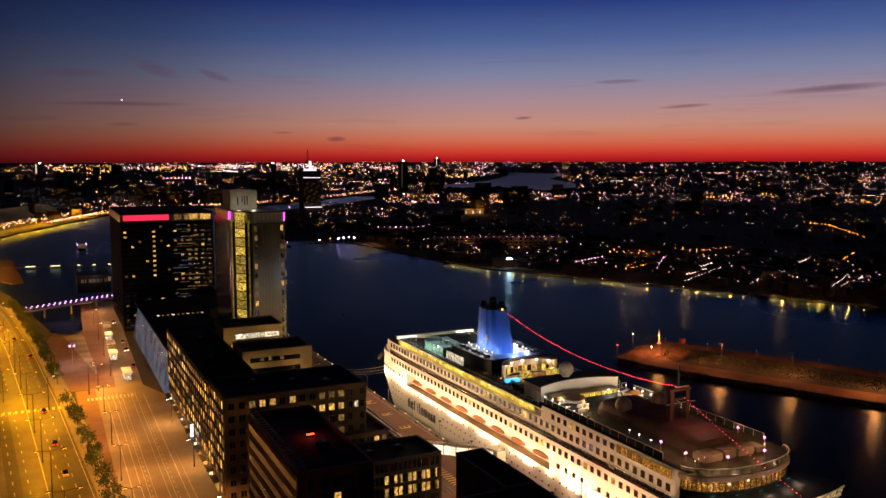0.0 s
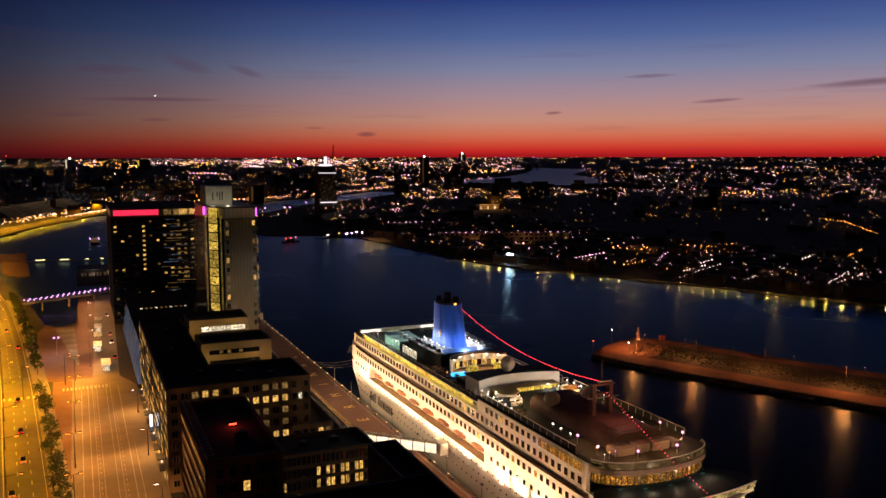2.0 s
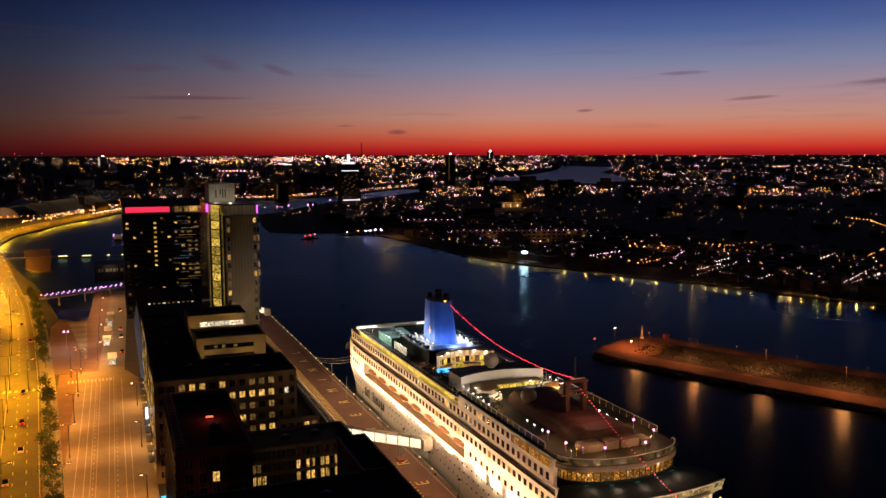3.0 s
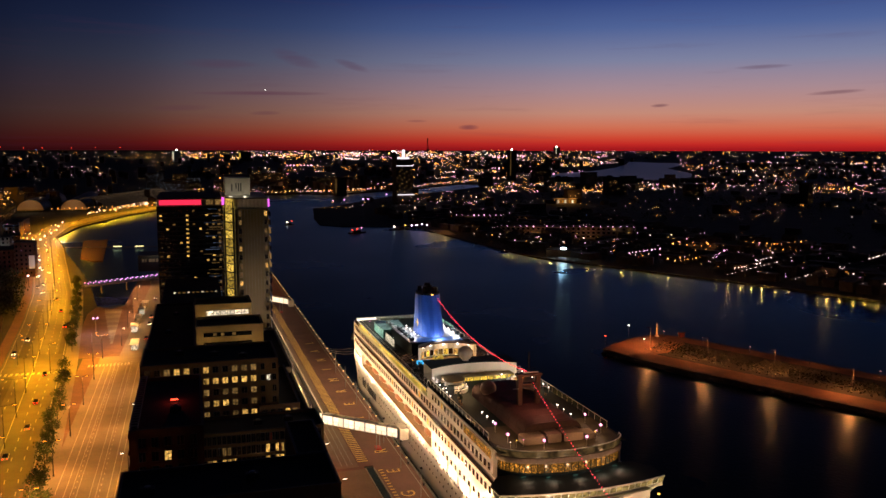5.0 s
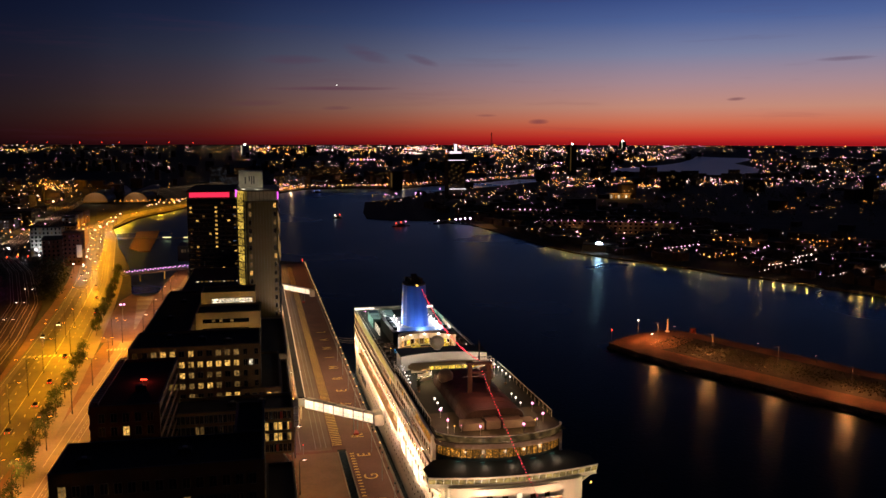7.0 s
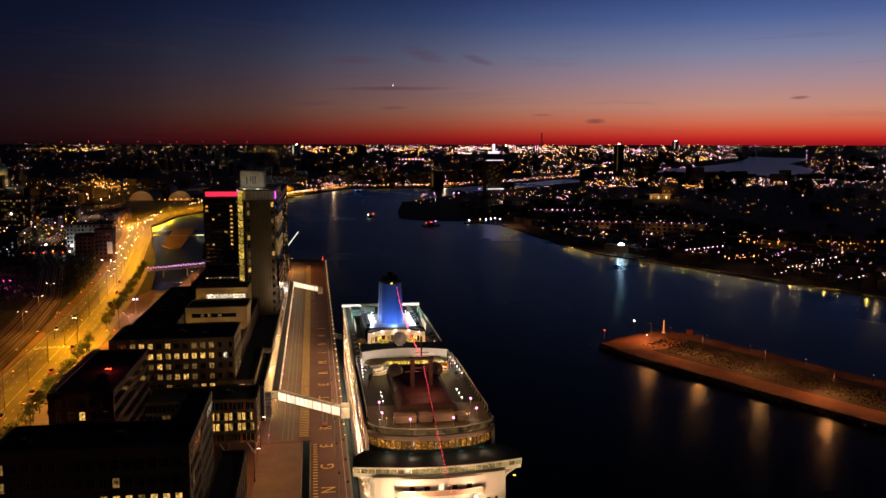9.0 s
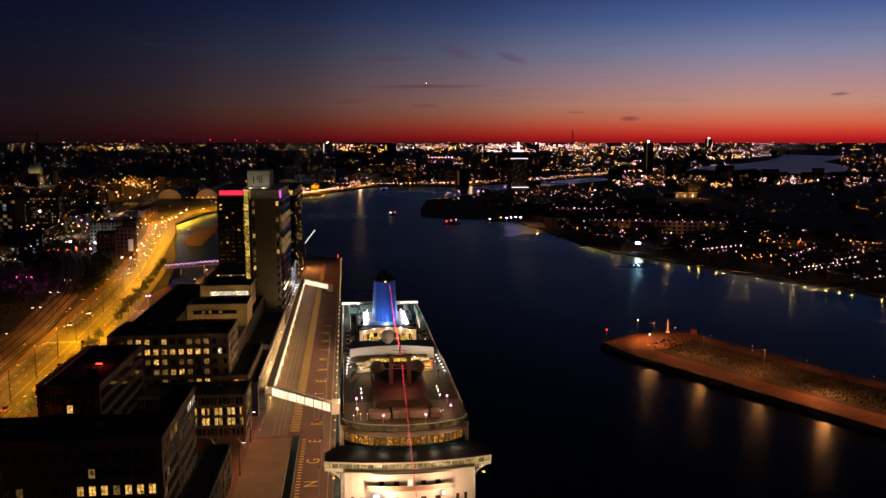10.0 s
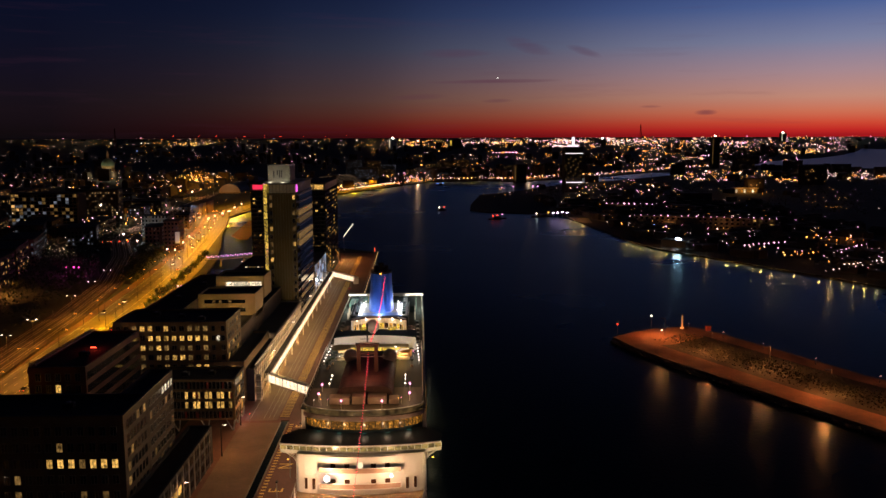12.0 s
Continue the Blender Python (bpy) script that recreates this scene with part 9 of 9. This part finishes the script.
for k in range(5):
    city_light(-253 + 7 * k, 704 + 0.6 * k, 6, 0.45, REDLAMP, "red signal lamp beside the railway")
for k in range(9):
    city_light(-311 + 5 * (k % 3), 824 + 6 * (k // 3), 5, 0.5, SODIUM, "orange lamp in a small square", 2500 if k % 3 == 0 else 0, ORANGE)
rs = random.Random(5)
for k in range(34):      # the busy square before the station
    t = rs.random()
    city_light(-395 + 60 * t + rs.gauss(0, 8), 1560 - 250 * t + rs.gauss(0, 30), 9, 0.85, rs.choice((SODIUM, SODIUM, WHITELAMP, PINKLAMP)), "bright lamp on the station square", 9000 if k % 2 == 0 else 0, (1.0, 0.42, 0.1))
hall_block = thing("lit_glass_block", "office block with bands of mixed cool and warm lit glass", "building", at=(-372, 868, 1.9))
part("wall", boxes((-34, 34, 0.2, 22, 0, 33.5)), DARKBRICK, hall_block)
part("roof", boxes((-34.4, 34.4, -0.2, 22.4, 33.51, 34.1)), ROOFING, hall_block)
for j in range(9):
    for i in range(17):
        v = rs.random()
        part("window", boxes((-33 + 3.9 * i, -29.9 + 3.9 * i, 0.05, 0.19, 2 + 3.5 * j, 4.6 + 3.5 * j)), DARKGLASS if v < 0.6 else DIMROOM if v < 0.76 else SOFTROOM if v < 0.82 else COOLROOM if v < 0.95 else TOWNROOM, hall_block)
for x, y, h, w in ((-338, 925, 34, 46), (-318, 1010, 15, 44)):
    city_block(x, y, w, 14, h, 0.0, int(y), 0.3, DARKBRICK, SOFTROOM)
city_light(-333, 915, 20, 0.9, WHITELAMP, "bright white sign lamp on a city block")
church = thing("domed_church", "pale domed church lit from below", "church", at=(-657, 1814, 1.9))
bm = bmesh.new()
rod(bm, (0, 0, 0), (0, 0, 30), 13, 13, 16)
part("drum", bm, RENDER, church)
bm = bmesh.new()
prev = None
for k in range(8):
    a = math.pi / 2 * k / 7
    row = [bm.verts.new((13.5 * math.cos(a) * math.cos(q) + 0.01 * math.cos(q), 13.5 * math.cos(a) * math.sin(q) + 0.01 * math.sin(q), 30 + 16 * math.sin(a))) for q in [math.tau * i / 18 for i in range(18)]]
    if prev:
        for i in range(18):
            bm.faces.new((prev[i], prev[(i + 1) % 18], row[(i + 1) % 18], row[i]))
    prev = row
part("dome", bm, surface("weathered_copper", (0.14, 0.22, 0.17), 0.7, scale=4), church, "green copper dome", smooth=True)
bm = bmesh.new()
rod(bm, (0, 0, 45), (0, 0, 54), 2.6, 2.2, 10)
rod(bm, (0, 0, 54), (0, 0, 62), 2.2, 0.1, 10)
part("lantern", bm, RENDER, church)
for s_ in (-1, 1):
    lamp_light("church_flood", (-657 + s_ * 20, 1790, 14), 22000, (1.0, 0.8, 0.45), 0.5)

# lamps and lit signs scattered through the old city
old = Lights(STREETS)
ro = random.Random(91)
made = 0
while made < 620:
    y = ro.uniform(450, 1650)
    x = rail_x(min(y, 1400)) - ro.uniform(30, 520)
    if ro.random() > 0.15 + 2.2 * max(0, noise.noise((x / 150, y / 150, 2))):
        continue
    made += 1
    old.add(x, y, ro.uniform(7, 21), far_size(x, y, ro) * ro.choice((0.55, 0.75, 1.2)), ro.choice((0, 1, 1, 1, 2, 3)))
for k in range(330):     # the bright district round the station
    y = 1570 + ro.gauss(0, 95)
    x = -412 - 0.24 * (y - 1600) + ro.gauss(0, 20)
    old.add(x, y, ro.uniform(8, 20), far_size(x, y, ro) * 1.35, ro.choice((0, 3, 3, 0, 3, 1)))
for k in range(110):     # yards and stairwells behind the railway
    x, y = -270 + ro.gauss(0, 38), 830 + ro.gauss(0, 75)
    old.add(x, y, ro.uniform(5, 20), ro.choice((0.3, 0.4, 0.6)), ro.choice((0, 1, 1, 2, 3)))
old.make("old_city_lights", "scattered lamps and lit signs of the old city")
# orange fill lights added in the air over the station district
for x, y in ((-420, 1590), (-385, 1560), (-360, 1420), (-440, 1660), (-350, 1330)):
    lamp_light("district_light", (x, y, 22), 42000, ORANGE, 0.5)

STATIONROOM = lit_room("bright_district_room", (1.0, 0.5, 0.1), 1.3, 0.25, 0.35, 0.6)
for k in range(9):       # lit house fronts round the station square
    city_block(-445 + 11 * k + ro.uniform(-4, 4), 1480 + 26 * ((k * 4) % 9), 14, 14, ro.choice((11, 14, 17)), ro.uniform(-0.2, 0.2), 700 + k, 0.75, TANBRICK, STATIONROOM)
city_block(-218.5, 741, 23, 12, 22.5, 0.0, 801, 0.16, surface("pale_office_wall", (0.13, 0.12, 0.1), 0.8, scale=5), SOFTROOM)
city_block(-187.3, 684, 12.4, 12, 24, 0.0, 802, 0.02, REDBRICK)
panel = thing("wall_panel", "pale panel on the side of a red-brick block", "sign", at=(-182.7, 677.8, 1.9))
part("board", boxes((-1.8, 1.8, -0.3, -0.05, 6, 15)), surface("pale_wall_panel", (0.6, 0.56, 0.48), 0.7, scale=3), panel)
part("frame", hoop(-1.95, 1.95, 5.85, 15.15, 0.15, -0.32, -0.02), FRAMEGREY, panel).matrix_basis = Matrix(((1, 0, 0, 0), (0, 0, 1, 0), (0, 1, 0, 0), (0, 0, 0, 1)))

# lamps along the river bend beyond the basin
bend = Lights(STREETS)
BEND = [(-60, 1560), (-40, 1549), (23, 1694), (127, 1731), (202, 1695), (420, 1904), (650, 2184), (900, 2480)]
for (xa, ya), (xb, yb) in zip(BEND, BEND[1:]):
    n = int(math.hypot(xb - xa, yb - ya) / 5)
    for k in range(n):
        t = (k + ro.random()) / n
        x, y = xa + (xb - xa) * t + ro.uniform(0, 8), ya + (yb - ya) * t + ro.uniform(0, 26)
        bend.add(x, y, ro.uniform(4.5, 10), far_size(x, y, ro) * 1.35, ro.choice((0, 0, 1, 2, 2, 3)))
for cx, cy, n in ((60, 1790, 50), (180, 1780, 40), (-20, 1700, 50), (330, 1990, 40), (130, 1340, 20), (300, 1330, 20), (110, 1180, 14)):
    for k in range(n):
        x, y = cx + ro.gauss(0, 40), cy + ro.gauss(0, 26)
        if inside(x, y, SOUTH) or inside(x, y, NORTH):
            bend.add(x, y, ro.uniform(5, 15), far_size(x, y, ro) * 1.35, ro.choice((0, 1, 2, 2, 3)))
bend.make("river_bend_lights", "rows of lamps along the river bend")
for x, y in ((0, 1690), (110, 1760), (230, 1760)):
    lamp_light("bend_light", (x, y, 12), 26000, (1.0, 0.45, 0.2), 0.4)
